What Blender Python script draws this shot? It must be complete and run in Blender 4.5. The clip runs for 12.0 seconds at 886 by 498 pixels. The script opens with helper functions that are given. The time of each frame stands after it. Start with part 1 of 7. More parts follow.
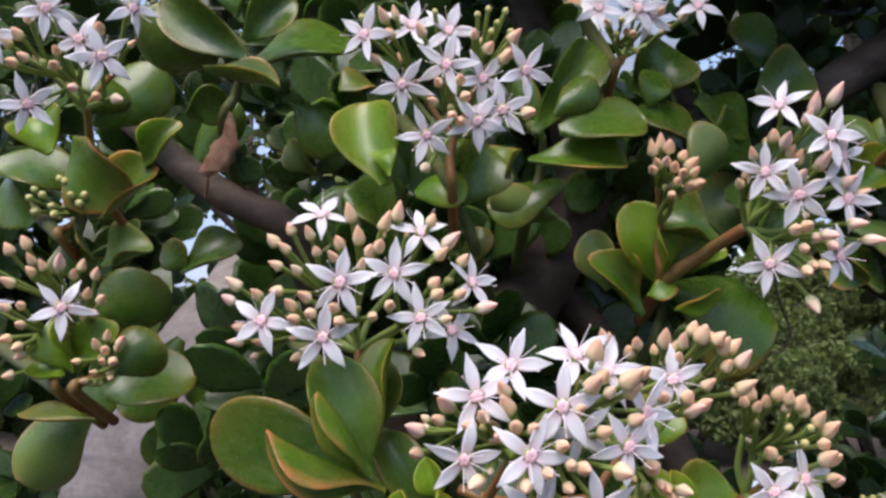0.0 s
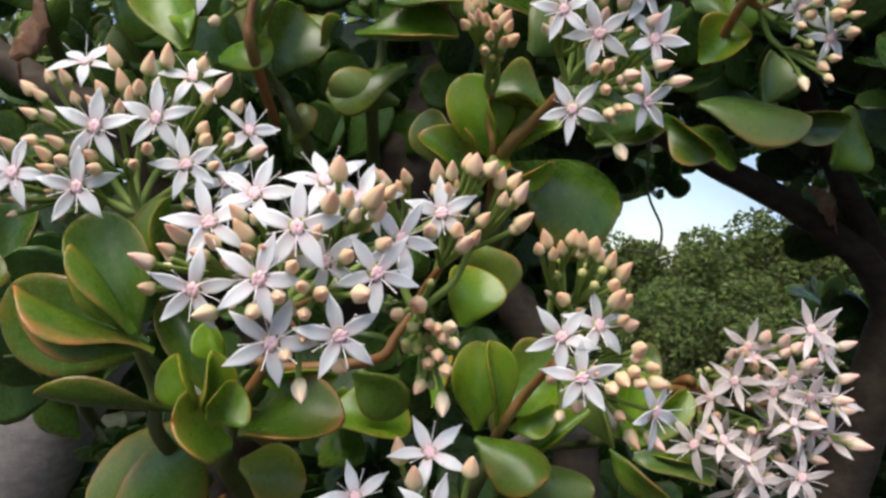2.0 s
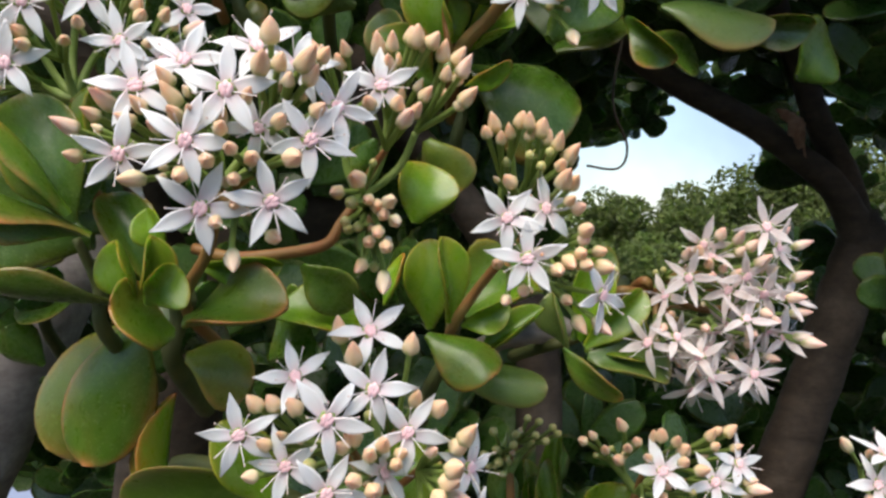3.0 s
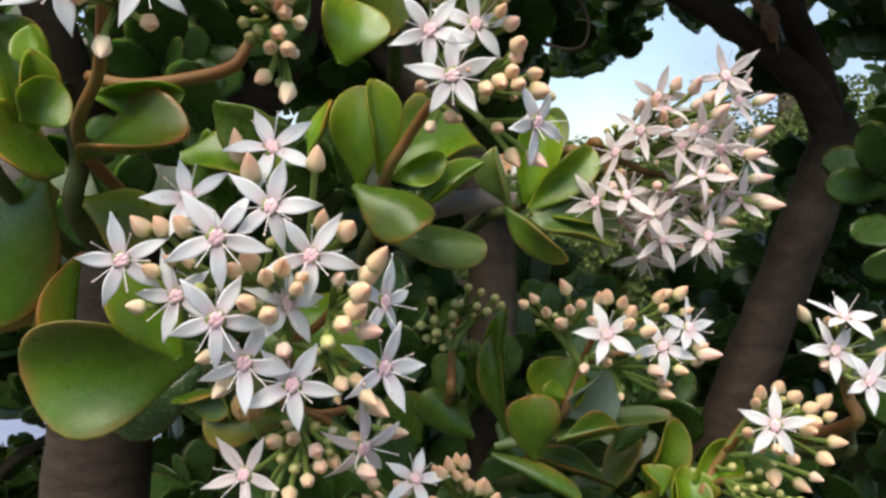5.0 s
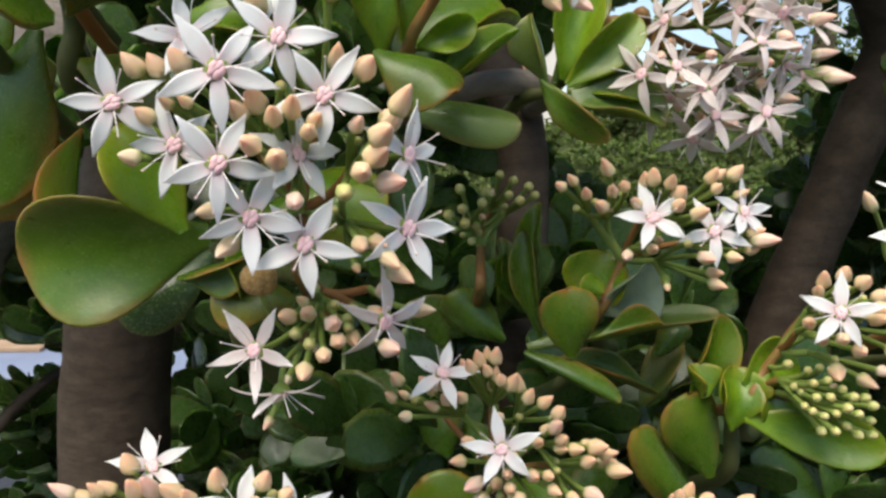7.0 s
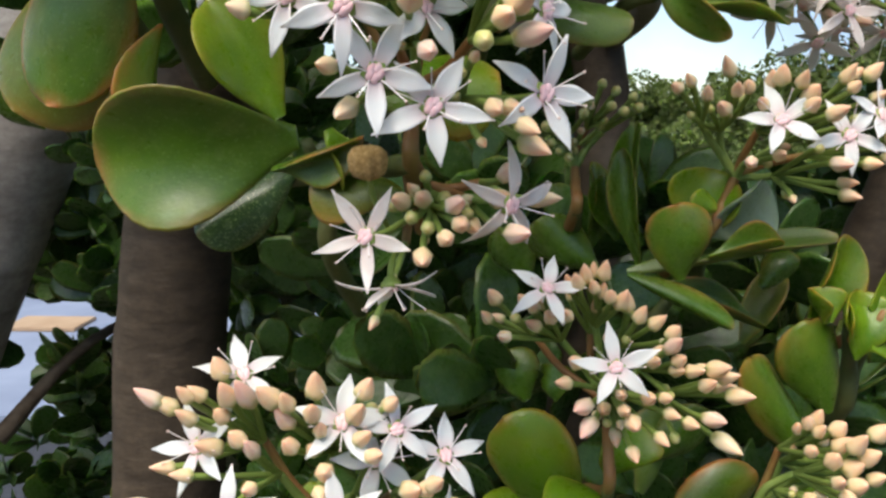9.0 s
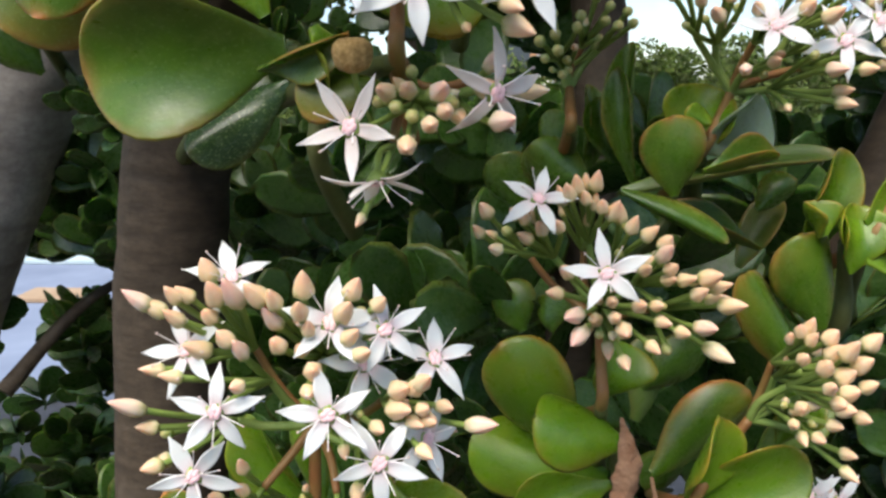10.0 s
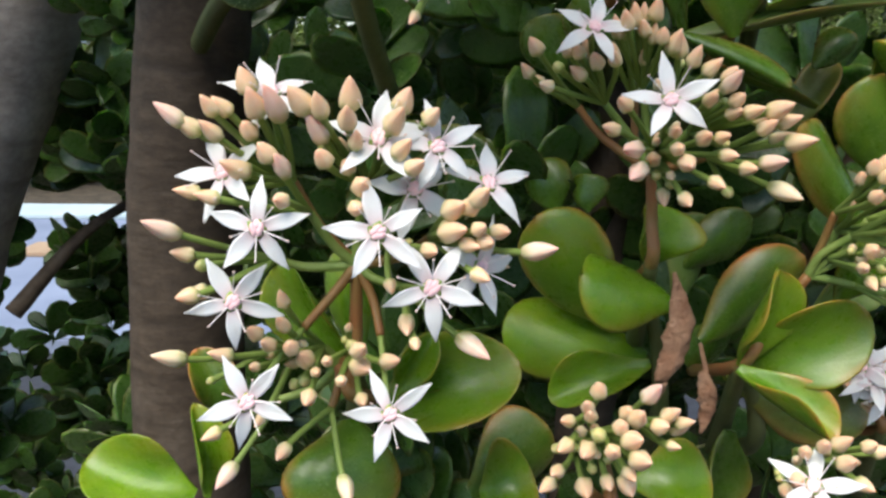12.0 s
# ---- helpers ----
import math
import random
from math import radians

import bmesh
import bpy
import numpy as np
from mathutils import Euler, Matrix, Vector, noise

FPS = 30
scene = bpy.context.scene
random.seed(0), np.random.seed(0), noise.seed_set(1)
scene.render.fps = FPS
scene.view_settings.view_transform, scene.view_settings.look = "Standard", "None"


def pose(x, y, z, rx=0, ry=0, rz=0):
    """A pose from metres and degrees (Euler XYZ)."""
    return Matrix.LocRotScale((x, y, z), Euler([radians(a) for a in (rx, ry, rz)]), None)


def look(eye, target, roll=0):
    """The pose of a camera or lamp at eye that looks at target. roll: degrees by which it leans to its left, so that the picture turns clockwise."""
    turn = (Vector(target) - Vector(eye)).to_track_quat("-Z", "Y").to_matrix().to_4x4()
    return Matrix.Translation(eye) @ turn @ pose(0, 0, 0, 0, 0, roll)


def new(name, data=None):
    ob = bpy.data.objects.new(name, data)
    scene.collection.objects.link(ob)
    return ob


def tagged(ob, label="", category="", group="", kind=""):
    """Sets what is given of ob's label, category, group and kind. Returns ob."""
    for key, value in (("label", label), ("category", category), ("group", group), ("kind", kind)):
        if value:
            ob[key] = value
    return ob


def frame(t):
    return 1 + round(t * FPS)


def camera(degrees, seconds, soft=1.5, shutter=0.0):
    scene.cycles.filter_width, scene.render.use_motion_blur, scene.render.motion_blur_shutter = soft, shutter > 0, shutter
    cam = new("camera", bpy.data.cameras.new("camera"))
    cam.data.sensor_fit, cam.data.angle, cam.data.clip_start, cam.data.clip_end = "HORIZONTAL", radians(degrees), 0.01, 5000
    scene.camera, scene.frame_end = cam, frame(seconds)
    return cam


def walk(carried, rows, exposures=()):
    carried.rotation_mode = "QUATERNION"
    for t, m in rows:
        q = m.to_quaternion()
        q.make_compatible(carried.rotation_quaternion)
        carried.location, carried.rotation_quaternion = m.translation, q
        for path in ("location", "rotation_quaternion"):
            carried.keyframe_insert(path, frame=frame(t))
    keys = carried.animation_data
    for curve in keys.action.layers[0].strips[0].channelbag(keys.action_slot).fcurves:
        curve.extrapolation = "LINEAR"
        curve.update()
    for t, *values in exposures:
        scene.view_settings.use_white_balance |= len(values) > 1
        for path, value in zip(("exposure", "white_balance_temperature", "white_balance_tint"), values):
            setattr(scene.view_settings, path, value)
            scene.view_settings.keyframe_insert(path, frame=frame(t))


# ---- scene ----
cam = camera(56.20, 12.0, soft=2.7)
PATH = [
    (0, (0.01176, 0.00917, 1.50716), (-0.03018, 1.00703, 1.55741), 1.04),
    (0.5, (0.02286, 0.01507, 1.50313), (-0.00823, 1.01114, 1.58600), 0.59),
    (1, (0.03988, 0.01270, 1.49406), (0.00864, 1.00699, 1.59611), 0.22),
    (1.5, (0.05169, 0.02017, 1.48470), (0.03582, 1.01735, 1.55811), -0.23),
    (2, (0.05513, 0.02466, 1.47761), (0.04918, 1.02432, 1.50302), -0.35),
    (2.5, (0.05908, 0.02135, 1.47031), (0.05604, 1.02134, 1.46596), -0.53),
    (3, (0.06356, 0.02844, 1.46157), (0.07591, 1.02801, 1.43504), -0.42),
    (3.5, (0.06952, 0.03162, 1.45424), (0.10629, 1.02978, 1.40600), -0.08),
    (3.7, (0.07077, 0.03137, 1.45349), (0.11422, 1.02900, 1.40015), 0.10),
    (5.3, (0.07655, 0.05047, 1.43202), (0.10289, 1.04553, 1.33630), 0.00),
    (5.5, (0.07559, 0.05408, 1.43009), (0.09569, 1.04859, 1.32738), 0.03),
    (6, (0.07363, 0.05493, 1.42548), (0.07819, 1.04845, 1.31188), -0.12),
    (6.5, (0.07470, 0.05460, 1.42120), (0.07619, 1.04572, 1.28820), -0.19),
    (6.7, (0.07572, 0.05736, 1.41984), (0.08066, 1.04687, 1.27548), -0.10),
    (8.3, (0.07002, 0.06231, 1.41216), (0.05172, 1.05129, 1.26531), -0.08),
    (8.5, (0.06739, 0.06577, 1.41036), (0.04774, 1.05380, 1.25734), 0.08),
    (9, (0.05987, 0.07028, 1.39938), (0.03025, 1.05696, 1.23941), 0.16),
    (9.5, (0.06082, 0.06844, 1.39493), (0.02780, 1.05250, 1.22017), -0.12),
    (10, (0.06310, 0.06921, 1.38696), (0.02597, 1.04976, 1.19421), -0.14),
    (10.5, (0.06137, 0.06927, 1.38081), (0.02129, 1.04716, 1.17557), -0.18),
    (11, (0.05894, 0.07000, 1.37535), (0.02060, 1.04657, 1.16357), 0.03),
    (11.5, (0.05262, 0.07258, 1.36964), (0.01957, 1.04549, 1.14084), 0.26),
    (12, (0.05392, 0.07362, 1.36177), (0.01607, 1.04339, 1.12071), -0.00),
]
walk(cam, [(t, look(eye, target, roll)) for t, eye, target, roll in PATH], [(0, 0.50, 6550, 22), (1, 0.50, 6700, 18), (2.2, 0.52, 7000, 11), (3.2, 0.61, 7050, 10), (6, 0.61, 7300, 8), (9, 0.70, 7200, 6), (10, 0.81, 7000, 6), (12, 0.75, 6850, 6)])

# ---- light ----
SUN_EL, SUN_AZ = 58.0, 205.0  # soft high light from behind the camera
world = bpy.data.worlds.new("sky")
scene.world = world
world.use_nodes = True
wn = world.node_tree
sky = wn.nodes.new("ShaderNodeTexSky")
sky.sky_type, sky.sun_disc = "NISHITA", False
sky.sun_elevation, sky.sun_rotation = radians(SUN_EL), radians(SUN_AZ)
sky.air_density, sky.dust_density, sky.ozone_density = 1.1, 0.7, 4.0
cloud = wn.nodes.new("ShaderNodeTexNoise")
cloud.inputs["Scale"].default_value, cloud.inputs["Detail"].default_value = 3.2, 6.0
veil = wn.nodes.new("ShaderNodeValToRGB")
veil.color_ramp.elements[0].position, veil.color_ramp.elements[1].position = 0.34, 0.64
lit = wn.nodes.new("ShaderNodeMix")
lit.data_type = "RGBA"
lit.inputs[7].default_value = (2.4, 3.4, 5.1, 1)
wn.links.new(wn.nodes.new("ShaderNodeTexCoord").outputs["Generated"], cloud.inputs["Vector"])
wn.links.new(cloud.outputs["Fac"], veil.inputs[0])
wn.links.new(veil.outputs[0], lit.inputs[0])
wn.links.new(sky.outputs[0], lit.inputs[6])
wn.links.new(lit.outputs[2], wn.nodes["Background"].inputs[0])
wn.nodes["Background"].inputs[1].default_value = 0.15
sun = new("sun", bpy.data.lights.new("sun", "SUN"))
sun.data.energy, sun.data.angle, sun.data.color = 3.5, radians(45), (1.0, 0.96, 0.9)
sun_dir = Vector((math.sin(radians(SUN_AZ)) * math.cos(radians(SUN_EL)), math.cos(radians(SUN_AZ)) * math.cos(radians(SUN_EL)), math.sin(radians(SUN_EL))))
sun.matrix_world = look(sun_dir * 20, (0, 0, 0))

# ---- materials ----


class Shade:
    """A node material with a few short-cuts."""

    def __init__(self, name, rough=0.5, spec=0.5):
        self.m = bpy.data.materials.new(name)
        self.m.use_nodes = True
        self.t = self.m.node_tree
        self.b = self.t.nodes["Principled BSDF"]
        self.b.inputs["Roughness"].default_value = rough
        self.b.inputs["Specular IOR Level"].default_value = spec

    def node(self, kind, **values):
        n = self.t.nodes.new(kind)
        for k, v in values.items():
            n.inputs[k].default_value = v
        return n

    def link(self, a, b):
        self.t.links.new(a, b)

    def coords(self):
        return self.node("ShaderNodeTexCoord").outputs["Object"]

    def noise(self, scale, detail=3.0, rough=0.55, where=None):
        n = self.node("ShaderNodeTexNoise", Scale=scale, Detail=detail, Roughness=rough)
        self.link(where or self.coords(), n.inputs["Vector"])
        return n.outputs["Fac"]

    def attr(self, name):
        n = self.node("ShaderNodeAttribute")
        n.attribute_name = name
        return n.outputs["Fac"]

    def random(self):
        return self.node("ShaderNodeObjectInfo").outputs["Random"]

    def ramp(self, fac, *stops):
        n = self.node("ShaderNodeValToRGB")
        e = n.color_ramp.elements
        while len(e) < len(stops):
            e.new(0.5)
        for el, (p, c) in zip(e, stops):
            el.position, el.color = p, (c, c, c, 1) if isinstance(c, (int, float)) else (*c, 1)
        self.link(fac, n.inputs[0])
        return n.outputs[0]

    def mix(self, fac, a, b, mode="MIX"):
        n = self.node("ShaderNodeMix")
        n.data_type, n.blend_type = "RGBA", mode
        for v, i in ((fac, 0), (a, 6), (b, 7)):
            if isinstance(v, (int, float)):
                n.inputs[i].default_value = v
            elif isinstance(v, tuple):
                n.inputs[i].default_value = (*v, 1)
            else:
                self.link(v, n.inputs[i])
        return n.outputs[2]

    def math(self, op, a, b=0.0):
        n = self.node("ShaderNodeMath")
        n.operation = op
        for i, v in enumerate((a, b)):
            if isinstance(v, (int, float)):
                n.inputs[i].default_value = v
            else:
                self.link(v, n.inputs[i])
        return n.outputs[0]

    def colour(self, c):
        if isinstance(c, tuple):
            self.b.inputs["Base Color"].default_value = (*c, 1)
        else:
            self.link(c, self.b.inputs["Base Color"])
        return self

    def bump(self, height, strength, distance):
        n = self.node("ShaderNodeBump", Strength=strength, Distance=distance)
        self.link(height, n.inputs["Height"])
        self.link(n.outputs[0], self.b.inputs["Normal"])
        return self

    def flesh(self, weight, radius):
        self.b.inputs["Subsurface Weight"].default_value = weight
        self.b.inputs["Subsurface Radius"].default_value = radius
        self.b.inputs["Subsurface Scale"].default_value = 1.0
        return self


def leaf_shade(name, dark, light, rim, rim_power, rough, blush=0.0, cell=0.03, island=False, pore=0.16):
    """Waxy jade leaf: mottled green, red or tan rim that runs into the blade, tiny pale pores. cell: metres of one unit of the mesh."""
    s = Shade(name, rough, 0.40)
    chance = s.node("ShaderNodeNewGeometry").outputs["Random Per Island"] if island else s.random()
    where = s.node("ShaderNodeVectorMath")
    where.operation = "ADD"
    s.link(s.coords(), where.inputs[0])
    s.link(s.math("MULTIPLY", chance, 17.0), where.inputs[1])
    where = where.outputs[0]
    green = s.mix(s.ramp(s.noise(70.0 * cell, 4.0, 0.6, where), (0.32, 0.0), (0.68, 1.0)), dark, light)
    green = s.mix(s.math("MULTIPLY", chance, 0.5), green, tuple(0.55 * c for c in dark))
    green = s.mix(s.math("MULTIPLY", s.math("POWER", s.attr("along"), 2.0), 0.45), green, light)
    warm = s.math("MULTIPLY", s.attr("flush"), s.ramp(s.noise(55.0 * cell, 3.0, 0.6, where), (0.40, 0.0), (0.64, 1.0)))
    green = s.mix(s.math("MULTIPLY", warm, blush), green, tuple(0.5 * (p + q) for p, q in zip(light, rim)))
    edge = s.math("MULTIPLY", s.attr("rim"), s.ramp(s.noise(110.0 * cell, 3.0, 0.6, where), (0.32, 0.3), (0.58, 1.0)))
    edge = s.math("MULTIPLY", edge, s.math("ADD", s.math("MULTIPLY", chance, 0.6), rim_power))
    col = s.mix(edge, green, rim)
    pores = s.ramp(s.noise(1500.0 * cell, 1.0, 0.5, where), (0.60, 0.0), (0.70, 1.0))
    col = s.mix(s.math("MULTIPLY", pores, pore), col, (0.34, 0.44, 0.20))
    dust = s.ramp(s.noise(260.0 * cell, 5.0, 0.7, where), (0.5, 0.0), (0.74, 1.0))
    col = s.mix(s.math("MULTIPLY", dust, 0.14), col, (0.28, 0.33, 0.12))
    s.colour(col)
    s.link(s.ramp(s.noise(300.0 * cell, 5.0, 0.65, where), (0.3, rough - 0.07), (0.7, rough + 0.16)), s.b.inputs["Roughness"])
    s.bump(s.noise(1300.0 * cell, 2.0, 0.5, where), 0.22, 0.00022)
    s.flesh(0.25, (0.0016, 0.003, 0.0005))
    return s.m


LEAF = {
    "fresh": leaf_shade("jade_leaf_fresh", (0.062, 0.148, 0.004), (0.158, 0.278, 0.012), (0.40, 0.15, 0.03), 0.10, 0.28, 0.40),
    "mid": leaf_shade("jade_leaf_mid", (0.052, 0.134, 0.003), (0.145, 0.262, 0.009), (0.40, 0.15, 0.035), 0.10, 0.27, 0.40),
    # Dark green leaf; on rear shoots its colour also stands in for shade.
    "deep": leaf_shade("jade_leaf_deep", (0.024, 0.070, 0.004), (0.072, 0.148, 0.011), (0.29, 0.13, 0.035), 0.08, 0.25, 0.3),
    "broad": leaf_shade("jade_leaf_broad", (0.042, 0.106, 0.004), (0.112, 0.205, 0.012), (0.34, 0.15, 0.06), 0.40, 0.32, 0.30, 0.03, False, 0.10),
    "rimmed": leaf_shade("jade_leaf_rimmed", (0.030, 0.084, 0.003), (0.088, 0.168, 0.009), (0.42, 0.150, 0.045), 0.60, 0.28, 0.45),
    "grey": leaf_shade("jade_leaf_grey", (0.060, 0.125, 0.022), (0.150, 0.225, 0.046), (0.36, 0.23, 0.08), 0.35, 0.29, 0.4),
    "edged": leaf_shade("jade_leaf_edged", (0.058, 0.148, 0.003), (0.152, 0.280, 0.009), (0.48, 0.130, 0.035), 0.85, 0.28, 0.6),
    # Whitened leaf copy: sky light on one leaf is put into its colour.
    "pale": leaf_shade("jade_leaf_pale", (0.180, 0.240, 0.150), (0.300, 0.370, 0.255), (0.30, 0.28, 0.16), 0.10, 0.28),
    "aged": leaf_shade("jade_leaf_aged", (0.046, 0.086, 0.006), (0.122, 0.154, 0.016), (0.42, 0.21, 0.06), 0.70, 0.30, 0.6),
    "specked": leaf_shade("jade_leaf_specked", (0.026, 0.068, 0.020), (0.070, 0.135, 0.048), (0.20, 0.16, 0.06), 0.1, 0.18, 0.2, 0.03, False, 0.6),
}
# Darkened leaf copy: the shade inside the plant is put into its colour.
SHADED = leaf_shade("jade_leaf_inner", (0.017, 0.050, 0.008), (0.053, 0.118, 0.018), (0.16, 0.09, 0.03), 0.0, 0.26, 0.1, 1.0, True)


def petal_shade(name="petal_white", aged=0.0):
    s = Shade(name, 0.48, 0.35)
    col = s.ramp(s.attr("along"), (0.0, (0.84, 0.50, 0.53)), (0.12, (0.87, 0.60, 0.64)), (0.27, (0.89, 0.74, 0.77)), (0.45, (0.87, 0.83, 0.84)), (0.9, (0.86, 0.83, 0.84)), (1.0, (0.82, 0.73, 0.73)))
    col = s.mix(s.math("MULTIPLY", s.random(), 0.18), col, (0.78, 0.73, 0.69))
    veins = s.node("ShaderNodeTexWave", Scale=7.0, Distortion=1.5, Detail=2.0)
    s.link(s.coords(), veins.inputs["Vector"])
    col = s.mix(s.math("MULTIPLY", veins.outputs["Fac"], 0.05), col, (0.78, 0.74, 0.73))
    if aged:
        col = s.mix(s.math("MULTIPLY", s.ramp(s.noise(3.0, 3.0), (0.3, 0.5), (0.7, 1.0)), aged), col, (0.74, 0.52, 0.46))
    s.colour(col).bump(veins.outputs["Fac"], 0.10, 0.00008).flesh(0.6, (0.0022, 0.0020, 0.0019))
    return s.m


def bud_shade(name, base, body, tip):
    """Closed bud: green foot, cream waist and a pink or peach tip, with soft blotches."""
    s = Shade(name, 0.42, 0.45)
    shift = s.math("ADD", s.attr("along"), s.math("MULTIPLY", s.math("SUBTRACT", s.noise(1.6, 3.0), 0.5), 0.35))
    col = s.ramp(shift, (0.0, base), (0.26, tuple(0.75 * a + 0.25 * b for a, b in zip(base, body))), (0.46, body), (0.66, tuple(0.5 * a + 0.5 * b for a, b in zip(body, tip))), (0.88, tip))
    col = s.mix(s.math("MULTIPLY", s.random(), 0.30), col, s.mix(0.5, col, (0.74, 0.56, 0.26)))
    col = s.mix(s.math("MULTIPLY", s.ramp(s.noise(2.6, 4.0), (0.45, 0.0), (0.68, 1.0)), 0.30), col, (0.80, 0.66, 0.50))
    s.colour(col).bump(s.noise(5.0, 4.0), 0.3, 0.00025).flesh(0.35, (0.0016, 0.0011, 0.0007))
    return s.m


def plain(name, a, b, scale, rough, bump=0.0, depth=0.001):
    s = Shade(name, rough, 0.4)
    f = s.noise(scale, 4.0)
    col = s.mix(s.ramp(f, (0.32, 0.0), (0.68, 1.0)), a, b)
    col = s.mix(s.math("MULTIPLY", s.random(), 0.3), col, tuple(0.75 * c for c in a))
    s.colour(col)
    if bump:
        s.bump(s.noise(scale * 4, 5.0, 0.65), bump, depth)
    return s.m


def bark_shade(name, a, b, c):
    """Jade bark: smooth brown skin with uneven ring scars, fine pits and lichen patches."""
    s = Shade(name, 0.7, 0.3)
    where = s.coords()
    stretch = s.node("ShaderNodeMapping")
    stretch.inputs["Scale"].default_value = (1.0, 1.0, 2.6)
    s.link(where, stretch.inputs["Vector"])
    rings = s.node("ShaderNodeTexWave", Scale=13.0, Distortion=3.2, Detail=4.0)
    rings.bands_direction = "Z"
    rings.inputs["Detail Scale"].default_value = 0.9
    s.link(where, rings.inputs["Vector"])
    scar = s.math("MULTIPLY", s.ramp(rings.outputs["Fac"], (0.0, 1.0), (0.08, 0.4), (0.22, 0.0)), s.ramp(s.noise(26.0, 3.0, 0.6, where), (0.38, 0.15), (0.62, 1.0)))
    skin = s.noise(55.0, 5.0, 0.65, stretch.outputs[0])
    blot = s.noise(17.0, 5.0, 0.65, where)
    col = s.mix(s.ramp(skin, (0.33, 0.0), (0.67, 1.0)), a, b)
    col = s.mix(s.math("MULTIPLY", s.ramp(blot, (0.50, 0.0), (0.64, 1.0)), 0.75), col, c)
    col = s.mix(s.math("MULTIPLY", scar, 0.4), col, tuple(0.42 * q for q in a))
    fine = s.noise(230.0, 5.0, 0.7, where)
    col = s.mix(s.math("MULTIPLY", s.ramp(fine, (0.42, 0.0), (0.7, 1.0)), 0.4), col, tuple(0.55 * q for q in a))
    relief = s.math("SUBTRACT", s.math("ADD", skin, s.math("MULTIPLY", fine, 0.5)), s.math("MULTIPLY", scar, 0.35))
    s.colour(col).bump(relief, 0.45, 0.002)
    return s.m


PETAL = petal_shade()
PETAL_SPENT = petal_shade("petal_spent", 0.85)
BUD = [
    bud_shade("bud_peach", (0.27, 0.36, 0.085), (0.73, 0.56, 0.34), (0.79, 0.42, 0.28)),
    bud_shade("bud_pink", (0.36, 0.40, 0.14), (0.82, 0.62, 0.50), (0.83, 0.44, 0.38)),
    bud_shade("bud_cream", (0.36, 0.41, 0.14), (0.80, 0.67, 0.46), (0.80, 0.54, 0.38)),
    bud_shade("bud_lime", (0.14, 0.24, 0.04), (0.31, 0.39, 0.10), (0.55, 0.46, 0.19)),
]
PISTIL = plain("pistil_pink", (0.86, 0.47, 0.50), (0.89, 0.66, 0.67), 9.0, 0.5)
FILAMENT = plain("filament_white", (0.88, 0.78, 0.77), (0.90, 0.86, 0.84), 400.0, 0.5)
ANTHER = plain("anther_rose", (0.66, 0.44, 0.40), (0.82, 0.68, 0.62), 600.0, 0.6)
STALK = plain("stalk_green", (0.165, 0.25, 0.047), (0.28, 0.35, 0.095), 160.0, 0.5, 0.15)
STALK_RED = plain("stalk_reddish", (0.27, 0.095, 0.035), (0.22, 0.16, 0.045), 90.0, 0.5, 0.2)
STEM = plain("stem_olive", (0.060, 0.085, 0.022), (0.120, 0.120, 0.036), 120.0, 0.6, 0.3)
BARK = bark_shade("bark_brown", (0.048, 0.033, 0.022), (0.098, 0.069, 0.047), (0.138, 0.106, 0.079))
# Grey bark, its colour lightened to stand in for daylight on that trunk.
BARK_PALE = bark_shade("bark_pale", (0.30, 0.258, 0.232), (0.44, 0.383, 0.348), (0.56, 0.505, 0.46))
BARK_GREY = bark_shade("bark_grey", (0.20, 0.175, 0.155), (0.32, 0.285, 0.255), (0.40, 0.37, 0.33))
DRY = plain("dry_leaf_brown", (0.36, 0.16, 0.085), (0.64, 0.38, 0.24), 240.0, 0.8, 0.9, 0.003)

# ---- builders ----


def mesh(name, verts, faces, material, smooth=True, **attrs):
    me = bpy.data.meshes.new(name)
    me.from_pydata([tuple(v) for v in verts], [], faces)
    me.materials.append(material)
    for key, values in attrs.items():
        a = me.attributes.new(key, "FLOAT", "POINT")
        a.data.foreach_set("value", np.asarray(values, dtype=np.float32))
    if smooth:
        me.polygons.foreach_set("use_smooth", [True] * len(me.polygons))
    me.update()
    return me


def thing(name, label, category, at=(0, 0, 0), group="", kind=""):
    e = new(name)
    e.location = at
    e.empty_display_size = 0.01
    return tagged(e, label, category, group, kind)


def under(name, data, parent, m=None, label=""):
    ob = new(name, data)
    ob.parent = parent
    if m is not None:
        ob.matrix_basis = m
    if label:
        ob["label"] = label
    return ob


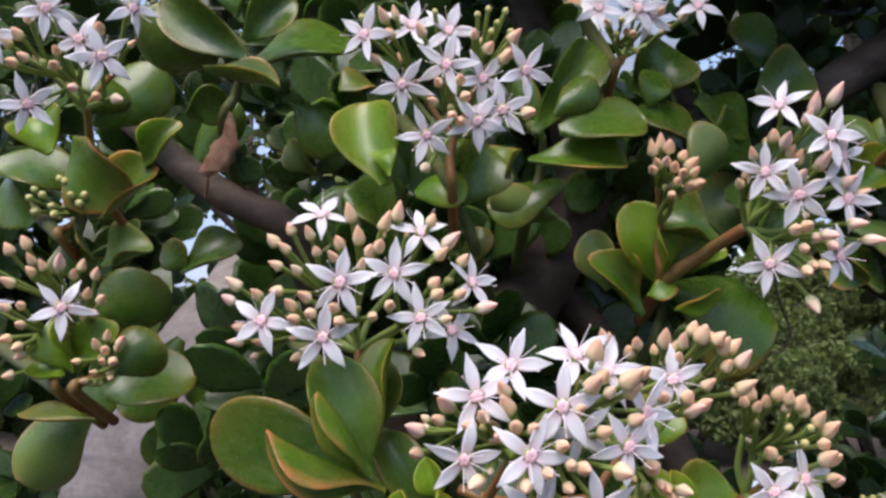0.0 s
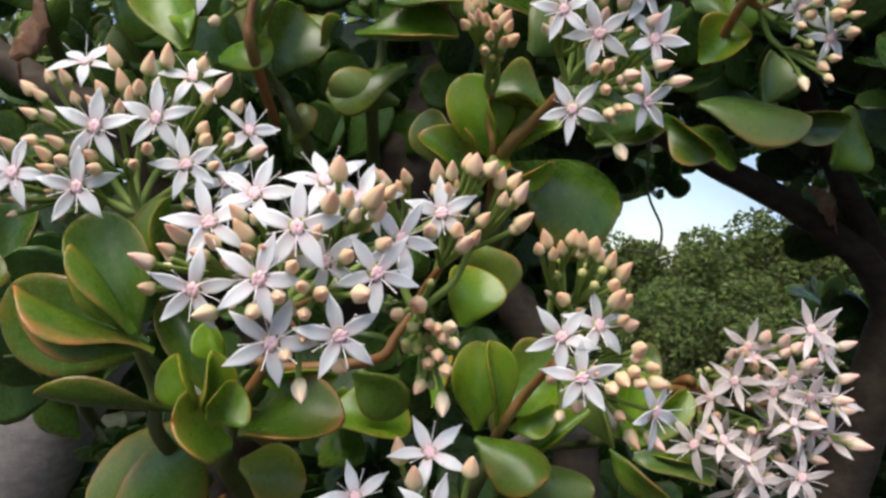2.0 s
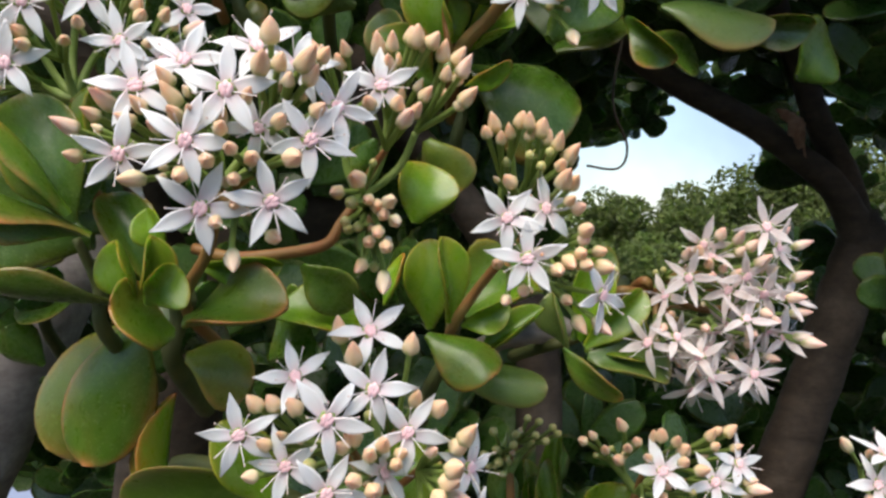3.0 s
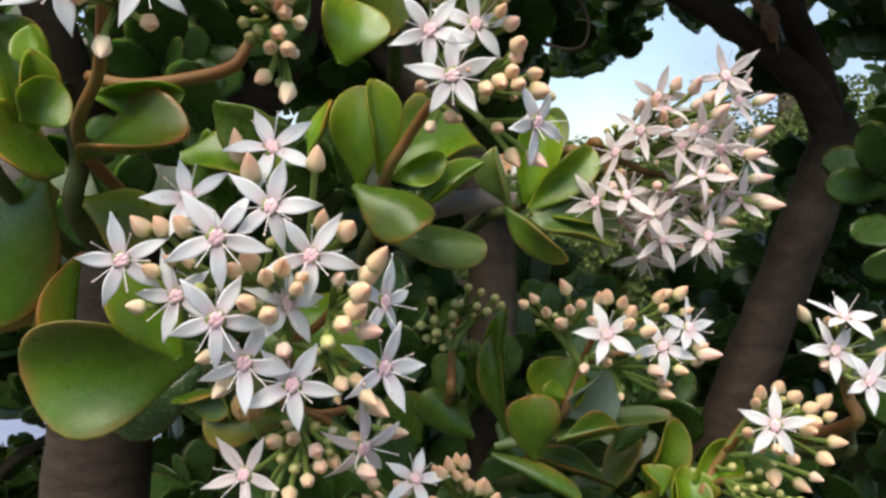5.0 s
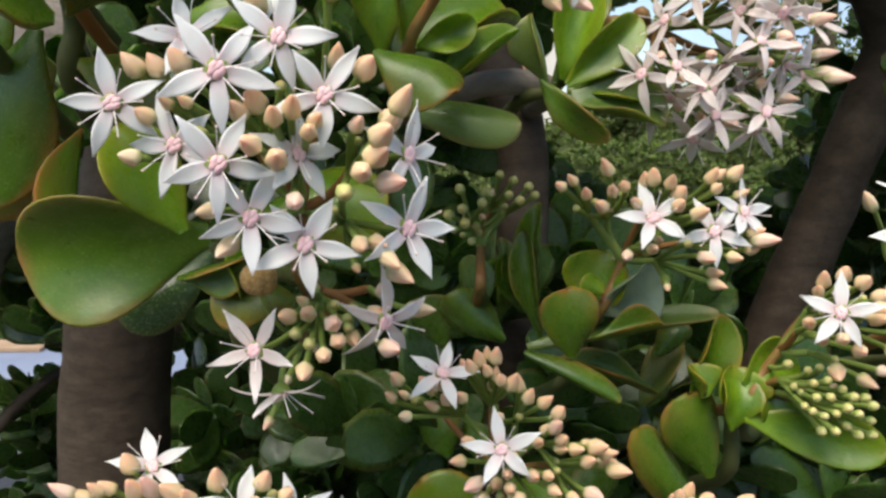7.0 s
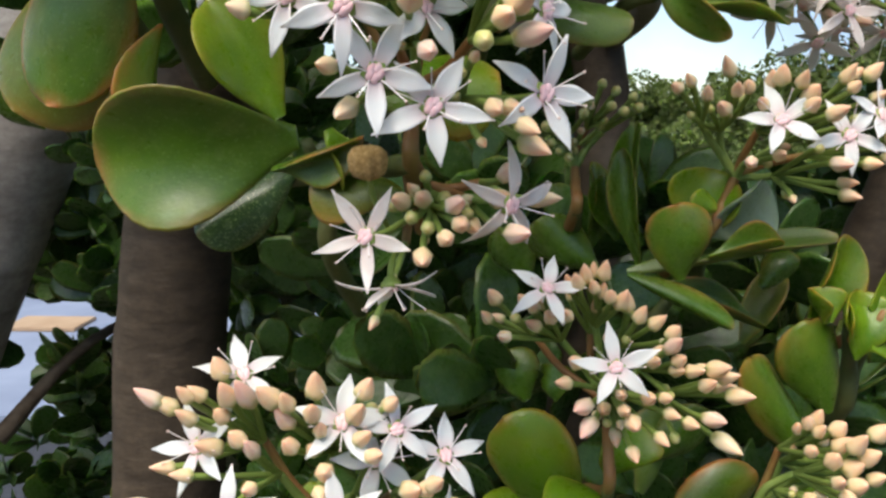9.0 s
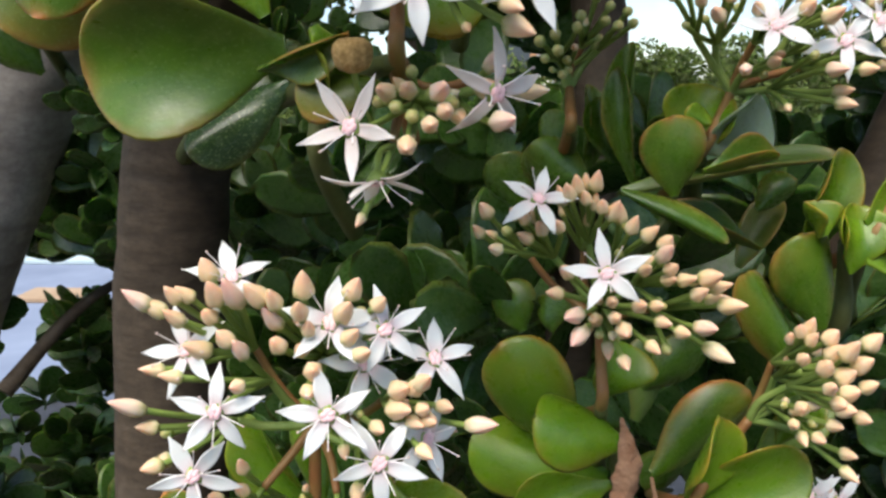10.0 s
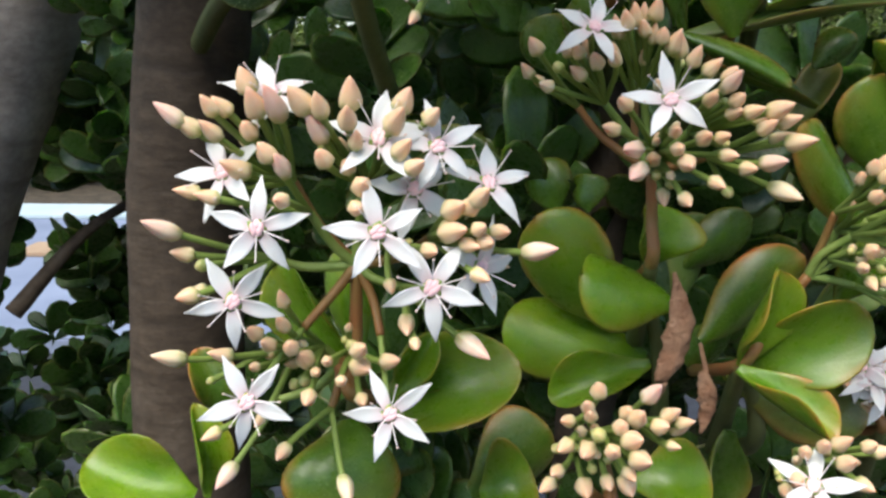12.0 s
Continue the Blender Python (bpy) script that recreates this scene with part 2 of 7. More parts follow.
def tube(points, radii, sides=8, rough=0.0, seed=0):
    """Vertices and faces of a tapered, capped sweep along a smoothed line."""
    pts = [Vector(p) for p in points]
    line, rad = [], []
    n = len(pts)
    steps = 6 if n > 2 else 4
    for i in range(n - 1):
        p0, p1, p2, p3 = pts[max(i - 1, 0)], pts[i], pts[i + 1], pts[min(i + 2, n - 1)]
        for k in range(steps):
            u = k / steps
            line.append(0.5 * ((2 * p1) + (p2 - p0) * u + (2 * p0 - 5 * p1 + 4 * p2 - p3) * u * u + (3 * p1 - p0 - 3 * p2 + p3) * u ** 3))
            rad.append(radii[i] * (1 - u) + radii[i + 1] * u)
    line.append(pts[-1]), rad.append(radii[-1])
    verts, faces = [], []
    side = None
    for i, p in enumerate(line):
        d = (line[min(i + 1, len(line) - 1)] - line[max(i - 1, 0)]).normalized()
        if side is None:
            side = d.orthogonal().normalized()
        side = (side - d * side.dot(d)).normalized()
        other = d.cross(side)
        for k in range(sides):
            a = 2 * math.pi * k / sides
            r = rad[i]
            if rough:
                q = p + (side * math.cos(a) + other * math.sin(a)) * r
                r *= 1 + rough * noise.noise(q * (0.9 / max(rad[i], 1e-4)) + Vector((seed, 0, 0))) + 0.4 * rough * noise.noise(Vector((0, seed, i * 1.7)))
            verts.append(p + (side * math.cos(a) + other * math.sin(a)) * r)
    for i in range(len(line) - 1):
        for k in range(sides):
            a, b = i * sides + k, i * sides + (k + 1) % sides
            faces.append((a, b, b + sides, a + sides))
    faces.append(tuple(range(sides - 1, -1, -1)))
    faces.append(tuple(range(len(verts) - sides, len(verts))))
    return verts, faces


def leaf_form(name, bend, cup, fold, wave, seed, thick=0.13, nu=15, nv=5):
    """A thick obovate leaf: base at the origin, one long towards +Y, one wide, its face to +Z."""
    verts, along, rim, flush = [], [], [], []

    def centre(u):
        return Vector((0.03 * math.sin(seed + 3 * u), u, -bend * u * u + 0.06 * wave * math.sin(5 * u + seed)))

    def half(u):
        if u > 0.60:
            return 0.5 * max(0.0, 1 - ((u - 0.60) / 0.40) ** 2.3) ** 0.5
        return 0.5 * (0.17 + 0.83 * math.sin(0.5 * math.pi * u / 0.60) ** 1.25)
    rows_ = []
    for i in range(nu + 1):
        u = (1 - math.cos(math.pi * i / nu)) / 2
        c, w = centre(u), max(half(u), 0.02)
        row = []
        for face in (1, -1):
            for k in range(-nv, nv + 1):
                if face == -1 and abs(k) == nv:
                    continue
                v = math.sin(0.5 * math.pi * k / nv)
                x = w * v
                t = thick * (0.35 + 0.65 * math.sin(math.pi * min(1, u * 0.9 + 0.1))) * math.sqrt(max(0.0, 1 - v * v)) * 0.5
                z = c.z + face * t + cup * x * x * 2.2 + fold * abs(x) + wave * 0.08 * math.sin(7 * u + 2 * seed) * v
                row.append(len(verts))
                verts.append(Vector((c.x + x, c.y, z)))
                along.append(u)
                flush.append(max(0.0, min(1.0, max((abs(v) - 0.35) / 0.6, (u - 0.6) / 0.4))))
                rim.append((max(0.0, min(1.0, max((abs(v) - 0.78) / 0.22, (u - 0.92) / 0.075))) ** 1.7) * min(1.0, max(0.0, (u - 0.12) * 2.2)))
        rows_.append(row)
    n = 2 * nv + 1
    faces = []
    for a, b in zip(rows_, rows_[1:]):
        def ring(r):
            return r[:n] + r[n:][::-1]
        ra, rb = ring(a), ring(b)
        m = len(ra)
        for k in range(m):
            faces.append((ra[k], ra[(k + 1) % m], rb[(k + 1) % m], rb[k]))
    faces.append(tuple((rows_[0][:n] + rows_[0][n:][::-1])))
    faces.append(tuple((rows_[-1][:n] + rows_[-1][n:][::-1])[::-1]))
    return [verts, faces, along, rim, flush]


# shapes of the blade: its bend along the length, the hollow across, the fold at the midrib, waviness
SHAPES = {
    "flat": (0.10, 0.18, 0.02, 0.5), "spoon": (0.12, 0.85, 0.04, 0.7), "boat": (0.06, 0.30, 0.42, 0.6),
    "claw": (-0.30, 0.35, 0.08, 0.4), "droop": (0.34, 0.28, 0.06, 0.6), "dome": (0.14, -0.42, 0.0, 0.5),
}
LEAF_MESH = {}
leaf_count = 0


def leaf_mesh(kind, shape, variant):
    """The blade of one kind and shape, in one of three variants."""
    key = kind, shape, variant
    if key not in LEAF_MESH:
        bend, cup, fold, wave = SHAPES[shape]
        f = leaf_form("leaf", bend * (0.7 + 0.3 * variant), cup * (0.8 + 0.2 * variant), fold, wave, 1 + variant * 2.3 + len(shape), 0.19)
        LEAF_MESH[key] = mesh("leaf", f[0], f[1], LEAF[kind], along=f[2], rim=f[3], flush=f[4])
    return LEAF_MESH[key]


def leaf_matrix(base, tip, width, tilt, thick=1.0):
    axis = Vector(tip) - Vector(base)
    y = axis.normalized()
    z = Vector((0.06, -1, 0.08))
    z = (z - y * z.dot(y)).normalized()
    z.rotate(Matrix.Rotation(radians(tilt), 3, y))
    x = y.cross(z)
    m = Matrix((x, y, z)).transposed().to_4x4()
    m.translation = Vector(base)
    return m @ Matrix.Diagonal((width, axis.length, max(0.85 * width, 0.014) * thick, 1))


def leaf(s, base, tip, width, kind, tilt, form=None):
    """One leaf of a shoot, in millimetres from its base."""
    global leaf_count
    leaf_count += 1
    b, t = Vector(base) * 0.001, Vector(tip) * 0.001
    shape = form or ("flat", "spoon", "dome", "droop")[(leaf_count * 7 + int(width)) % 4]
    under("leaf", leaf_mesh(kind, shape, leaf_count % 3), s, leaf_matrix(b, t, width * 0.001, tilt))


def petal_form(seed, curl, width, material=PETAL):
    verts, along, faces = [], [], []
    nu, nv = 9, 3
    for i in range(nu + 1):
        u = i / nu
        w = width * (0.50 + 0.50 * math.sin(math.pi * min(1.0, 0.95 * u / 0.9)) ** 1.0) * (1 - max(0.0, (u - 0.42) / 0.58) ** 2.1) + 0.010
        for k in range(-nv, nv + 1):
            v = k / nv
            z = 0.10 * math.sin(math.pi * 0.5 * u) - curl * u * u + 0.10 * w * (1 - v * v) * -1.6 + 0.03 * math.sin(4 * u + seed) * v
            verts.append(Vector((w * v, 0.06 + 0.94 * u, z)))
            along.append(u)
    m = 2 * nv + 1
    top = len(verts)
    for i in range(nu):
        for k in range(m - 1):
            a = i * m + k
            faces.append((a, a + 1, a + m + 1, a + m))
    for v in verts[:top]:
        verts.append(v - Vector((0, 0, 0.022)))
    along = along * 2
    faces += [tuple(top + q for q in reversed(f)) for f in faces[:]]
    edge = [k for k in range(m)] + [i * m + m - 1 for i in range(1, nu + 1)] + [nu * m + k for k in range(m - 2, -1, -1)] + [i * m for i in range(nu - 1, 0, -1)]
    for a, b in zip(edge, edge[1:] + edge[:1]):
        faces.append((b, a, a + top, b + top))
    return mesh("petal", verts, faces, material, along=along)


PETALS = [petal_form(1, 0.10, 0.158), petal_form(2, 0.20, 0.165), petal_form(3, 0.02, 0.152), petal_form(5, 0.27, 0.146)]
SPENT = [petal_form(1, 0.02, 0.128, PETAL_SPENT), petal_form(2, 0.30, 0.120, PETAL_SPENT), petal_form(3, -0.20, 0.124, PETAL_SPENT), petal_form(5, 0.42, 0.116, PETAL_SPENT)]


def lathe(profile, sides, material, name, lobes=0, depth=0.0):
    verts, faces, along = [], [], []
    for i, (r, z) in enumerate(profile):
        for k in range(sides):
            a = 2 * math.pi * k / sides
            q = r * (1 + depth * math.cos(lobes * a)) if lobes else r
            verts.append((q * math.cos(a), q * math.sin(a), z))
            along.append(i / (len(profile) - 1))
    for i in range(len(profile) - 1):
        for k in range(sides):
            a, b = i * sides + k, i * sides + (k + 1) % sides
            faces.append((a, b, b + sides, a + sides))
    faces.append(tuple(range(sides - 1, -1, -1)))
    faces.append(tuple(range(len(verts) - sides, len(verts))))
    return mesh(name, verts, faces, material, along=along)


BUD_MESH = {}
for kind_, mat_ in enumerate(BUD):
    BUD_MESH[kind_, 0] = lathe([(0.14, -0.08), (0.38, 0.02), (0.50, 0.18), (0.50, 0.40), (0.43, 0.70), (0.31, 1.02), (0.17, 1.30), (0.02, 1.54)], 15, mat_, "bud", 5, 0.07)
    BUD_MESH[kind_, 1] = lathe([(0.14, -0.08), (0.36, 0.02), (0.50, 0.17), (0.53, 0.38), (0.47, 0.64), (0.34, 0.92), (0.18, 1.14), (0.03, 1.30)], 15, mat_, "bud", 5, 0.07)
    BUD_MESH[kind_, 2] = lathe([(0.12, -0.06), (0.30, 0.05), (0.42, 0.28), (0.46, 0.58), (0.41, 0.95), (0.29, 1.32), (0.15, 1.62), (0.02, 1.84)], 15, mat_, "bud", 5, 0.10)
    BUD_MESH[kind_, 3] = lathe([(0.14, -0.06), (0.38, 0.03), (0.52, 0.22), (0.55, 0.46), (0.48, 0.70), (0.34, 0.88), (0.16, 1.0), (0.03, 1.06)], 15, mat_, "bud", 5, 0.05)


def pistil_mesh():
    """Five pink carpels in a ring."""
    bm = bmesh.new()
    for k in range(5):
        a = 2 * math.pi * k / 5
        m = Matrix.Translation((0.080 * math.sin(a), 0.080 * math.cos(a), 0.05)) @ Matrix.Rotation(-0.25, 4, Vector((math.cos(a), -math.sin(a), 0))) @ Matrix.Diagonal((0.066, 0.100, 0.050, 1))
        bmesh.ops.create_icosphere(bm, subdivisions=2, radius=1, matrix=m)
    me = bpy.data.meshes.new("pistil")
    bm.to_mesh(me)
    bm.free()
    me.materials.append(PISTIL)
    me.polygons.foreach_set("use_smooth", [True] * len(me.polygons))
    return me


def stamen_mesh(lean, length):
    v, f = tube([(0, 0.12, 0.02), (0, 0.12 + 0.4 * lean * length, 0.3 * length), (0, 0.12 + lean * length, 0.62 * length)], [0.013, 0.011, 0.009], 5)
    me = mesh("stamen", v, f, FILAMENT)
    bm = bmesh.new()
    bm.from_mesh(me)
    n = len(bm.faces)
    bmesh.ops.create_icosphere(bm, subdivisions=1, radius=0.027, matrix=Matrix.Translation((0, 0.12 + lean * length, 0.64 * length)))
    me.materials.append(ANTHER)
    bm.faces.ensure_lookup_table()
    for q in bm.faces[n:]:
        q.material_index = 1
    bm.to_mesh(me)
    bm.free()
    return me


PISTIL_MESH = pistil_mesh()
STAMENS = [stamen_mesh(0.66, 0.72), stamen_mesh(0.45, 0.80), stamen_mesh(0.80, 0.62)]
CALYX = lathe([(0.05, -0.22), (0.10, -0.18), (0.17, -0.08), (0.20, 0.0), (0.15, 0.03), (0.02, 0.05)], 10, STALK, "flower", 5, 0.12)
FLOWER_R = 0.0086


def shoot(at, label):
    return thing("jade_shoot", label, "jade plant", at, "flowering jade shoots")


def stem(s, *line):
    """The shoot's green-brown stem, from its base back into the plant, in millimetres."""
    pts = [Vector((0, 0, 0))] + [Vector(p) * 0.001 for p in line]
    r = [0.0016 + 0.0008 * i for i in range(len(pts))]
    v, f = tube(pts, r, 9, 0.12, len(s.name))
    under("stem", mesh("stem", v, f, STEM), s)


def stub(s, low, high, r):
    """A fleshy green stem piece that carries a rosette of leaves, in millimetres."""
    a, b = Vector(low) * 0.001, Vector(high) * 0.001
    mid = a.lerp(b, 0.5) + Vector((0.0015, 0.001, 0))
    root = a + (a - b) * 0.6 + Vector((0, 0.030, -0.006))
    v, f = tube([b, mid, a, root], [0.35 * r * 0.001, 0.55 * r * 0.001, 0.65 * r * 0.001, 0.8 * r * 0.001], 10, 0.10, int(r * 10))
    under("stem", mesh("stem", v, f, STEM), s)


def groups(points, k):
    """k centres of a cloud of points."""
    p = np.array(points)
    c = [p[np.argmin(((p - p.mean(0)) ** 2).sum(1))]]
    while len(c) < k:
        d = np.min([((p - q) ** 2).sum(1) for q in c], axis=0)
        c.append(p[np.argmax(d)])
    c = np.array(c)
    for _ in range(8):
        own = np.argmin(((p[:, None] - c[None]) ** 2).sum(2), axis=1)
        c = np.array([p[own == i].mean(0) if (own == i).any() else c[i] for i in range(k)])
    return c, own


class head:
    """A flower head of one shoot: open flowers and buds on a branched stalk. Millimetres from the shoot's base."""

    def __init__(self, s, foot, thick=1.0, spent=0, via=()):
        self.thick, self.spent, self.via = thick, spent, [Vector(p) * 0.001 for p in via]
        self.s, self.foot, self.ends = s, Vector(foot) * 0.001, []

    def bloom(self, *rows):
        for x, y, z, az, el, spin in rows:
            self.ends.append(("flower", Vector((x, y, z)) * 0.001, (az, el, spin)))

    def bud(self, *rows):
        for x, y, z, size, kind in rows:
            self.ends.append(("bud", Vector((x, y, z)) * 0.001, (size, kind)))

    def finish(self):
        s, ends = self.s, self.ends
        rng = random.Random(len(ends) * 7 + int(self.foot.x * 1e5))
        pts = [e[1] for e in ends]
        mid = Vector(np.mean(np.array(pts), axis=0))
        back = (self.foot - mid).normalized()
        for _ in range(len(pts) * 6 // 10):
            p, q = rng.sample(pts, 2)
            if 0.004 < (p - q).length < 0.022:
                at = p.lerp(q, rng.uniform(0.3, 0.7)) + back * rng.uniform(0.002, 0.006) + Vector((0, rng.uniform(0.004, 0.009), 0))
                ends.append(("bud", at, (rng.uniform(0.5, 0.85), rng.choice((0, 3, 3, 2)))))
        pts = [e[1] for e in ends]
        k = max(1, min(9, round(len(pts) / 5.5)))
        centres, own = groups(pts, k)
        mid = Vector(np.mean(np.array(pts), axis=0))
        away = (self.foot - mid)
        fork = mid + away.normalized() * min(away.length * 0.55, 0.017) + Vector((0, 0.010, 0))
        hubs = []
        for c in centres:
            c = Vector(c)
            hubs.append(c + (fork - c) * 0.40 + Vector((0, 0.0075, 0)))
        span = (self.foot - fork).length
        bow = Vector((rng.uniform(-1, 1), rng.uniform(-0.3, 1), rng.uniform(-1, 1))) * span * 0.06
        down = (self.foot - fork).normalized()
        root = self.foot + down * 0.003 + Vector((0, 0.032, -0.012))
        line = (self.via or [root]) + [self.foot, self.foot.lerp(fork, 0.5) + bow, fork]
        v, f = tube(line, [w * self.thick for w in [0.0016] * (len(line) - 3) + [0.0015, 0.0013, 0.0011]], 10)
        under("flower_stalk", mesh("flower_stalk", v, f, STALK_RED), s)
        for h in hubs:
            bow = Vector((rng.uniform(-1, 1), 0.6, rng.uniform(-1, 0.3))) * (h - fork).length * 0.12
            v, f = tube([fork, fork.lerp(h, 0.5) + bow, h], [0.0011, 0.0009, 0.0008], 7)
            under("stalk_branch", mesh("stalk_branch", v, f, STALK_RED if rng.random() < 0.35 else STALK), s)
        for (what, p, how), o in zip(ends, own):
            hub = hubs[o]
            if what == "flower":
                az, el, spin = how
                self.flower(p, az, el, spin, hub, rng)
            else:
                self.one_bud(p, how[0], how[1], hub, mid, rng)

    def pedicel(self, parent, start, end, turn, thick):
        inv = parent.matrix_basis.inverted()
        a, b = inv @ start, Vector((0, 0, 0)) if turn is None else inv @ end
        m = a.lerp(b, 0.55)
        if turn is not None:
            m = m.lerp(inv @ (end + turn), 0.5)
        sc = parent.matrix_basis.to_scale().x
        v, f = tube([a, m, b], [thick / sc, 0.9 * thick / sc, thick / sc], 5)
        under("pedicel", mesh("pedicel", v, f, STALK), parent)

    def flower(self, p, az, el, spin, hub, rng):
        if self.spent:
            az, el = az + rng.uniform(-1, 1) * self.spent, el + rng.uniform(-1, 1) * self.spent
        a, e = radians(az), radians(el)
        z = Vector((math.sin(a) * math.cos(e), -math.cos(a) * math.cos(e), math.sin(e)))
        up = Vector((0, 0, 1)) if abs(z.z) < 0.95 else Vector((0, 1, 0))
        y = (up - z * up.dot(z)).normalized()
        x = y.cross(z)
        m = Matrix((x, y, z)).transposed().to_4x4() @ Matrix.Rotation(radians(-spin), 4, "Z")
        m.translation = p
        size = FLOWER_R * rng.uniform(0.94, 1.06)
        f = under("flower", CALYX, self.s, m @ Matrix.Diagonal((size, size, size, 1)))
        kind = rng.randrange(4)
        for k in range(5):
            q = Matrix.Rotation(radians(-72 * k + rng.uniform(-5, 5)), 4, "Z") @ Matrix.Rotation(radians(rng.uniform(-6, 10)), 4, "X") @ Matrix.Rotation(radians(rng.uniform(-8, 8)), 4, "Y")
            under("petal", (SPENT if self.spent else PETALS)[(kind + (rng.random() < 0.35)) % 4], f, q @ Matrix.Diagonal((rng.uniform(0.92, 1.08), rng.uniform(0.93, 1.06), 1, 1)))
            q = Matrix.Rotation(radians(-72 * k + 36 + rng.uniform(-9, 9)), 4, "Z")
            under("stamen", STAMENS[rng.randrange(3)], f, q)
        under("pistil", PISTIL_MESH, f)
        self.pedicel(f, hub, p - z * 0.0017, -z * 0.004, 0.00065)

    def one_bud(self, p, size, kind, hub, mid, rng):
        d = (p - hub).normalized() * 1.0 + (p - mid).normalized() * 0.35 + Vector((rng.uniform(-0.2, 0.2), -0.18, rng.uniform(0.05, 0.45)))
        d.normalize()
        w = 0.00262 * size
        long = 1.0 + 0.18 * rng.random()
        q = d.to_track_quat("Z", "Y").to_matrix().to_4x4() @ Matrix.Rotation(rng.uniform(0, 6.28), 4, "Z")
        root = p - d * w * 0.62
        q.translation = root
        form = 3 if kind == 3 else 2 if (kind in (1, 2) and size > 1.15) else (0 if rng.random() < 0.55 else 1)
        b = under("bud", BUD_MESH[kind, form], self.s, q @ Matrix.Diagonal((w, w, w * long, 1)))
        self.pedicel(b, hub, root, -d * 0.003, 0.00068)

# ---- shoots of the jade plant ----
s = shoot((-0.0180, 0.2149, 1.4781), "rounded head of white star flowers and peach buds")
stem(s, (-12.2, 30.9, 4.1), (-34.7, 77.3, 13.4))
h = head(s, (0, 0, 0))
h.bloom((-2, -14.6, 30.5, 9, 0, 5), (10.2, -11.7, 32.8, 6, -1, 3), (16.7, -11.7, 22.7, 4, 2, 56), (-5.7, -14.6, 17.7, 11, -4, 0), (-20.9, -11.7, 21.2, -8, 2, 20), (-8.7, -3.9, 47.2, 9, 42, 30), (15.8, -3.9, 43.4, 10, 29, -5))
h.bloom((28.4, -3.9, 31.2, 38, 17, 10), (23.8, -5.9, 19.6, 23, 10, 40))
h.bud((-19.5, -8.3, 40.5, 1.11, 0), (-15.8, -5.9, 43.4, 0.91, 0), (-10.2, -10.6, 41.9, 0.93, 0), (-1.3, -6.3, 47.1, 1.18, 0), (1.1, -7.6, 41.6, 1.20, 0), (7.5, -8.7, 45, 1.22, 0), (10.2, -4.8, 47.7, 1.24, 0), (-3.6, -7.7, 40.1, 1.02, 0))
h.bud((18.5, -5.7, 46.1, 1.02, 0), (22.7, -5.4, 40.7, 1.31, 1), (6.7, -12.5, 39.3, 1.06, 0), (4.4, -11.2, 38.1, 1.08, 0), (-8.8, -9.1, 38, 0.87, 0), (-12.6, -13, 33.3, 0.89, 2), (-18.1, -10, 34.4, 0.91, 0), (-28.5, -8.5, 29.8, 1.15, 2))
h.bud((-29, -11.1, 26.1, 0.94, 1), (-22.2, -11.5, 27.5, 0.96, 0), (-17.7, -10.8, 28.3, 0.98, 0), (-10, -15.2, 27.1, 1.00, 0), (-13.9, -12.4, 25.1, 1.02, 0), (-8.7, -15.9, 23.3, 1.02, 0), (-13, -13, 21.8, 1.04, 0), (-3.7, -12.9, 24.6, 1.06, 0))
h.bud((-2, -15.2, 21.5, 1.08, 0), (-13.7, -10.2, 17.1, 0.60, 0), (-13.7, -5.5, 12.3, 0.89, 0), (16.3, -8.8, 14.2, 0.91, 0), (-28.1, -6.1, 15.8, 0.93, 1), (-22.6, -5.7, 15.9, 0.94, 0), (-23.7, -6.4, 12.5, 0.65, 0), (-27.1, -7.5, 19.3, 0.98, 0))
h.bud((31.2, -10.1, 25.2, 1.24, 1), (25.9, -10.7, 28.4, 1.02, 0), (26.3, -5.1, 36.6, 1.02, 0), (21, -9.9, 37.7, 1.04, 0), (19.7, -9.4, 31, 1.06, 0), (20.5, -10.1, 28.3, 1.08, 0), (22.6, -11.4, 22.4, 0.87, 0), (-16.4, -8.8, 38.5, 0.89, 0))
h.bud((-4.8, -8.8, 36.7, 0.91, 0), (2.6, -12.7, 34.6, 0.93, 0), (5.6, -12.6, 22.8, 0.94, 0), (9.9, -16.3, 25.6, 0.96, 0))
h.finish()
stub(s, (-0.6, 21.5, -42.3), (-3, 11.7, -18.8), 3)
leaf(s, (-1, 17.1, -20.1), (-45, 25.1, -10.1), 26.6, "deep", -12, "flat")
leaf(s, (9, -9.9, -18.1), (-18, -18.9, -5.1), 8.4, "rimmed", -58, "spoon")
leaf(s, (4, -6.9, -15.1), (-7, -6.9, 12.9), 16.9, "deep", 18, "spoon")
leaf(s, (6, -11.9, -13.1), (-7, -16.9, 4.9), 7.4, "rimmed", -62, "boat")
leaf(s, (1.6, 4.9, -12.4), (2, 7.8, 13.7), 13.1, "deep", 28, "spoon")
leaf(s, (6.5, -4.9, -4.4), (7.6, 2, 17), 11.6, "mid", -47, "boat")
s = shoot((0.0043, 0.2380, 1.5361), "rounded head of white star flowers with green young buds")
stem(s, (-7.6, 30.3, 13.1), (-21.8, 75.7, 33.6))
h = head(s, (0, 0, 0))
h.bloom((-23.9, -10, 39.4, -22, -2, 20), (-12.7, -18, 23.9, 5, -14, 34), (-1.1, -10, 40.6, 2, 5, 20), (-1.5, -15, 30, 2, -8, 18), (-6.2, -17, 11, 4, -18, 53), (6.8, -14, 15.4, 0, -12, 35), (13.4, -14, 18.4, 6, -12, 60))
h.bloom((19.3, -11, 29.7, 32, -6, 30), (8.1, -11, 27.4, 15, -7, 40), (-11.4, -6, 43.4, 4, 19, 10))
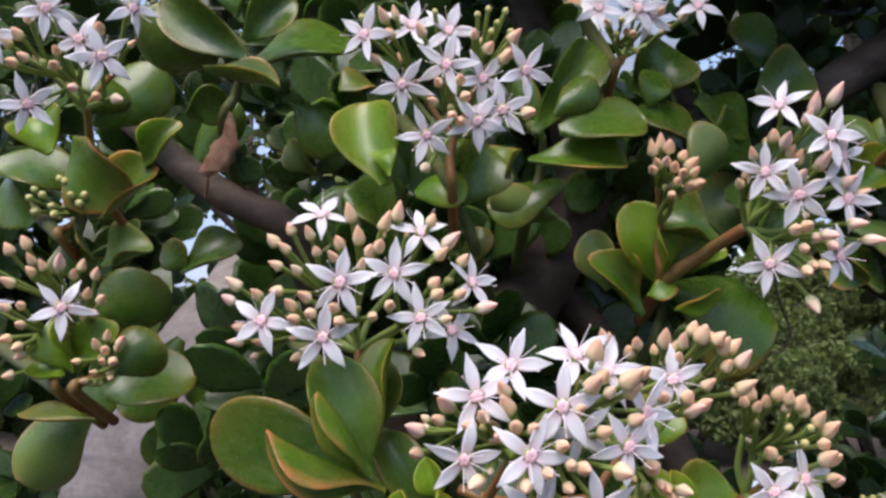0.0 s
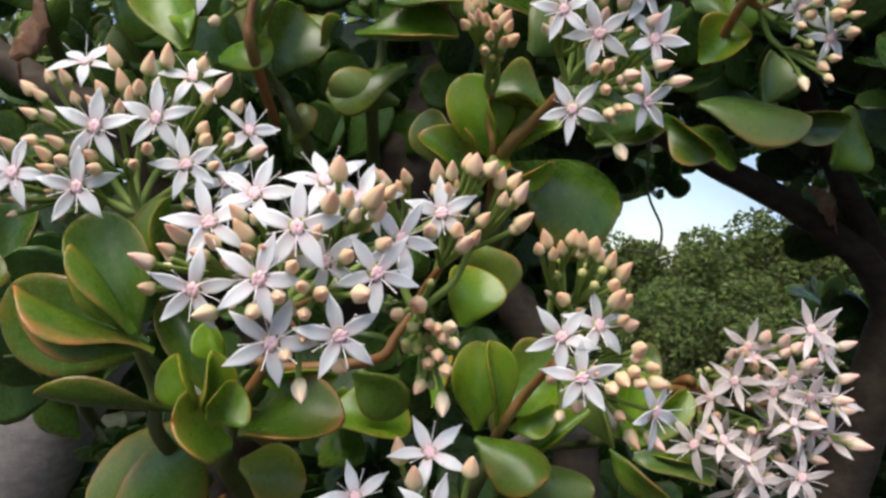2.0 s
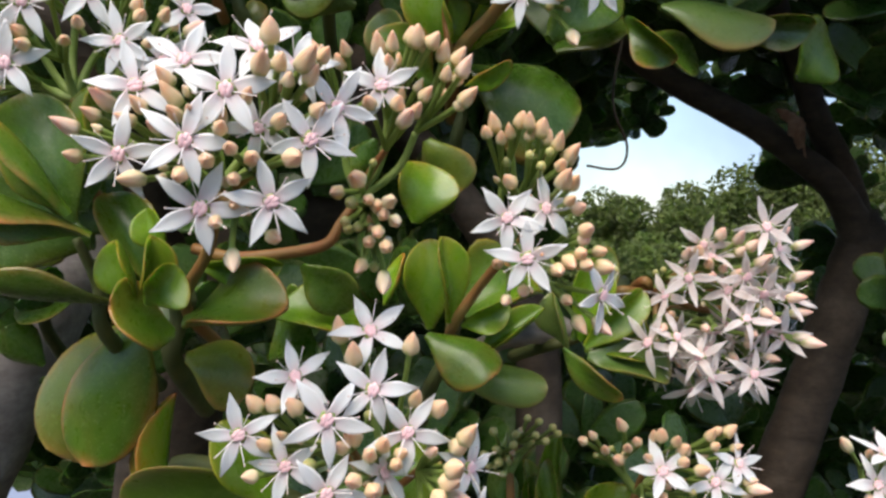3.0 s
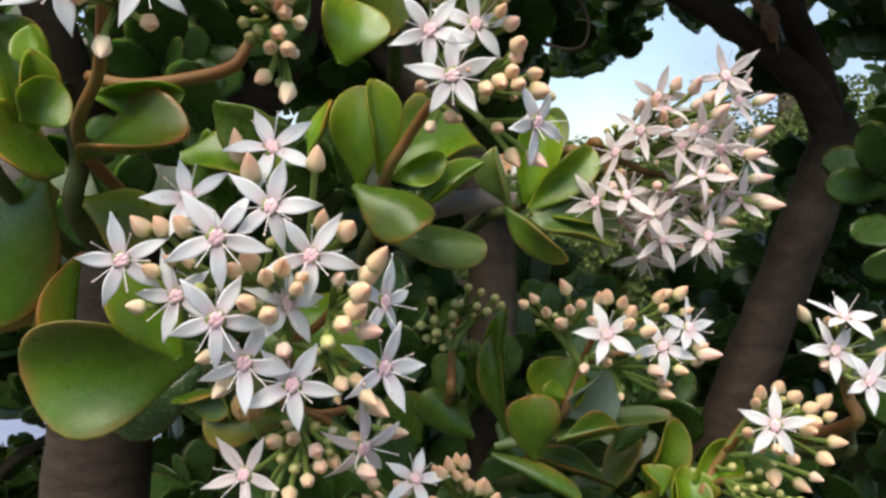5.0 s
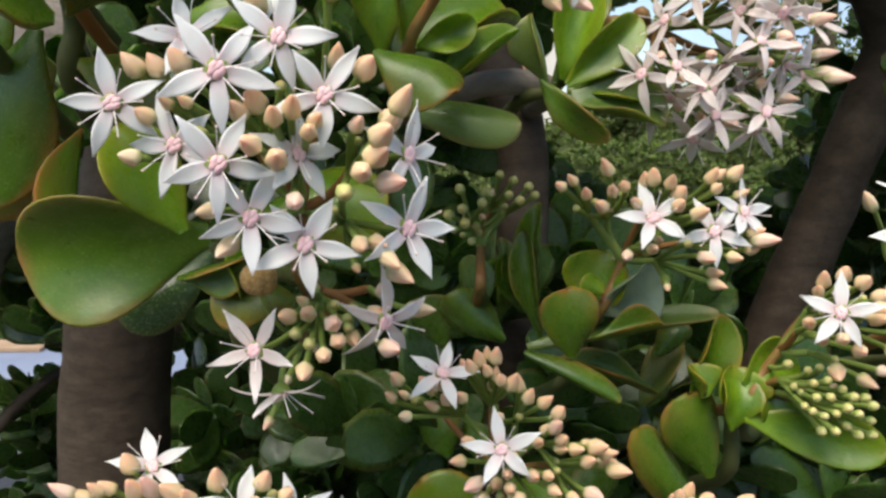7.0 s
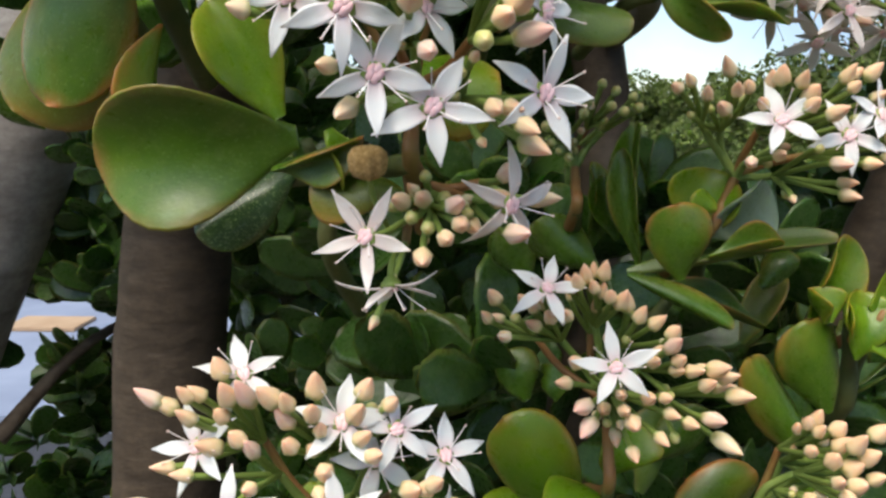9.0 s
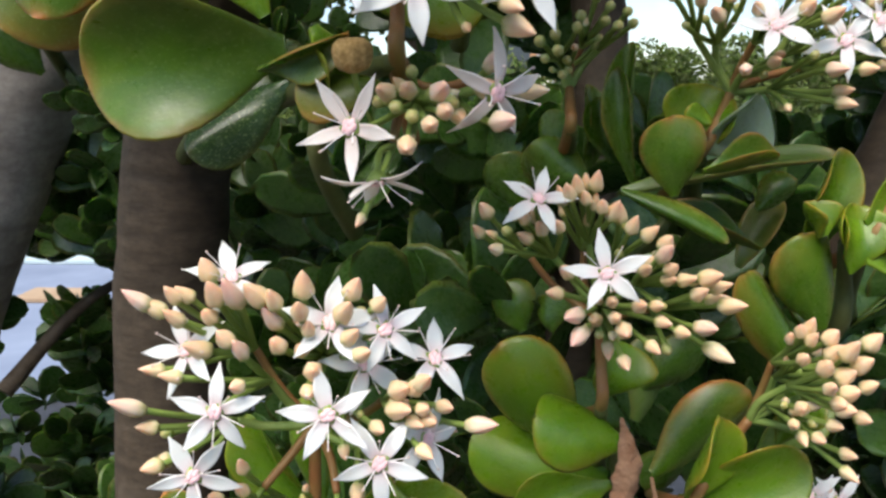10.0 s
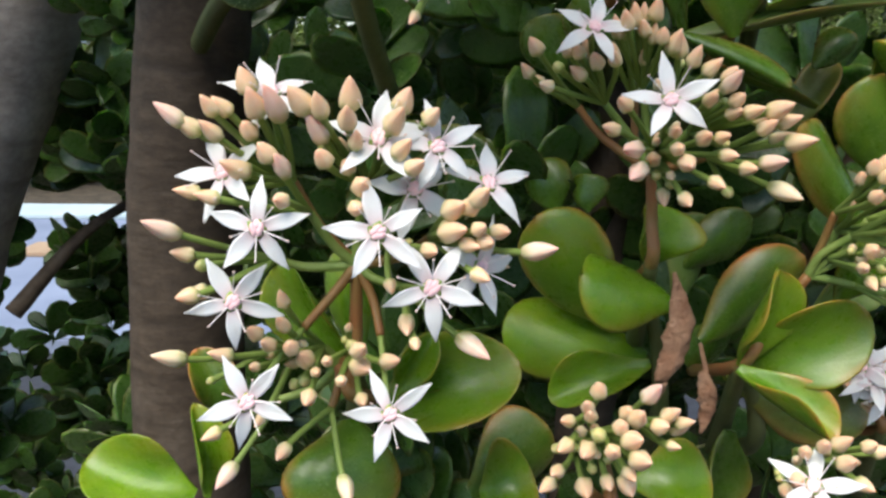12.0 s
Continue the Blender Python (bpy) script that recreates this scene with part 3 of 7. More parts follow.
h.bud((5.7, -14.3, 38.5, 0.91, 0), (9.5, -12, 35.5, 1.16, 0), (16.1, -13.4, 38.1, 1.18, 0), (14, -12.5, 33.1, 1.21, 0), (-3.6, -15, 25.5, 0.98, 0), (2.3, -18.8, 25.3, 1.00, 0), (-5, -15.6, 20.2, 1.02, 0), (-21.1, -7, 33.6, 1.04, 0))
h.bud((20.1, -12.6, 18.1, 1.32, 0), (-7, -8.9, 3.7, 1.07, 2), (-18.5, -11.9, 43.7, 1.09, 0), (-8.5, -13.6, 39.4, 1.11, 0), (-15.8, -8.9, 45.5, 0.89, 0), (6.4, -14.9, 43.6, 0.62, 3), (9.3, -12, 46.1, 0.63, 3), (11.7, -10.3, 42.9, 0.64, 3))
h.bud((13.8, -12.6, 45.2, 0.66, 3), (15.4, -11, 40.4, 0.67, 3), (10.2, -10.4, 40.5, 0.68, 3), (0.3, -16.7, 16.3, 1.02, 0), (2.4, -14.3, 15.3, 1.04, 0), (3.9, -19.1, 20.9, 1.05, 0), (-16.9, -11.2, 39.4, 1.07, 0), (15.5, -10.4, 35.2, 1.36, 0))
h.bud((-25, -8.5, 44.8, 0.75, 3), (-4.9, -12.8, 45, 0.61, 3))
h.finish()
stub(s, (6.5, 30, -15.6), (-2.3, 20, 0), 3)
leaf(s, (-20, 10, 1.1), (-28, 16, 27.6), 20.3, "mid", -9, "spoon")
leaf(s, (-18, 6, 3.5), (-21.4, 8, 13.9), 7.3, "fresh", 11)
leaf(s, (-10.9, 10, -1.3), (3.3, 8, 4), 16.4, "mid", -38, "dome")
leaf(s, (2.1, 18, -2.7), (10.8, 22, 15.9), 18.7, "deep", 27, "spoon")
leaf(s, (11.1, 24, 0.6), (17.8, 26, 16.2), 15.4, "rimmed", -40, "spoon")
leaf(s, (-0.4, 10, 6.2), (2, 12, 16.1), 6.6, "mid", -7, "boat")
leaf(s, (-33.8, 24, 0), (-18, 24, -2.4), 24.0, "deep", -38)
leaf(s, (-38, 34, 35), (-27.7, 38, 41.7), 13.4, "aged", -30)
leaf(s, (-55.6, 47, 32.2), (-39.8, 47, 18.9), 17.9, "deep", 0)
s = shoot((0.0057, 0.2220, 1.4441), "crowded dome of white star flowers and peach buds")
stem(s, (-9.2, 34.2, -2.3), (-26.3, 85.6, -0.8))
h = head(s, (0, 0, 0))
h.bloom((4, -50, 30.4, 11, -9, 8), (16.6, -54, 32.2, 14, -2, 18), (22.8, -51, 41.2, 12, 2, 2), (18.1, -51, 20.9, 13, -5, 24), (30.2, -50, 22, 9, -6, 62), (36.4, -46, 33, 20, -2, 40), (40.5, -42, 39.2, 36, 2, 30))
h.bloom((48.2, -32, 44.9, 9, 8, 67), (26.4, -42, 50.5, 10, 33, -15), (13.2, -42, 48.1, 15, 28, 20), (6.4, -48, 42.4, 10, 9, 60), (26.8, -45, 35.2, 10, 4, 50), (33, -40, 47.1, 22, 32, 20))
h.bud((-5.6, -47.7, 35.6, 1.14, 1), (-5.6, -45.7, 30.6, 0.93, 0), (-1.3, -48, 37.6, 0.95, 0), (0, -46.3, 42.4, 0.96, 0), (0.6, -45, 39.9, 1.23, 1), (7.5, -50.1, 38.9, 1.00, 0), (6.8, -49.8, 26.1, 1.27, 2), (12.3, -47.1, 40.7, 1.29, 0))
h.bud((13.9, -50.9, 37.2, 1.05, 0), (11.6, -47.9, 43.7, 1.07, 0), (15.7, -54.5, 26.5, 1.09, 0), (19.9, -53.4, 29, 1.11, 0), (27.1, -51.2, 29.5, 1.11, 0), (24.3, -55.2, 30.9, 0.91, 0), (24.2, -52.2, 25.9, 0.93, 0), (23.5, -48.9, 21.8, 0.95, 0))
h.bud((20.7, -51.2, 18.6, 0.96, 0), (22.3, -46, 12.2, 1.23, 2), (29.6, -45.3, 15.8, 1.00, 0), (34.4, -52.5, 29.4, 1.27, 0), (31.4, -48.5, 36.2, 1.04, 0), (28.8, -51.1, 45.7, 1.32, 0), (29.7, -47, 52, 1.34, 0), (31.2, -46.5, 46.8, 1.09, 0))
h.bud((36.2, -48.9, 46.5, 1.39, 0), (36.8, -47.3, 44.1, 1.11, 0), (32.7, -46.4, 43.7, 0.91, 2), (39.1, -47.2, 47.7, 0.93, 0), (25.9, -49.5, 40.3, 0.95, 0), (20.9, -48, 37.4, 1.21, 0), (22.7, -54.5, 34.4, 0.98, 0), (10.9, -51.4, 35.2, 1.00, 0))
h.bud((17.4, -52.8, 37.1, 1.02, 0), (4.9, -48.6, 36.5, 1.04, 0), (37.9, -46.3, 38.4, 1.05, 0))
h.finish()
h = head(s, (34.3, -9, 13.9), 0.85, 0, ((2.3, 0, 12.9), (12.3, -3, 10.9), (25.3, -6, 11.9)))
h.bud((34.6, -24.1, 53.4, 0.91, 0), (36.4, -23.9, 52.2, 0.93, 0), (41, -29.9, 52.4, 0.95, 0), (39.7, -27.8, 50.4, 0.96, 0), (47.4, -28.1, 53.2, 1.23, 0), (50.4, -31.7, 53.2, 1.00, 0), (49.7, -30.7, 49.3, 1.02, 0), (53.8, -26.9, 55.7, 1.04, 0))
h.bud((55, -30.2, 54.6, 1.32, 0), (56.8, -28, 53.7, 1.07, 0), (58.4, -30.6, 53.9, 1.09, 0), (60.3, -28.2, 51.9, 1.11, 0), (63.4, -24.4, 51.9, 1.11, 0), (64.4, -27.4, 49, 1.14, 1), (60.8, -28.2, 47.8, 0.93, 0), (63.3, -24.7, 47.6, 0.95, 0))
h.bud((64.9, -27.3, 43.2, 1.21, 0), (63.8, -26.4, 42.1, 0.98, 0), (56.7, -28.4, 43.7, 1.00, 0), (54.8, -32.7, 39.9, 1.02, 0), (52.5, -31.3, 38.3, 1.29, 1), (45.8, -34.1, 41.5, 1.05, 0), (51.4, -32.7, 41.6, 1.07, 0), (38.9, -29.1, 24.5, 1.09, 0))
h.bud((43.4, -35.2, 26.8, 1.39, 0), (45.5, -33.3, 22.8, 0.89, 0), (47.2, -31.4, 21.6, 1.14, 0), (49.6, -35.3, 22.3, 1.16, 2), (48.4, -32.6, 19.9, 0.95, 0), (50.6, -30.4, 18.6, 0.96, 2), (47.2, -32.9, 16.5, 0.98, 0), (45.3, -29.9, 14.6, 1.00, 0))
h.bud((48.9, -33.6, 13.7, 1.02, 0), (48.1, -29, 7.1, 1.29, 2), (43.4, -27, 9.7, 1.05, 0), (42.2, -33.8, 22.3, 0.91, 3), (40.7, -30.3, 18.7, 0.74, 3), (43, -29.1, 17.5, 0.75, 3))
h.finish()
stub(s, (-9.2, 20, -16.2), (-6.6, 10, 7.3), 4)
leaf(s, (-7.7, -8, 0.9), (-11.7, -12, 14.9), 10, "fresh", -35, "boat")
leaf(s, (-4.7, -11, 0.9), (-1.7, -16, 15.9), 8.3, "fresh", 42, "boat")
leaf(s, (-6.8, 0, 4.1), (-19.7, 4, 26.1), 13.2, "rimmed", 30, "boat")
leaf(s, (-3, -6, 12.1), (-5.6, -8, 22.1), 7.8, "fresh", -9, "boat")
leaf(s, (-0.7, -6, -6.1), (-13.7, -16, -2.1), 17.5, "rimmed", 42, "claw")
leaf(s, (-18.7, 23, -4.1), (-32.7, 18, -43.1), 25.1, "rimmed", 12, "dome")
leaf(s, (-22.7, 40, -10.1), (-51.7, 36, -43.1), 33.5, "aged", 10, "dome")
leaf(s, (-17.7, 6, -0.1), (-49.7, 0, 2.9), 12, "deep", -70, "dome")
leaf(s, (0.3, -2, -4.1), (25.3, -14, 1.9), 19.3, "rimmed", -55, "spoon")
leaf(s, (4.4, -1, 9.6), (23.6, -6, 8.5), 8.5, "mid", 30, "boat")
leaf(s, (-1.5, 5, -13.3), (14.4, 10, -17.3), 19.5, "aged", -38, "dome")
leaf(s, (16.6, 15, -3.7), (39.8, 20, -4.6), 17.8, "mid", -38, "spoon")
leaf(s, (26.2, 10, 8.5), (37.5, 10, -3.1), 12.3, "deep", 8, "droop")
leaf(s, (27.7, 20, -13.5), (15.6, 20, -11.9), 22.8, "deep", 38)
leaf(s, (53.5, 23, 18.5), (55.2, 25, 34.9), 17.5, "mid", 20, "spoon")
leaf(s, (56.9, 28, 40.9), (64.8, 28, 26.5), 14.7, "aged", 20, "dome")
leaf(s, (42.9, 28, 41), (38.1, 28, 31.7), 10, "deep", -7)
s = shoot((0.0714, 0.2737, 1.5118), "pink-tinged head of star flowers on a reddish forked stalk")
stem(s, (1.3, 34.5, 8.5), (3.8, 86.2, 23.5))
h = head(s, (0, 0, 0), 1.5)
h.bloom((11, -57.7, 26.1, -19, -8, 68), (13.2, -54.6, 3.5, -19, -10, 44), (15.7, -54.6, 43.7, -32, 15, 0), (26.9, -57.7, 35.3, 9, 6, 20), (30.9, -54.6, 31, 24, -8, 0), (19.3, -57.7, 20.5, -21, -14, 60), (33.2, -52.5, 20.6, 16, -6, 25))
h.bloom((31.4, -51.5, 5.7, 31, -9, 60))
h.bud((10.6, -49.9, 31.8, 0.94, 0), (8.3, -46.4, 24.7, 0.96, 2), (17, -54.6, 33.7, 1.22, 1), (18.8, -53.5, 31.7, 0.99, 0), (21.4, -52, 30.6, 1.01, 0), (25.5, -55.8, 28.6, 1.29, 1), (21.3, -54.3, 26, 1.05, 1), (26.8, -47.7, 44.6, 1.33, 1))
h.bud((23.5, -52.4, 40.7, 1.08, 1), (31.8, -47.6, 47, 1.38, 1), (17.8, -59.7, 11.9, 1.12, 0), (21.1, -58.1, 12.9, 1.14, 0), (34.8, -53.3, 14.1, 1.14, 1), (37.9, -54.1, 9.9, 1.17, 1), (26.4, -56.9, 10.9, 1.19, 1), (25.1, -54.9, 10.3, 0.98, 1))
h.bud((20.5, -57.9, 7.3, 0.99, 0), (23.9, -54.6, 3.3, 1.01, 0), (29.3, -53.4, 8.3, 1.03, 1), (26.1, -55.8, 3.3, 1.05, 0), (25.3, -50.1, -5.9, 1.33, 2), (21.4, -57.2, 1.8, 1.08, 0), (32.7, -53.6, 24.7, 1.10, 1), (37, -50.3, 21.6, 1.12, 0))
h.bud((14.7, -53, 36.2, 1.14, 0), (23.8, -55, 23.1, 0.78, 3), (18, -55.4, 17.2, 0.79, 3))
h.finish()
h = head(s, (-1.9, 1, 0))
h.bud((-10.1, -26.4, 36.8, 1.17, 0), (-7.7, -26.3, 38.5, 1.19, 0), (-6.9, -33.3, 36.5, 1.22, 0), (-7.8, -34.2, 32.3, 0.99, 1), (-9.2, -29.5, 32.2, 1.01, 0), (-11.5, -33.3, 30.1, 1.03, 0), (-5.8, -35, 30.7, 1.05, 0), (-2.4, -30.7, 34.6, 1.07, 0))
h.bud((-0.5, -32.5, 31.9, 1.36, 0), (-3.7, -36.4, 28.9, 1.10, 0), (1.2, -31.9, 26.5, 1.40, 0), (-1.3, -33.2, 25.4, 1.14, 0), (-5, -35.3, 26.7, 0.92, 0), (-6.2, -33.7, 23, 0.94, 0), (0.1, -33.2, 29.5, 0.96, 0))
h.finish()
stub(s, (-0.5, 22.7, -23.6), (2.1, 12.4, -0.6), 3.2)
leaf(s, (-1.2, 4.1, -1), (-12.1, -2.1, 23.9), 18.3, "mid", -6, "spoon")
leaf(s, (-2.1, -3.1, 3.1), (-3.1, -7.2, 16.2), 9.3, "fresh", 39, "boat")
leaf(s, (-5.8, 6.2, -11), (-23.7, -2.1, 7.3), 13.5, "rimmed", 27, "spoon")
leaf(s, (-16.1, 12.4, -3.1), (-23.1, 8.2, 15.6), 13.8, "grey", -30)
leaf(s, (1.9, 2.1, 2.6), (17.1, -4.1, 10.4), 14.6, "mid", -38, "spoon")
leaf(s, (3.7, 12.4, -2.1), (38.9, 8.2, -10.9), 44.1, "deep", -38, "dome")
leaf(s, (2.2, -2.1, -9.2), (14.8, -8.2, -5.4), 6.9, "edged", 42)
leaf(s, (-5.6, 0, -4.7), (1.9, -4.1, -2.2), 8.1, "edged", -30)
leaf(s, (14.1, -6.2, 13.4), (-3.2, -6.2, 18.3), 17.4, "deep", 38, "spoon")
leaf(s, (27.7, 4.1, 5.3), (44.1, 14.4, 37.8), 27.6, "deep", 37)
s = shoot((0.1445, 0.2720, 1.5578), "tall pinkish-white flower head on a forked reddish stalk")
stem(s, (9.6, 29.6, 13), (27.5, 74, 33.3))
h = head(s, (0, 0, 0))
h.bloom((1.9, -10, 14.9, -21, -19, 30), (21.3, -10, 1.1, -1, -17, 10), (11.4, -10, 2.9, -23, -9, 40), (21.6, -8, -13.7, 23, -20, 50), (18.3, -10, 8.8, -9, -2, 0), (30.4, -6, 14.4, 6, 5, 30), (14.1, -7, -4.8, -16, -15, 60))
h.bud((-2.3, -2.7, 13.2, 0.91, 0), (0.6, -3.7, 6.7, 0.93, 0), (5.3, -9.3, 10, 1.18, 0), (9.5, -7.4, 14.1, 1.21, 0), (11.2, -7, 9, 0.98, 0), (15.1, -9.9, 13.1, 1.25, 0), (16.4, -9.8, 2.9, 1.27, 0), (21.1, -7.3, 7.1, 1.04, 0))
h.bud((24.8, -10, 6.2, 1.32, 0), (28.2, -7.8, 2.6, 1.34, 0), (23.8, -14.6, -5.3, 1.36, 0), (22.1, -12.8, -8.2, 1.39, 0), (7.3, -7.5, 0.3, 0.76, 3), (7.5, -14.8, -3.6, 0.77, 3), (11.6, -12.3, -11.3, 0.93, 0), (15.5, -11.1, -7.6, 1.18, 0))
h.bud((15.5, -14.9, -5.4, 0.96, 0), (22.7, -8.7, -19.7, 0.98, 0), (20.5, -6, -21.7, 1.25, 0), (26.7, -11.3, -12.8, 1.27, 0), (14.8, -5.5, -25.8, 1.29, 2), (23.5, -9.9, 14.8, 1.32, 0), (8.2, -9.7, 3.9, 1.07, 0), (15, -9.7, -15.7, 0.93, 3))
h.bud((25.7, -10.2, 9.5, 1.11, 0), (31.2, -7.2, 8.7, 1.11, 0), (28.9, -8.9, -7.2, 0.91, 0), (21.1, -8.2, -25.5, 0.93, 0))
h.finish()
leaf(s, (-8.5, 20, -27.3), (27.5, 16, -31), 24.0, "grey", -38, "dome")
leaf(s, (-20.2, 18, -31.2), (-5.8, 13, -45.8), 10.6, "rimmed", 45, "spoon")
leaf(s, (-15, 24, -36), (7.2, 24, -42.8), 19.2, "deep", -38, "droop")
leaf(s, (16.6, 28, -31.8), (43.1, 24, -32.6), 12, "deep", 40, "spoon")
leaf(s, (-7.8, 18, -14.5), (4.6, 13, -2.8), 16.2, "mid", -19, "spoon")
leaf(s, (8, 28, -2.7), (10.4, 28, 13), 14.4, "mid", -11, "dome")
leaf(s, (14.9, 28, -26), (21.2, 28, -8.6), 14.7, "grey", 18)
leaf(s, (54.2, 38, 23.9), (46.6, 38, 34.2), 18.8, "grey", 0)
leaf(s, (-7, 28, 7.3), (2.7, 28, 11.1), 21.9, "grey", -38)
leaf(s, (50.8, 58, -42.4), (68.2, 58, -27.7), 27, "deep", 27)
leaf(s, (-40.6, 28, -39.2), (-17.5, 28, -27.8), 21.7, "deep", -38)
s = shoot((0.0554, 0.2760, 1.5802), "white star flowers half hidden among leaves")
stem(s, (-0.5, 29.9, 16.1), (-1.5, 74.7, 40.2))
h = head(s, (0, 0, 0))
h.bloom((-7.6, -14, 14.6, -8, -4, 30), (4.4, -14, 14.6, 5, 4, 10), (8.3, -12, 12.7, 12, -18, 50), (23.7, -9, 17.3, 9, 12, 30))
h.bud((-1.3, -17.3, 10, 0.77, 3), (1.5, -11.4, 8.4, 0.93, 0), (-2, -11.9, 7.3, 0.80, 3), (11.8, -11.8, 14.5, 0.96, 0), (19.5, -8.4, 13.9, 0.98, 2), (3.1, -12.4, 7.2, 1.00, 0), (-5.1, -14.5, 10, 1.02, 2))
h.finish()
s = shoot((0.0684, 0.2470, 1.4346), "flat spray of peach buds with a few star flowers")
stem(s, (1.3, 35.9, -4.6), (3.7, 89.8, -5.7))
h = head(s, (0, 0, 0))
h.bloom((10.7, -46, 28.7, -6, 2, 37), (19.5, -41, 30.7, 20, 15, 0), (14.8, -47, 20.2, -8, -3, 70), (31.3, -42, 12.1, 43, -6, 40))
h.bud((8.9, -35.5, 49.7, 1.14, 0), (10.4, -35.9, 46.4, 0.93, 0), (7.1, -36.2, 47.7, 0.95, 0), (14.6, -38.6, 50.1, 1.21, 0), (12.3, -36.3, 47.7, 0.98, 0), (16.1, -41.1, 49.2, 1.00, 0), (18.8, -40.2, 48, 1.27, 0), (20.2, -39.1, 46.2, 1.04, 0))
h.bud((22, -43, 44.7, 1.05, 0), (24.8, -41.3, 42.2, 1.34, 0), (22.6, -46.3, 36.6, 1.36, 0), (24.9, -43.9, 36, 1.11, 0), (26.5, -41.8, 30.9, 1.11, 1), (23.9, -45.9, 32.3, 0.91, 0), (11.6, -41.2, 36.7, 1.16, 0), (16.4, -38.6, 46.9, 0.95, 0))
h.bud((27.3, -46.6, 26.2, 1.21, 0), (27.1, -44.7, 24.2, 0.98, 1), (31.1, -40.4, 21.4, 1.00, 0), (26.2, -45.9, 21.3, 1.02, 0), (24, -44.4, 19.3, 1.29, 0), (27.4, -46.2, 18.8, 1.05, 0), (32.1, -41.6, 18.1, 1.34, 0), (34.8, -37.8, 17.3, 0.74, 3))
h.bud((21.1, -47.4, 17.8, 1.11, 0), (17.6, -46.3, 21.4, 0.89, 0), (24, -40.7, 11, 0.91, 0), (10.7, -41.3, 11, 0.93, 2), (9, -40.8, 19.1, 0.95, 0), (27.3, -36.8, 5.4, 1.21, 0), (31.5, -37.9, 5.5, 1.23, 1), (14.5, -41.6, 12.9, 1.00, 0))
h.bud((22.1, -45.8, 39.7, 1.02, 0), (20.1, -43.1, 42.8, 0.70, 3), (16.1, -40.6, 42.3, 0.72, 3), (17.9, -45.3, 39.7, 0.73, 3))
h.finish()
stub(s, (-5.7, 17, -18.5), (0.6, 7, 1.9), 3.2)
leaf(s, (-5.5, 3, -0.2), (-5.8, 1, 23.7), 13.5, "mid", -10, "spoon")
leaf(s, (-1.3, -3, 2), (-1.7, -5, 24.5), 9.5, "mid", 34, "boat")
leaf(s, (0.2, 13, 2.3), (24.9, 20, 12.4), 24.0, "mid", -38, "spoon")
leaf(s, (2.5, -2, 0.8), (15.2, -3, 6.4), 7.6, "fresh", 11, "spoon")
leaf(s, (6.9, 1, -8.1), (24.5, 1, 5.4), 7, "mid", -40, "boat")
leaf(s, (-6.4, -7, -0.6), (10.6, -17, -7.6), 16.4, "rimmed", -38, "dome")
leaf(s, (-0.4, 5, -12.6), (25.6, 1, -15.6), 12.6, "grey", -30, "dome")
leaf(s, (-17.3, -2, 6.5), (-13.4, 0, 20.5), 5.5, "edged", -50)
s = shoot((0.1155, 0.2650, 1.4423), "full bloomed head of pinkish-white star flowers on an arching stalk")
stem(s, (7.7, 34.8, -3.4), (22, 87, -3.2))
h = head(s, (0, 0, 0), 1.0, 38)
h.bloom((16.1, -17, 5.2, -31, 5, 20), (37.4, -16, 18.6, -15, 24, -20), (41.3, -14, 13, 8, 11, 30), (24.1, -12, 10.6, -26, 30, 10), (31.9, -16, 5.4, -21, 13, 50), (36.1, -17, 0.9, 1, 7, 10), (30.7, -19, -5.7, -14, 8, 40))
h.bloom((13.2, -16, -10.7, -24, 9, 0), (6, -14, -12.5, -39, 8, 30), (18.7, -18, -15.8, -19, -5, 60), (22.4, -16, -21.6, -12, -19, 20), (34, -16, -20.9, 10, -4, 10), (43.6, -14, -0.3, 23, 6, 50), (28, -14, 1.4, -20, 20, 30))
h.bloom((22, -11, 14, -40, 25, 15), (12, -10, 0, -50, -5, 30), (40, -9, 6, 40, 20, 0), (26, -9, -10, 5, -30, 45), (40, -10, -10, 35, -20, 15), (14, -9, -17, -60, -35, 5))
h.bud((44, -9.7, 16.7, 1.14, 1), (49.7, -7.6, 13.3, 1.16, 1), (47, -13.4, 5, 1.18, 1), (44.6, -15.2, -0.5, 1.21, 1), (48.9, -10.7, -11.9, 1.23, 1), (50.3, -12.7, -13.1, 1.25, 1), (32, -11.9, 12.1, 1.02, 1), (30.5, -11.6, 5, 1.29, 1))
h.bud((23.2, -14.5, 5.4, 1.05, 1), (17.9, -9.3, 11.3, 1.07, 1), (10, -14, -8.6, 1.09, 1), (36.8, -17.1, -4.5, 1.11, 1), (27.2, -12, 7.5, 0.89, 1), (34.4, -13.8, 13.8, 1.14, 1), (36.9, -13.4, 7.5, 0.93, 1), (13.1, -11.3, -5.1, 0.95, 0))
h.bud((20.7, -16.9, -8.3, 0.96, 1), (39.8, -15.4, -6.4, 0.98, 1), (29, -18, 15.5, 1.2, 1), (25.5, -15, 17, 1.15, 1), (20, -13, 12.5, 1.1, 0), (22.5, -14, 9, 1.05, 0), (35, -18, 9.5, 1.2, 1), (33, -17, -10, 1.1, 1))
h.finish()
h = head(s, (8.6, 2, 3.1), 1.0, 38)
h.bloom((23.9, -8, -15.8, -17, -9, 20), (21, -5, -27, -21, -44, 40), (45.5, -8, -12.1, 23, -2, 10), (30.6, -5, -8.5, -4, 4, 30), (10.1, -6, -20.7, -45, -15, 50), (35.5, -5, -24.9, -12, -43, 15))
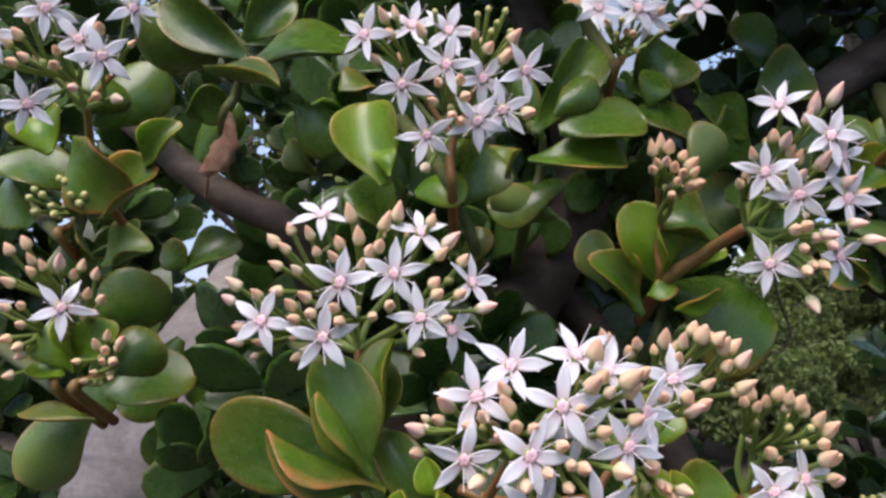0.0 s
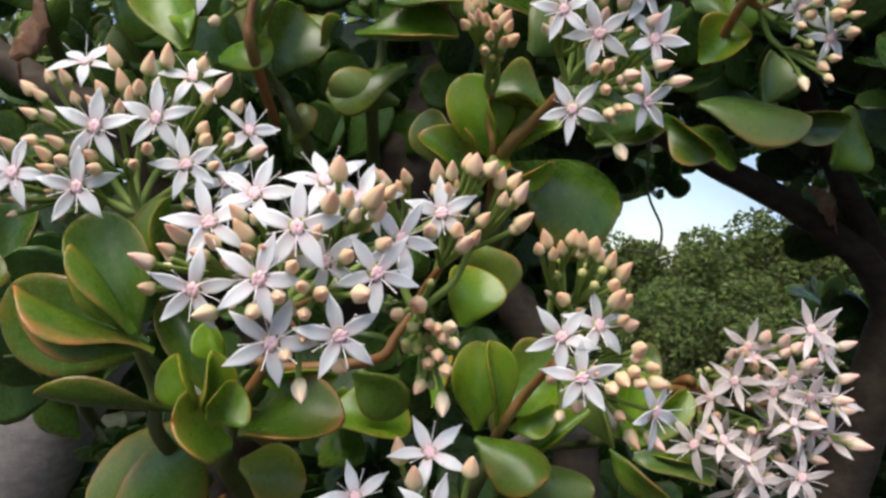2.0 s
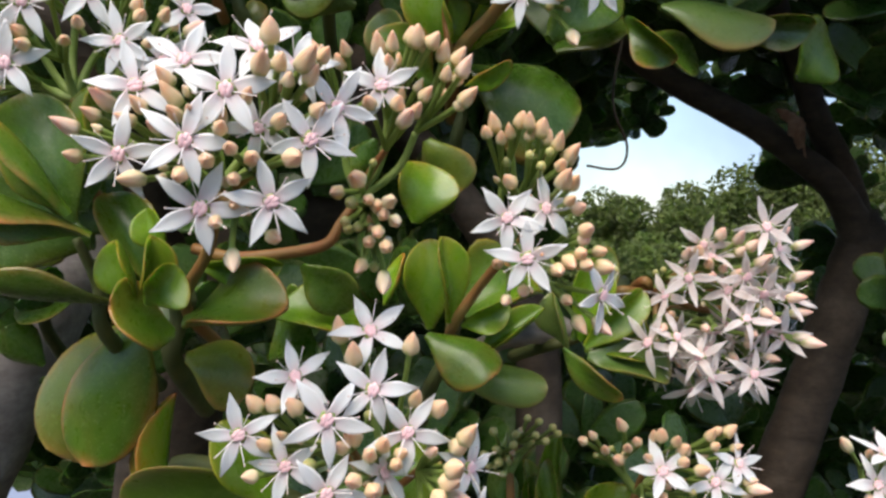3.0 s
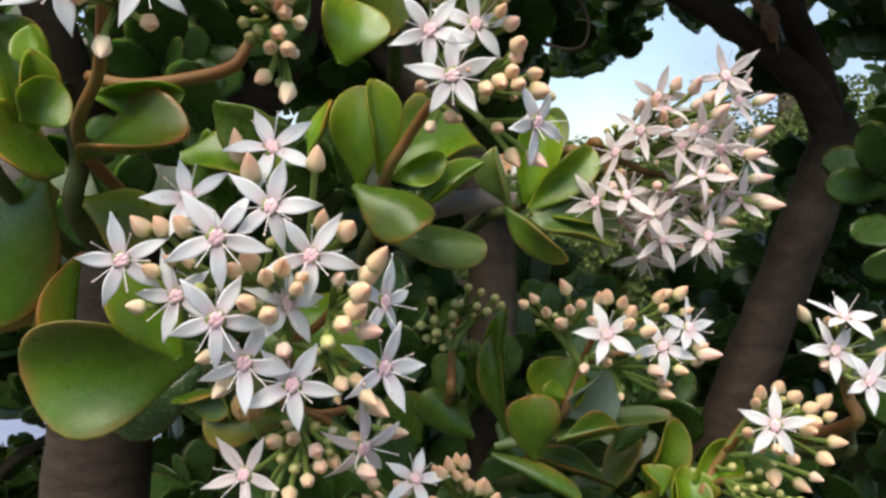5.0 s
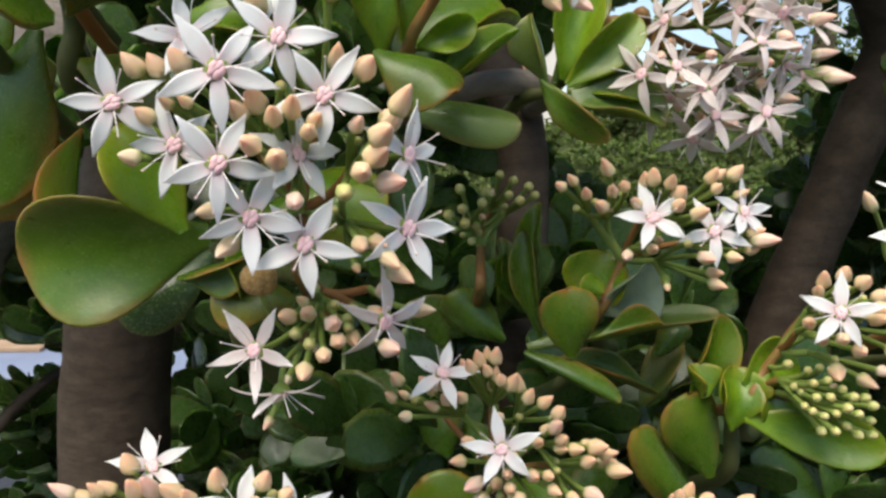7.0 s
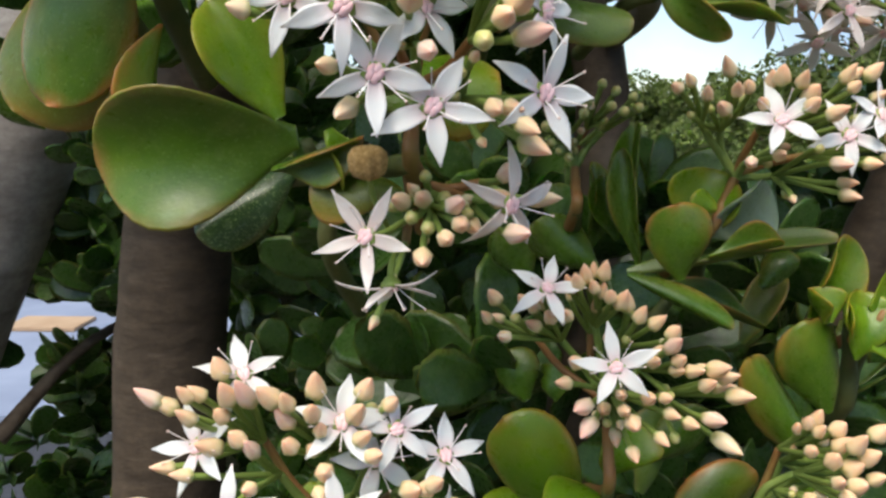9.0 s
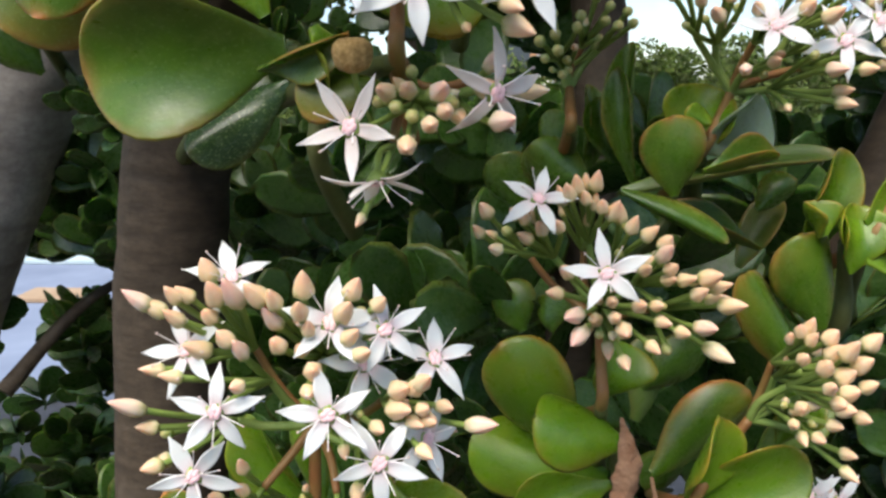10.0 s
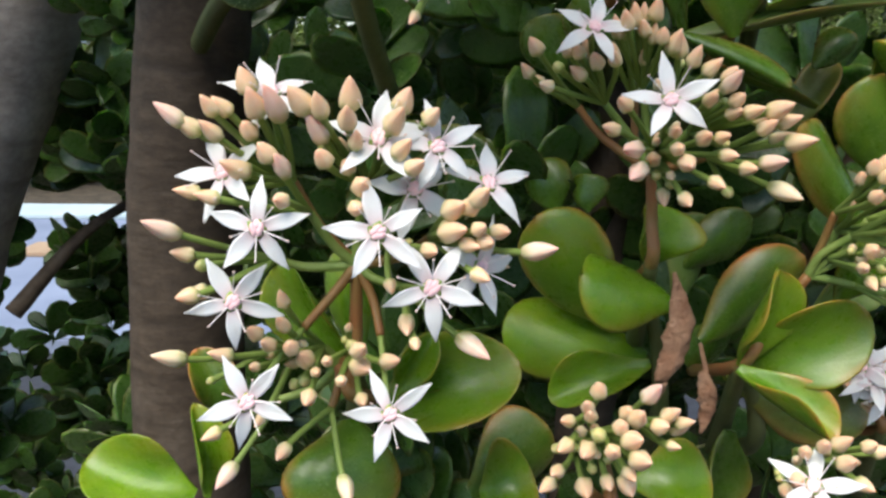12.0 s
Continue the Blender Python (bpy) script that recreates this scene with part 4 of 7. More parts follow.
h.bloom((17, -2, -13, -30, -10, 0), (38, -2, -18, 20, -40, 30), (26, -2, -24, 0, -60, 20), (32, -4, -14, 30, -25, 10))
h.bud((28.1, -10.2, -22.8, 1.14, 1), (21.9, -8, -21.4, 0.93, 1), (40.7, -8.4, -17.5, 1.18, 1), (31.2, -8.5, -17.4, 0.96, 1), (16.9, -6.2, -19.4, 0.98, 1), (53.4, 3.1, -6.7, 1.25, 1), (36.5, -6.5, -14, 1.02, 1))
h.finish()
stub(s, (-18.7, 13, -17.2), (-9.3, 3, -13.3), 2.8)
leaf(s, (-14.9, -9, -14.4), (-19.4, -11, 1.4), 7.5, "grey", -50, "boat")
leaf(s, (-16.8, -13, -13.8), (-3.9, -20, -27.8), 7.7, "rimmed", 40, "droop")
leaf(s, (-10.6, -3, -13), (-4.1, -3, 10.3), 11.8, "mid", -9, "spoon")
leaf(s, (-9.9, -7, -14.4), (6.9, -7, 1.1), 10.4, "mid", 11, "boat")
leaf(s, (-9.2, -3, -15.3), (12.5, -3, -14.8), 15.3, "mid", -38, "spoon")
leaf(s, (-9.1, -7, -17.1), (13.3, -11, -21.9), 13.9, "grey", -38, "spoon")
leaf(s, (-11.5, 1, -13.6), (1.7, 5, 13.4), 9.3, "deep", 7, "droop")
s = shoot((0.0505, 0.2079, 1.3911), "broad head of large white star flowers with peach buds")
stem(s, (-20, 40, -4), (-70, 120, -15), (-105, 190, -35))
h = head(s, (0, 0, 0))
h.bloom((-6.6, -28.1, 35.2, 13, 0, 35), (1.7, -25, 40.1, 10, 5, 17), (8.1, -23.9, 31.8, 7, 1, 35), (-6.7, -29.1, 21.9, 13, -2, 35), (-3.2, -25, 13.7, 11, 2, 32), (4.5, -22.9, 9.3, 8, 11, 30), (-24.5, -20.8, 30.8, 9, 2, 60))
h.bloom((0.7, -16.6, 50.1, 10, 30, -20), (20.1, -18.7, 11.2, 29, 9, 20), (20.1, -16.6, 22.7, 48, 3, 10), (-15.7, -19.8, 24.4, -7, -3, 50), (3.3, -19.8, 23, 40, 21, 10), (-14.1, -16.6, 41.2, 8, 27, -15))
h.bud((-21.7, -19.1, 36.6, 1.19, 0), (-18.3, -18.7, 36.6, 1.21, 0), (-13.4, -23.5, 36.9, 1.23, 0), (-19.8, -20.7, 29, 1.00, 0), (-22.6, -20.4, 22.7, 1.02, 2), (-12.3, -24.5, 30.9, 0.71, 0), (-16.1, -21.4, 30.8, 0.72, 0), (-5.4, -15.5, 49.8, 1.34, 0))
h.bud((-2.2, -21.2, 46.1, 1.37, 0), (-2.4, -24, 31.2, 1.39, 0), (-1.7, -30.9, 24.8, 1.13, 0), (3.5, -25.8, 30, 1.15, 0), (6.1, -26.8, 26.6, 0.93, 0), (2, -30.4, 22.7, 1.19, 0), (-9.6, -25.2, 14.7, 0.97, 2), (-7.3, -21.8, 9.2, 1.23, 2))
h.bud((4.1, -28.5, 16.4, 1.00, 1), (14.1, -21.9, 36, 1.28, 0), (9.6, -20.5, 37.3, 1.04, 0), (19.4, -22.6, 30.7, 1.32, 0), (18, -21.2, 28.5, 1.34, 0), (17, -28.5, 26.2, 1.37, 0), (16, -26.5, 23.1, 1.39, 0), (17.2, -23.4, 18.8, 1.41, 1))
h.bud((13.9, -28.4, 20.7, 1.15, 0), (6.9, -25.2, 28.2, 0.93, 0), (12.7, -21.9, 27.6, 0.95, 1), (8.8, -20.3, 47.9, 1.21, 0), (13, -22.6, 9.2, 0.99, 0), (15.5, -19.9, 9.2, 1.00, 0), (17.4, -21.6, 6.7, 1.02, 0), (18.6, -18, 4, 1.30, 0))
h.bud((1.2, -28, 28.8, 1.06, 0), (-4.4, -25.5, 29.5, 1.08, 0), (-10.5, -25.3, 26.1, 0.94, 3), (11.3, -28.4, 17.7, 0.95, 3))
h.finish()
h = head(s, (-0.3, 2.1, -0.5), 1.0, 10)
h.bloom((-6.2, -12.5, -10.2, -12, 10, 30), (-2.7, -8.3, -18.9, 9, -66, 20), (15.9, -12.5, -5.2, 43, -10, 0))
h.bud((15.3, -8, -0.8, 1.19, 1), (20.7, -3.1, -5.2, 1.21, 2), (7.4, -14.9, -5, 1.23, 1), (8.4, -16, -7.7, 1.00, 0), (10.3, -10.4, -8.8, 1.02, 0), (16.5, -14.2, -9.3, 1.30, 1), (-1.1, -9.9, -4.9, 1.06, 0), (2.3, -9, -4.6, 1.08, 0))
h.bud((0.7, -12.7, -7.2, 0.75, 3), (3.4, -14.7, -8.5, 0.76, 3), (2.7, -16.7, -12.8, 1.13, 0), (14.4, -10.6, -4.3, 1.15, 0), (9.5, -11, -6.7, 0.63, 3), (6.2, -17.9, -9.6, 0.95, 0), (-6, -4.8, -25.6, 0.66, 0))
h.finish()
stub(s, (-19.1, 31.2, -20.1), (-21.5, 20.8, 3.3), 3.2)
leaf(s, (-25.5, 32.1, 3.9), (-66.5, 28.1, -2.1), 28.6, "broad", -14, "spoon")
leaf(s, (-29.5, 54.1, -4.1), (-51.5, 44.1, -18.1), 15.3, "specked", 20, "dome")
leaf(s, (-23.3, 7.3, 7.7), (-34.2, 5.2, 27.6), 13.8, "fresh", 15, "boat")
leaf(s, (-24.5, 6.2, -1.5), (-8.4, 1, 4.2), 6.1, "rimmed", 36, "boat")
leaf(s, (-2.2, 3.1, -5.7), (-17.3, 3.1, -1.8), 12.3, "aged", 38, "dome")
leaf(s, (-8.7, 8.3, 10.6), (14.4, 12.5, 17.4), 20.3, "mid", -38, "dome")
leaf(s, (-46.2, -7.3, 55), (-40, -7.3, 62.5), 10.1, "mid", 28, "spoon")
leaf(s, (-14.6, 4.2, 5.7), (-10.5, 4.2, -5.4), 6.5, "mid", -30, "spoon")
leaf(s, (-60.8, 39.5, -14.1), (-57.4, 39.5, 27.1), 6.7, "edged", -60)
s = shoot((0.1148, 0.2620, 1.3718), "wide spray of peach buds with open star flowers")
stem(s, (7.5, 34, -15.9), (21.4, 84.9, -30.8))
h = head(s, (0, 0, 0))
h.bloom((7.3, -23, 26.6, -8, 30, 55), (20.8, -23, 23.6, -3, 17, 40), (27.7, -21, 27.8, 26, 21, 10))
h.bud((-9.5, -16.8, 34.6, 0.91, 0), (-1.8, -16.7, 37.2, 1.16, 0), (-7, -20.8, 31.8, 0.95, 0), (-3.6, -20.5, 29.1, 1.21, 0), (1.7, -19, 33.5, 0.98, 0), (-1.5, -22.2, 32.6, 1.00, 0), (7.6, -20.9, 35.6, 1.27, 0), (6.2, -18.9, 34.8, 1.04, 0))
h.bud((10.9, -23.2, 34.5, 1.05, 0), (13.2, -22, 31.9, 1.34, 0), (12.1, -25.9, 29.8, 1.09, 0), (20.2, -21.6, 35.6, 1.11, 0), (23, -18.9, 36, 0.89, 0), (20.8, -23.8, 33.3, 0.91, 0), (25.9, -19.7, 36.1, 1.16, 0), (27.7, -18.9, 31.5, 0.95, 0))
h.bud((16, -27.7, 28.2, 1.21, 0), (2, -22.4, 18.2, 0.98, 1), (7.8, -22.1, 19.7, 1.00, 0), (18.5, -24.6, 18.2, 1.27, 1), (22, -20.4, 14, 1.04, 0), (24.8, -24.8, 18.2, 1.05, 0), (31.2, -22.5, 21.6, 1.34, 1), (30.3, -21.5, 23.4, 1.09, 0))
h.bud((22.4, -21.3, 11.6, 1.11, 0), (11.9, -19.6, 10.6, 0.61, 0), (30.3, -20, 19.2, 0.91, 0), (-12.2, -17, 33.3, 0.93, 0), (3.7, -22, 30, 0.95, 0), (15.2, -22.8, 21.1, 0.82, 3))
h.finish()
stub(s, (-5.8, 26, -26.4), (0, 16, -10.3), 3)
leaf(s, (-6.8, -8, -8.8), (-9.8, -12, 8.2), 14.6, "rimmed", -12, "dome")
leaf(s, (-16.8, 4, -9.8), (30.2, 0, 3.2), 8.2, "grey", -60, "droop")
leaf(s, (-18.8, -7, -7.8), (3.2, -14, -18.8), 5.7, "deep", 20, "dome")
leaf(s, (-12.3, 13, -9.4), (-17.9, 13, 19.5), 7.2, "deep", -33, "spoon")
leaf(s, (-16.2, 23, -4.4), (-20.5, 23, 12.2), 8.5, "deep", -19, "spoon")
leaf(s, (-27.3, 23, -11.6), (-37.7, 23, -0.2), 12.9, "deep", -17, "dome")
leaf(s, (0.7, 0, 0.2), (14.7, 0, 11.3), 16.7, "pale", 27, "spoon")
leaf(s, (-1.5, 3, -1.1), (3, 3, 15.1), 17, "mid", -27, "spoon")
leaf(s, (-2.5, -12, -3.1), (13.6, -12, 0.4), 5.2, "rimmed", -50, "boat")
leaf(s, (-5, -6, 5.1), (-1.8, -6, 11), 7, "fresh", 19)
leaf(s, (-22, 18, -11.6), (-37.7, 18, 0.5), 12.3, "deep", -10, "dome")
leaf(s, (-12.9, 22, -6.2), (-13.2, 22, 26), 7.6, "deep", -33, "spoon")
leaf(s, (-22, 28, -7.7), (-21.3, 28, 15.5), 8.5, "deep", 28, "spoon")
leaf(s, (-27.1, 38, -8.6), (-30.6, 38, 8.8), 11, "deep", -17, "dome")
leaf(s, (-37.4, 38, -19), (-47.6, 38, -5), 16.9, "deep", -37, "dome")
s = shoot((0.0859, 0.2700, 1.3770), "thin bunch of small greenish buds")
stem(s, (3.5, 35, -14.9), (10.1, 87.5, -28.7))
h = head(s, (0, 0, 0))
h.bud((4.6, -5, 29.6, 0.77, 3), (8.2, -2.8, 28, 0.79, 3), (12, -4, 26.6, 0.80, 3), (13.8, -1.4, 24.1, 0.82, 3), (6.9, -4.9, 24.5, 0.83, 3), (9.6, -6.7, 23.3, 0.85, 3), (0.9, -7.5, 25.6, 0.87, 3), (0.1, -8.9, 22.9, 0.88, 3))
h.bud((-5.4, -6.1, 26.2, 0.90, 3), (-4.8, -8.2, 21.4, 0.91, 3), (-8.3, -8.2, 19.9, 0.93, 3), (-4.1, -8.3, 17.8, 0.94, 3), (-2.4, -2.3, 12.5, 0.76, 3), (-6.9, -6.4, 16.1, 0.77, 3))
h.finish()
s = shoot((0.1484, 0.2510, 1.3525), "head of peach buds with one open star flower")
stem(s, (11.8, 31.5, -19), (33.8, 78.7, -37.7))
h = head(s, (0, 0, 0))
h.bloom((7.3, -30, 28.8, -23, 14, 0))
h.bud((7.4, -21.6, 34, 1.14, 0), (11.7, -21.4, 35.2, 1.16, 0), (13, -27.2, 34.6, 1.18, 0), (6.3, -21.7, 31.6, 0.96, 0), (18.4, -24.1, 30.9, 1.23, 0), (15.3, -29.2, 27.4, 1.25, 0), (3.6, -24.2, 25.4, 1.02, 0), (6.5, -24.8, 21.9, 1.04, 0))
h.bud((7.6, -31.1, 23.7, 1.05, 0), (12.4, -28.8, 20.6, 1.07, 0), (16.3, -29.4, 29.2, 1.36, 0), (9.7, -25.3, 14.9, 1.39, 0), (17, -23.1, 12.5, 1.11, 0), (18.3, -27.2, 15.8, 0.91, 1), (22.9, -23.8, 28.9, 0.93, 0), (24.5, -23.8, 22.8, 1.18, 0))
h.bud((19.8, -28.2, 20.4, 1.21, 0), (22.2, -22.5, 32.3, 1.23, 0))
h.finish()
h = head(s, (1, 1, -0.9))
h.bud((6.1, -19.9, 14, 0.62, 3), (8.7, -19.6, 14.6, 0.63, 3), (4.4, -26.6, 13.2, 0.64, 3), (7.4, -26.3, 13.7, 0.66, 3), (4.8, -20.6, 9.2, 0.67, 3), (4.2, -28.6, 10.8, 0.68, 3), (7.2, -28.5, 10.8, 0.69, 3), (10.9, -25.7, 11.6, 0.70, 3))
h.bud((11.8, -28.8, 10.9, 0.72, 3), (16.6, -24.2, 9.2, 0.73, 3), (16.3, -28.2, 8.8, 0.74, 3), (8.9, -32.3, 9.8, 0.75, 3), (7.5, -30.6, 8, 0.61, 3), (3.9, -33.2, 8.4, 0.62, 3), (3.2, -29.6, 8.2, 0.63, 3), (3.4, -25.3, 7.8, 0.64, 3))
h.bud((11.9, -31.1, 8.1, 0.66, 3), (17.5, -25.3, 4.6, 0.67, 3), (11.5, -27.6, 4.2, 0.68, 3), (7.7, -30.5, 4.2, 0.69, 3), (15.2, -25.3, 1.4, 0.70, 3), (18.7, -24.5, 1.1, 0.72, 3), (5.6, -28.9, 3.6, 0.73, 3))
h.finish()
stub(s, (2.2, 15, -23.9), (-2.1, 5, -0.1), 3.5)
leaf(s, (-10.4, 6, 0.5), (-4.4, 2, 20.5), 10.6, "mid", 10, "spoon")
leaf(s, (-11.1, -3, 2.2), (-12.8, -1, 10), 8.4, "fresh", 37, "boat")
leaf(s, (-6.4, 2, -19.5), (-13.4, -4, 2.5), 15.9, "rimmed", 4, "dome")
leaf(s, (-3.3, -3, -5.7), (-3.2, -1, 8.5), 10.6, "mid", 8, "spoon")
leaf(s, (-1, -1, 5), (11.9, 1, 12.5), 11.1, "fresh", -19, "spoon")
leaf(s, (7.8, -3, -8.6), (10.9, -1, 2.1), 13.8, "mid", -17, "spoon")
leaf(s, (-14.3, 23, -4.9), (-40.4, 25, 4.1), 6.4, "rimmed", 50, "boat")
leaf(s, (-15.5, 36, -12.9), (-5.7, 38, 6.6), 10.1, "aged", -35, "droop")
leaf(s, (-1.1, -4, -2.4), (29, -7, -8.4), 12.4, "fresh", -1, "claw")
s = shoot((0.1950, 0.2600, 1.3700), "star flowers and peach buds on a forked reddish stalk")
stem(s, (14, 30, -12), (40, 80, -30))
h = head(s, (0, 0, 0), 1.3)
h.bloom((-14.7, -20, 32.3, 5, 62, 20), (-16.7, -20, 24, 8, 24, 52), (-18, -38, 21, 12, 14, 40), (3, -26, 31, 20, 40, 10), (6, -34, 18, 18, 20, 0))
h.bud((-16.7, -4, 29.7, 1.30, 2), (-13.5, -10, 29.4, 1.05, 0), (-19, -20, 20.2, 1.10, 1), (-4.5, -22, 31, 1.15, 0), (-7, -24, 24, 1.2, 1), (-1, -25, 24.5, 1.2, 0), (-9, -16, 30.5, 1.0, 0), (2, -20, 22, 1.1, 2))
h.bud((8, -24, 26, 1.2, 0), (-2, -26, 16, 1.1, 1), (-12, -15, 18, 0.8, 3), (-9, -12, 22, 0.8, 3), (10, -18, 32, 1.1, 0))
h.finish()
stub(s, (6, 16, -14), (2, 6, -4), 3)
s = shoot((0.0924, 0.2501, 1.3149), "wide spray of peach buds with two star flowers")
stem(s, (4.4, 32.2, -26.5), (12.7, 80.6, -54.2))
h = head(s, (0, 0, 0))
h.bloom((-16.3, -14.4, 49.7, 10, 39, -50), (-4.1, -26.8, 37.1, -8, 24, 60))
h.bud((-26.8, -7, 46.2, 1.17, 0), (-28.2, -5.6, 41.4, 0.96, 0), (-24.8, -11.3, 38.8, 0.98, 2), (-22.6, -9.7, 42.4, 0.84, 3), (-20.7, -7.2, 45.7, 1.01, 0), (-19, -11.7, 45.5, 1.03, 0), (-18.5, -10.9, 41.1, 1.05, 0), (-16.7, -8.2, 45.5, 1.07, 0))
h.bud((-15.5, -13.1, 43.5, 1.08, 0), (-11.2, -9.6, 49.4, 1.10, 0), (-10.1, -13, 50.8, 1.12, 0), (-8, -10.5, 51.7, 1.14, 0), (-6.1, -8.3, 52.2, 0.92, 0), (-4.4, -11.8, 52.9, 1.17, 0), (-6.4, -11.4, 49.5, 0.96, 0), (-4.4, -10, 48.3, 0.98, 0))
h.bud((-3.4, -14, 48.1, 0.99, 0), (-0.8, -12.4, 46.9, 1.27, 0), (0.6, -10.5, 46.1, 1.29, 0), (-12.2, -13.7, 44.1, 1.05, 0), (-10.9, -19.6, 35.9, 1.07, 0), (-12.9, -18.6, 31.2, 1.08, 0), (-9.1, -22.7, 27.9, 1.38, 1), (-8.1, -22.7, 23.9, 1.40, 1))
h.bud((-4.6, -17.5, 25.3, 1.14, 0), (2.9, -13.7, 44.2, 1.14, 0), (6.8, -11.6, 42.2, 1.17, 0), (9.5, -15, 41, 1.19, 0), (7.6, -20.6, 39.4, 1.22, 1), (4, -22.7, 37, 0.99, 0), (6.8, -15.3, 37.1, 1.01, 0), (9.4, -20.6, 36.8, 1.03, 0))
h.bud((9.4, -19.2, 34.3, 1.05, 0), (12.3, -20.6, 34.6, 1.07, 0), (17, -20.6, 35.1, 1.36, 0), (19.5, -18.5, 32.7, 1.10, 0), (15.1, -20.6, 31.8, 1.12, 0), (2.9, -24.7, 30.3, 1.14, 0), (6.1, -24.7, 30.4, 0.92, 0), (-2.9, -26.8, 31.7, 0.94, 0))
h.bud((-2.2, -26.8, 28.5, 0.96, 0), (-0.4, -26.8, 25.9, 1.22, 0), (7.3, -24.7, 27.1, 0.99, 0), (5.6, -24.7, 22, 1.01, 0), (0.3, -24.7, 18.8, 1.03, 0), (-0.7, -10.5, 16.9, 1.05, 0), (15.5, -22.7, 25.5, 1.33, 1), (11.8, -22.7, 24.4, 1.08, 0))
h.bud((21.9, -18.5, 28.9, 1.38, 0), (19.9, -14.5, 29, 1.12, 0), (18.6, -20.6, 20.1, 1.43, 2), (16.3, -12.6, 32.7, 0.92, 0))
h.finish()
stub(s, (13.5, 40.2, -55.3), (6.9, 29.9, -18.8), 4)
leaf(s, (-0.4, 35.9, -25.9), (-23.4, 33.9, 2.1), 24.2, "mid", -10, "dome")
leaf(s, (8.5, 40.2, -38.4), (-29.5, 40.2, -25.9), 24.3, "mid", 32, "dome")
leaf(s, (5.6, 1, -9.6), (-14.4, -5.2, -0.1), 18.3, "mid", 38, "dome")
leaf(s, (3.6, 17.5, -4.9), (5.6, 19.6, 9.6), 20.2, "mid", 27, "spoon")
leaf(s, (16.7, 46.4, -22.4), (27.2, 50.5, 0.1), 18.2, "grey", 27, "dome")
leaf(s, (9.2, 36.1, -36.8), (-17.9, 31.9, -46.1), 14.2, "mid", 38, "spoon")
leaf(s, (-13.9, 61.8, -0.9), (-20.6, 64.9, 13.5), 14.9, "deep", -18, "dome")
leaf(s, (-5.7, 61.8, -0.8), (-8, 61.8, 9.9), 12.4, "deep", -37, "dome")
leaf(s, (27.4, 25.8, -20.3), (18.6, 25.8, -35.7), 13.2, "deep", -17, "dome")
leaf(s, (19.2, 46.4, -14.2), (36.3, 46.4, 1.9), 14.2, "deep", 8, "dome")
s = shoot((0.0311, 0.2214, 1.2958), "large head of wide white star flowers and peach buds")
stem(s, (-4.3, 29.9, -31.9), (-12.3, 74.8, -66))
h = head(s, (0, 0, 0))
h.bloom((-10.8, -24, 38.2, 15, 12, 5), (7.9, -23, 37.5, 7, 13, 64), (16.1, -20.9, 28, 3, 17, 36), (-15.9, -21.9, 25.6, 13, 14, 40), (-13.6, -25.1, 9.7, 16, 16, 45), (9, -20.9, 6, 10, 18, 56), (-10.8, -10.4, 58, 17, 50, -10))
h.bloom((7.5, -15.7, 51.3, 7, 32, 5), (16.8, -14.6, 49.8, 18, 21, 65), (25.1, -10.4, 43.3, 24, 42, 10), (-19, -12.5, 45.1, -14, 23, 50), (12.7, -10.4, 42.2, 27, 23, 60), (23.8, -13.6, 29.4, 43, 6, 20))
h.bud((-26, -13.6, 54.1, 1.19, 1), (-24.1, -12.5, 52.7, 1.21, 0), (-19.2, -16.8, 56.2, 0.99, 0), (-17.5, -15.5, 56.1, 1.00, 0), (-14.1, -13.5, 60, 1.29, 0), (-19, -17, 52.2, 1.04, 0), (-13.3, -16.5, 52.6, 1.07, 0), (-16, -14.5, 46, 1.35, 0))
h.bud((-11.8, -17.7, 56.7, 1.38, 0), (-8.6, -16.4, 55.7, 1.40, 1), (-4.1, -20.3, 57.4, 1.42, 0), (-10.2, -18.5, 49.3, 1.16, 0), (-7.9, -17, 46.4, 1.16, 1), (-7, -23.8, 42.6, 0.95, 0), (-24.1, -14.8, 42.2, 0.97, 0), (-20.2, -16.9, 41.7, 0.99, 0))
h.bud((-26.8, -18.1, 36.3, 1.26, 1), (-25.3, -16.5, 32.1, 1.02, 0), (-24.1, -14.3, 24.7, 1.04, 0), (-24.6, -17.5, 25.1, 1.07, 0), (-1.8, -17.6, 52.4, 1.35, 1), (-1, -20.7, 56.5, 1.10, 0), (-1, -19.5, 48.6, 1.12, 0), (3.1, -16.3, 58, 1.42, 0))
h.bud((3.2, -20.6, 54.8, 1.16, 0), (4.2, -18.8, 51.2, 0.93, 0), (2.5, -17.1, 46.9, 0.95, 0), (5.2, -20.8, 44.4, 1.21, 0), (4.4, -21.8, 41, 0.99, 0), (11.4, -14.6, 57, 1.26, 0), (10.4, -19, 54.2, 1.29, 0), (16, -15.7, 54.9, 1.04, 0))
h.bud((13.6, -20.8, 47.5, 1.07, 0), (11.3, -18.8, 49.8, 1.09, 0), (19.6, -18.4, 40.4, 1.38, 0), (23.6, -20.8, 42.7, 1.12, 0), (22.4, -19.1, 41.1, 1.14, 0), (19.2, -17.8, 36.6, 1.45, 0), (23.7, -20.1, 37.6, 0.93, 0), (21.9, -18.4, 34.5, 0.95, 0))
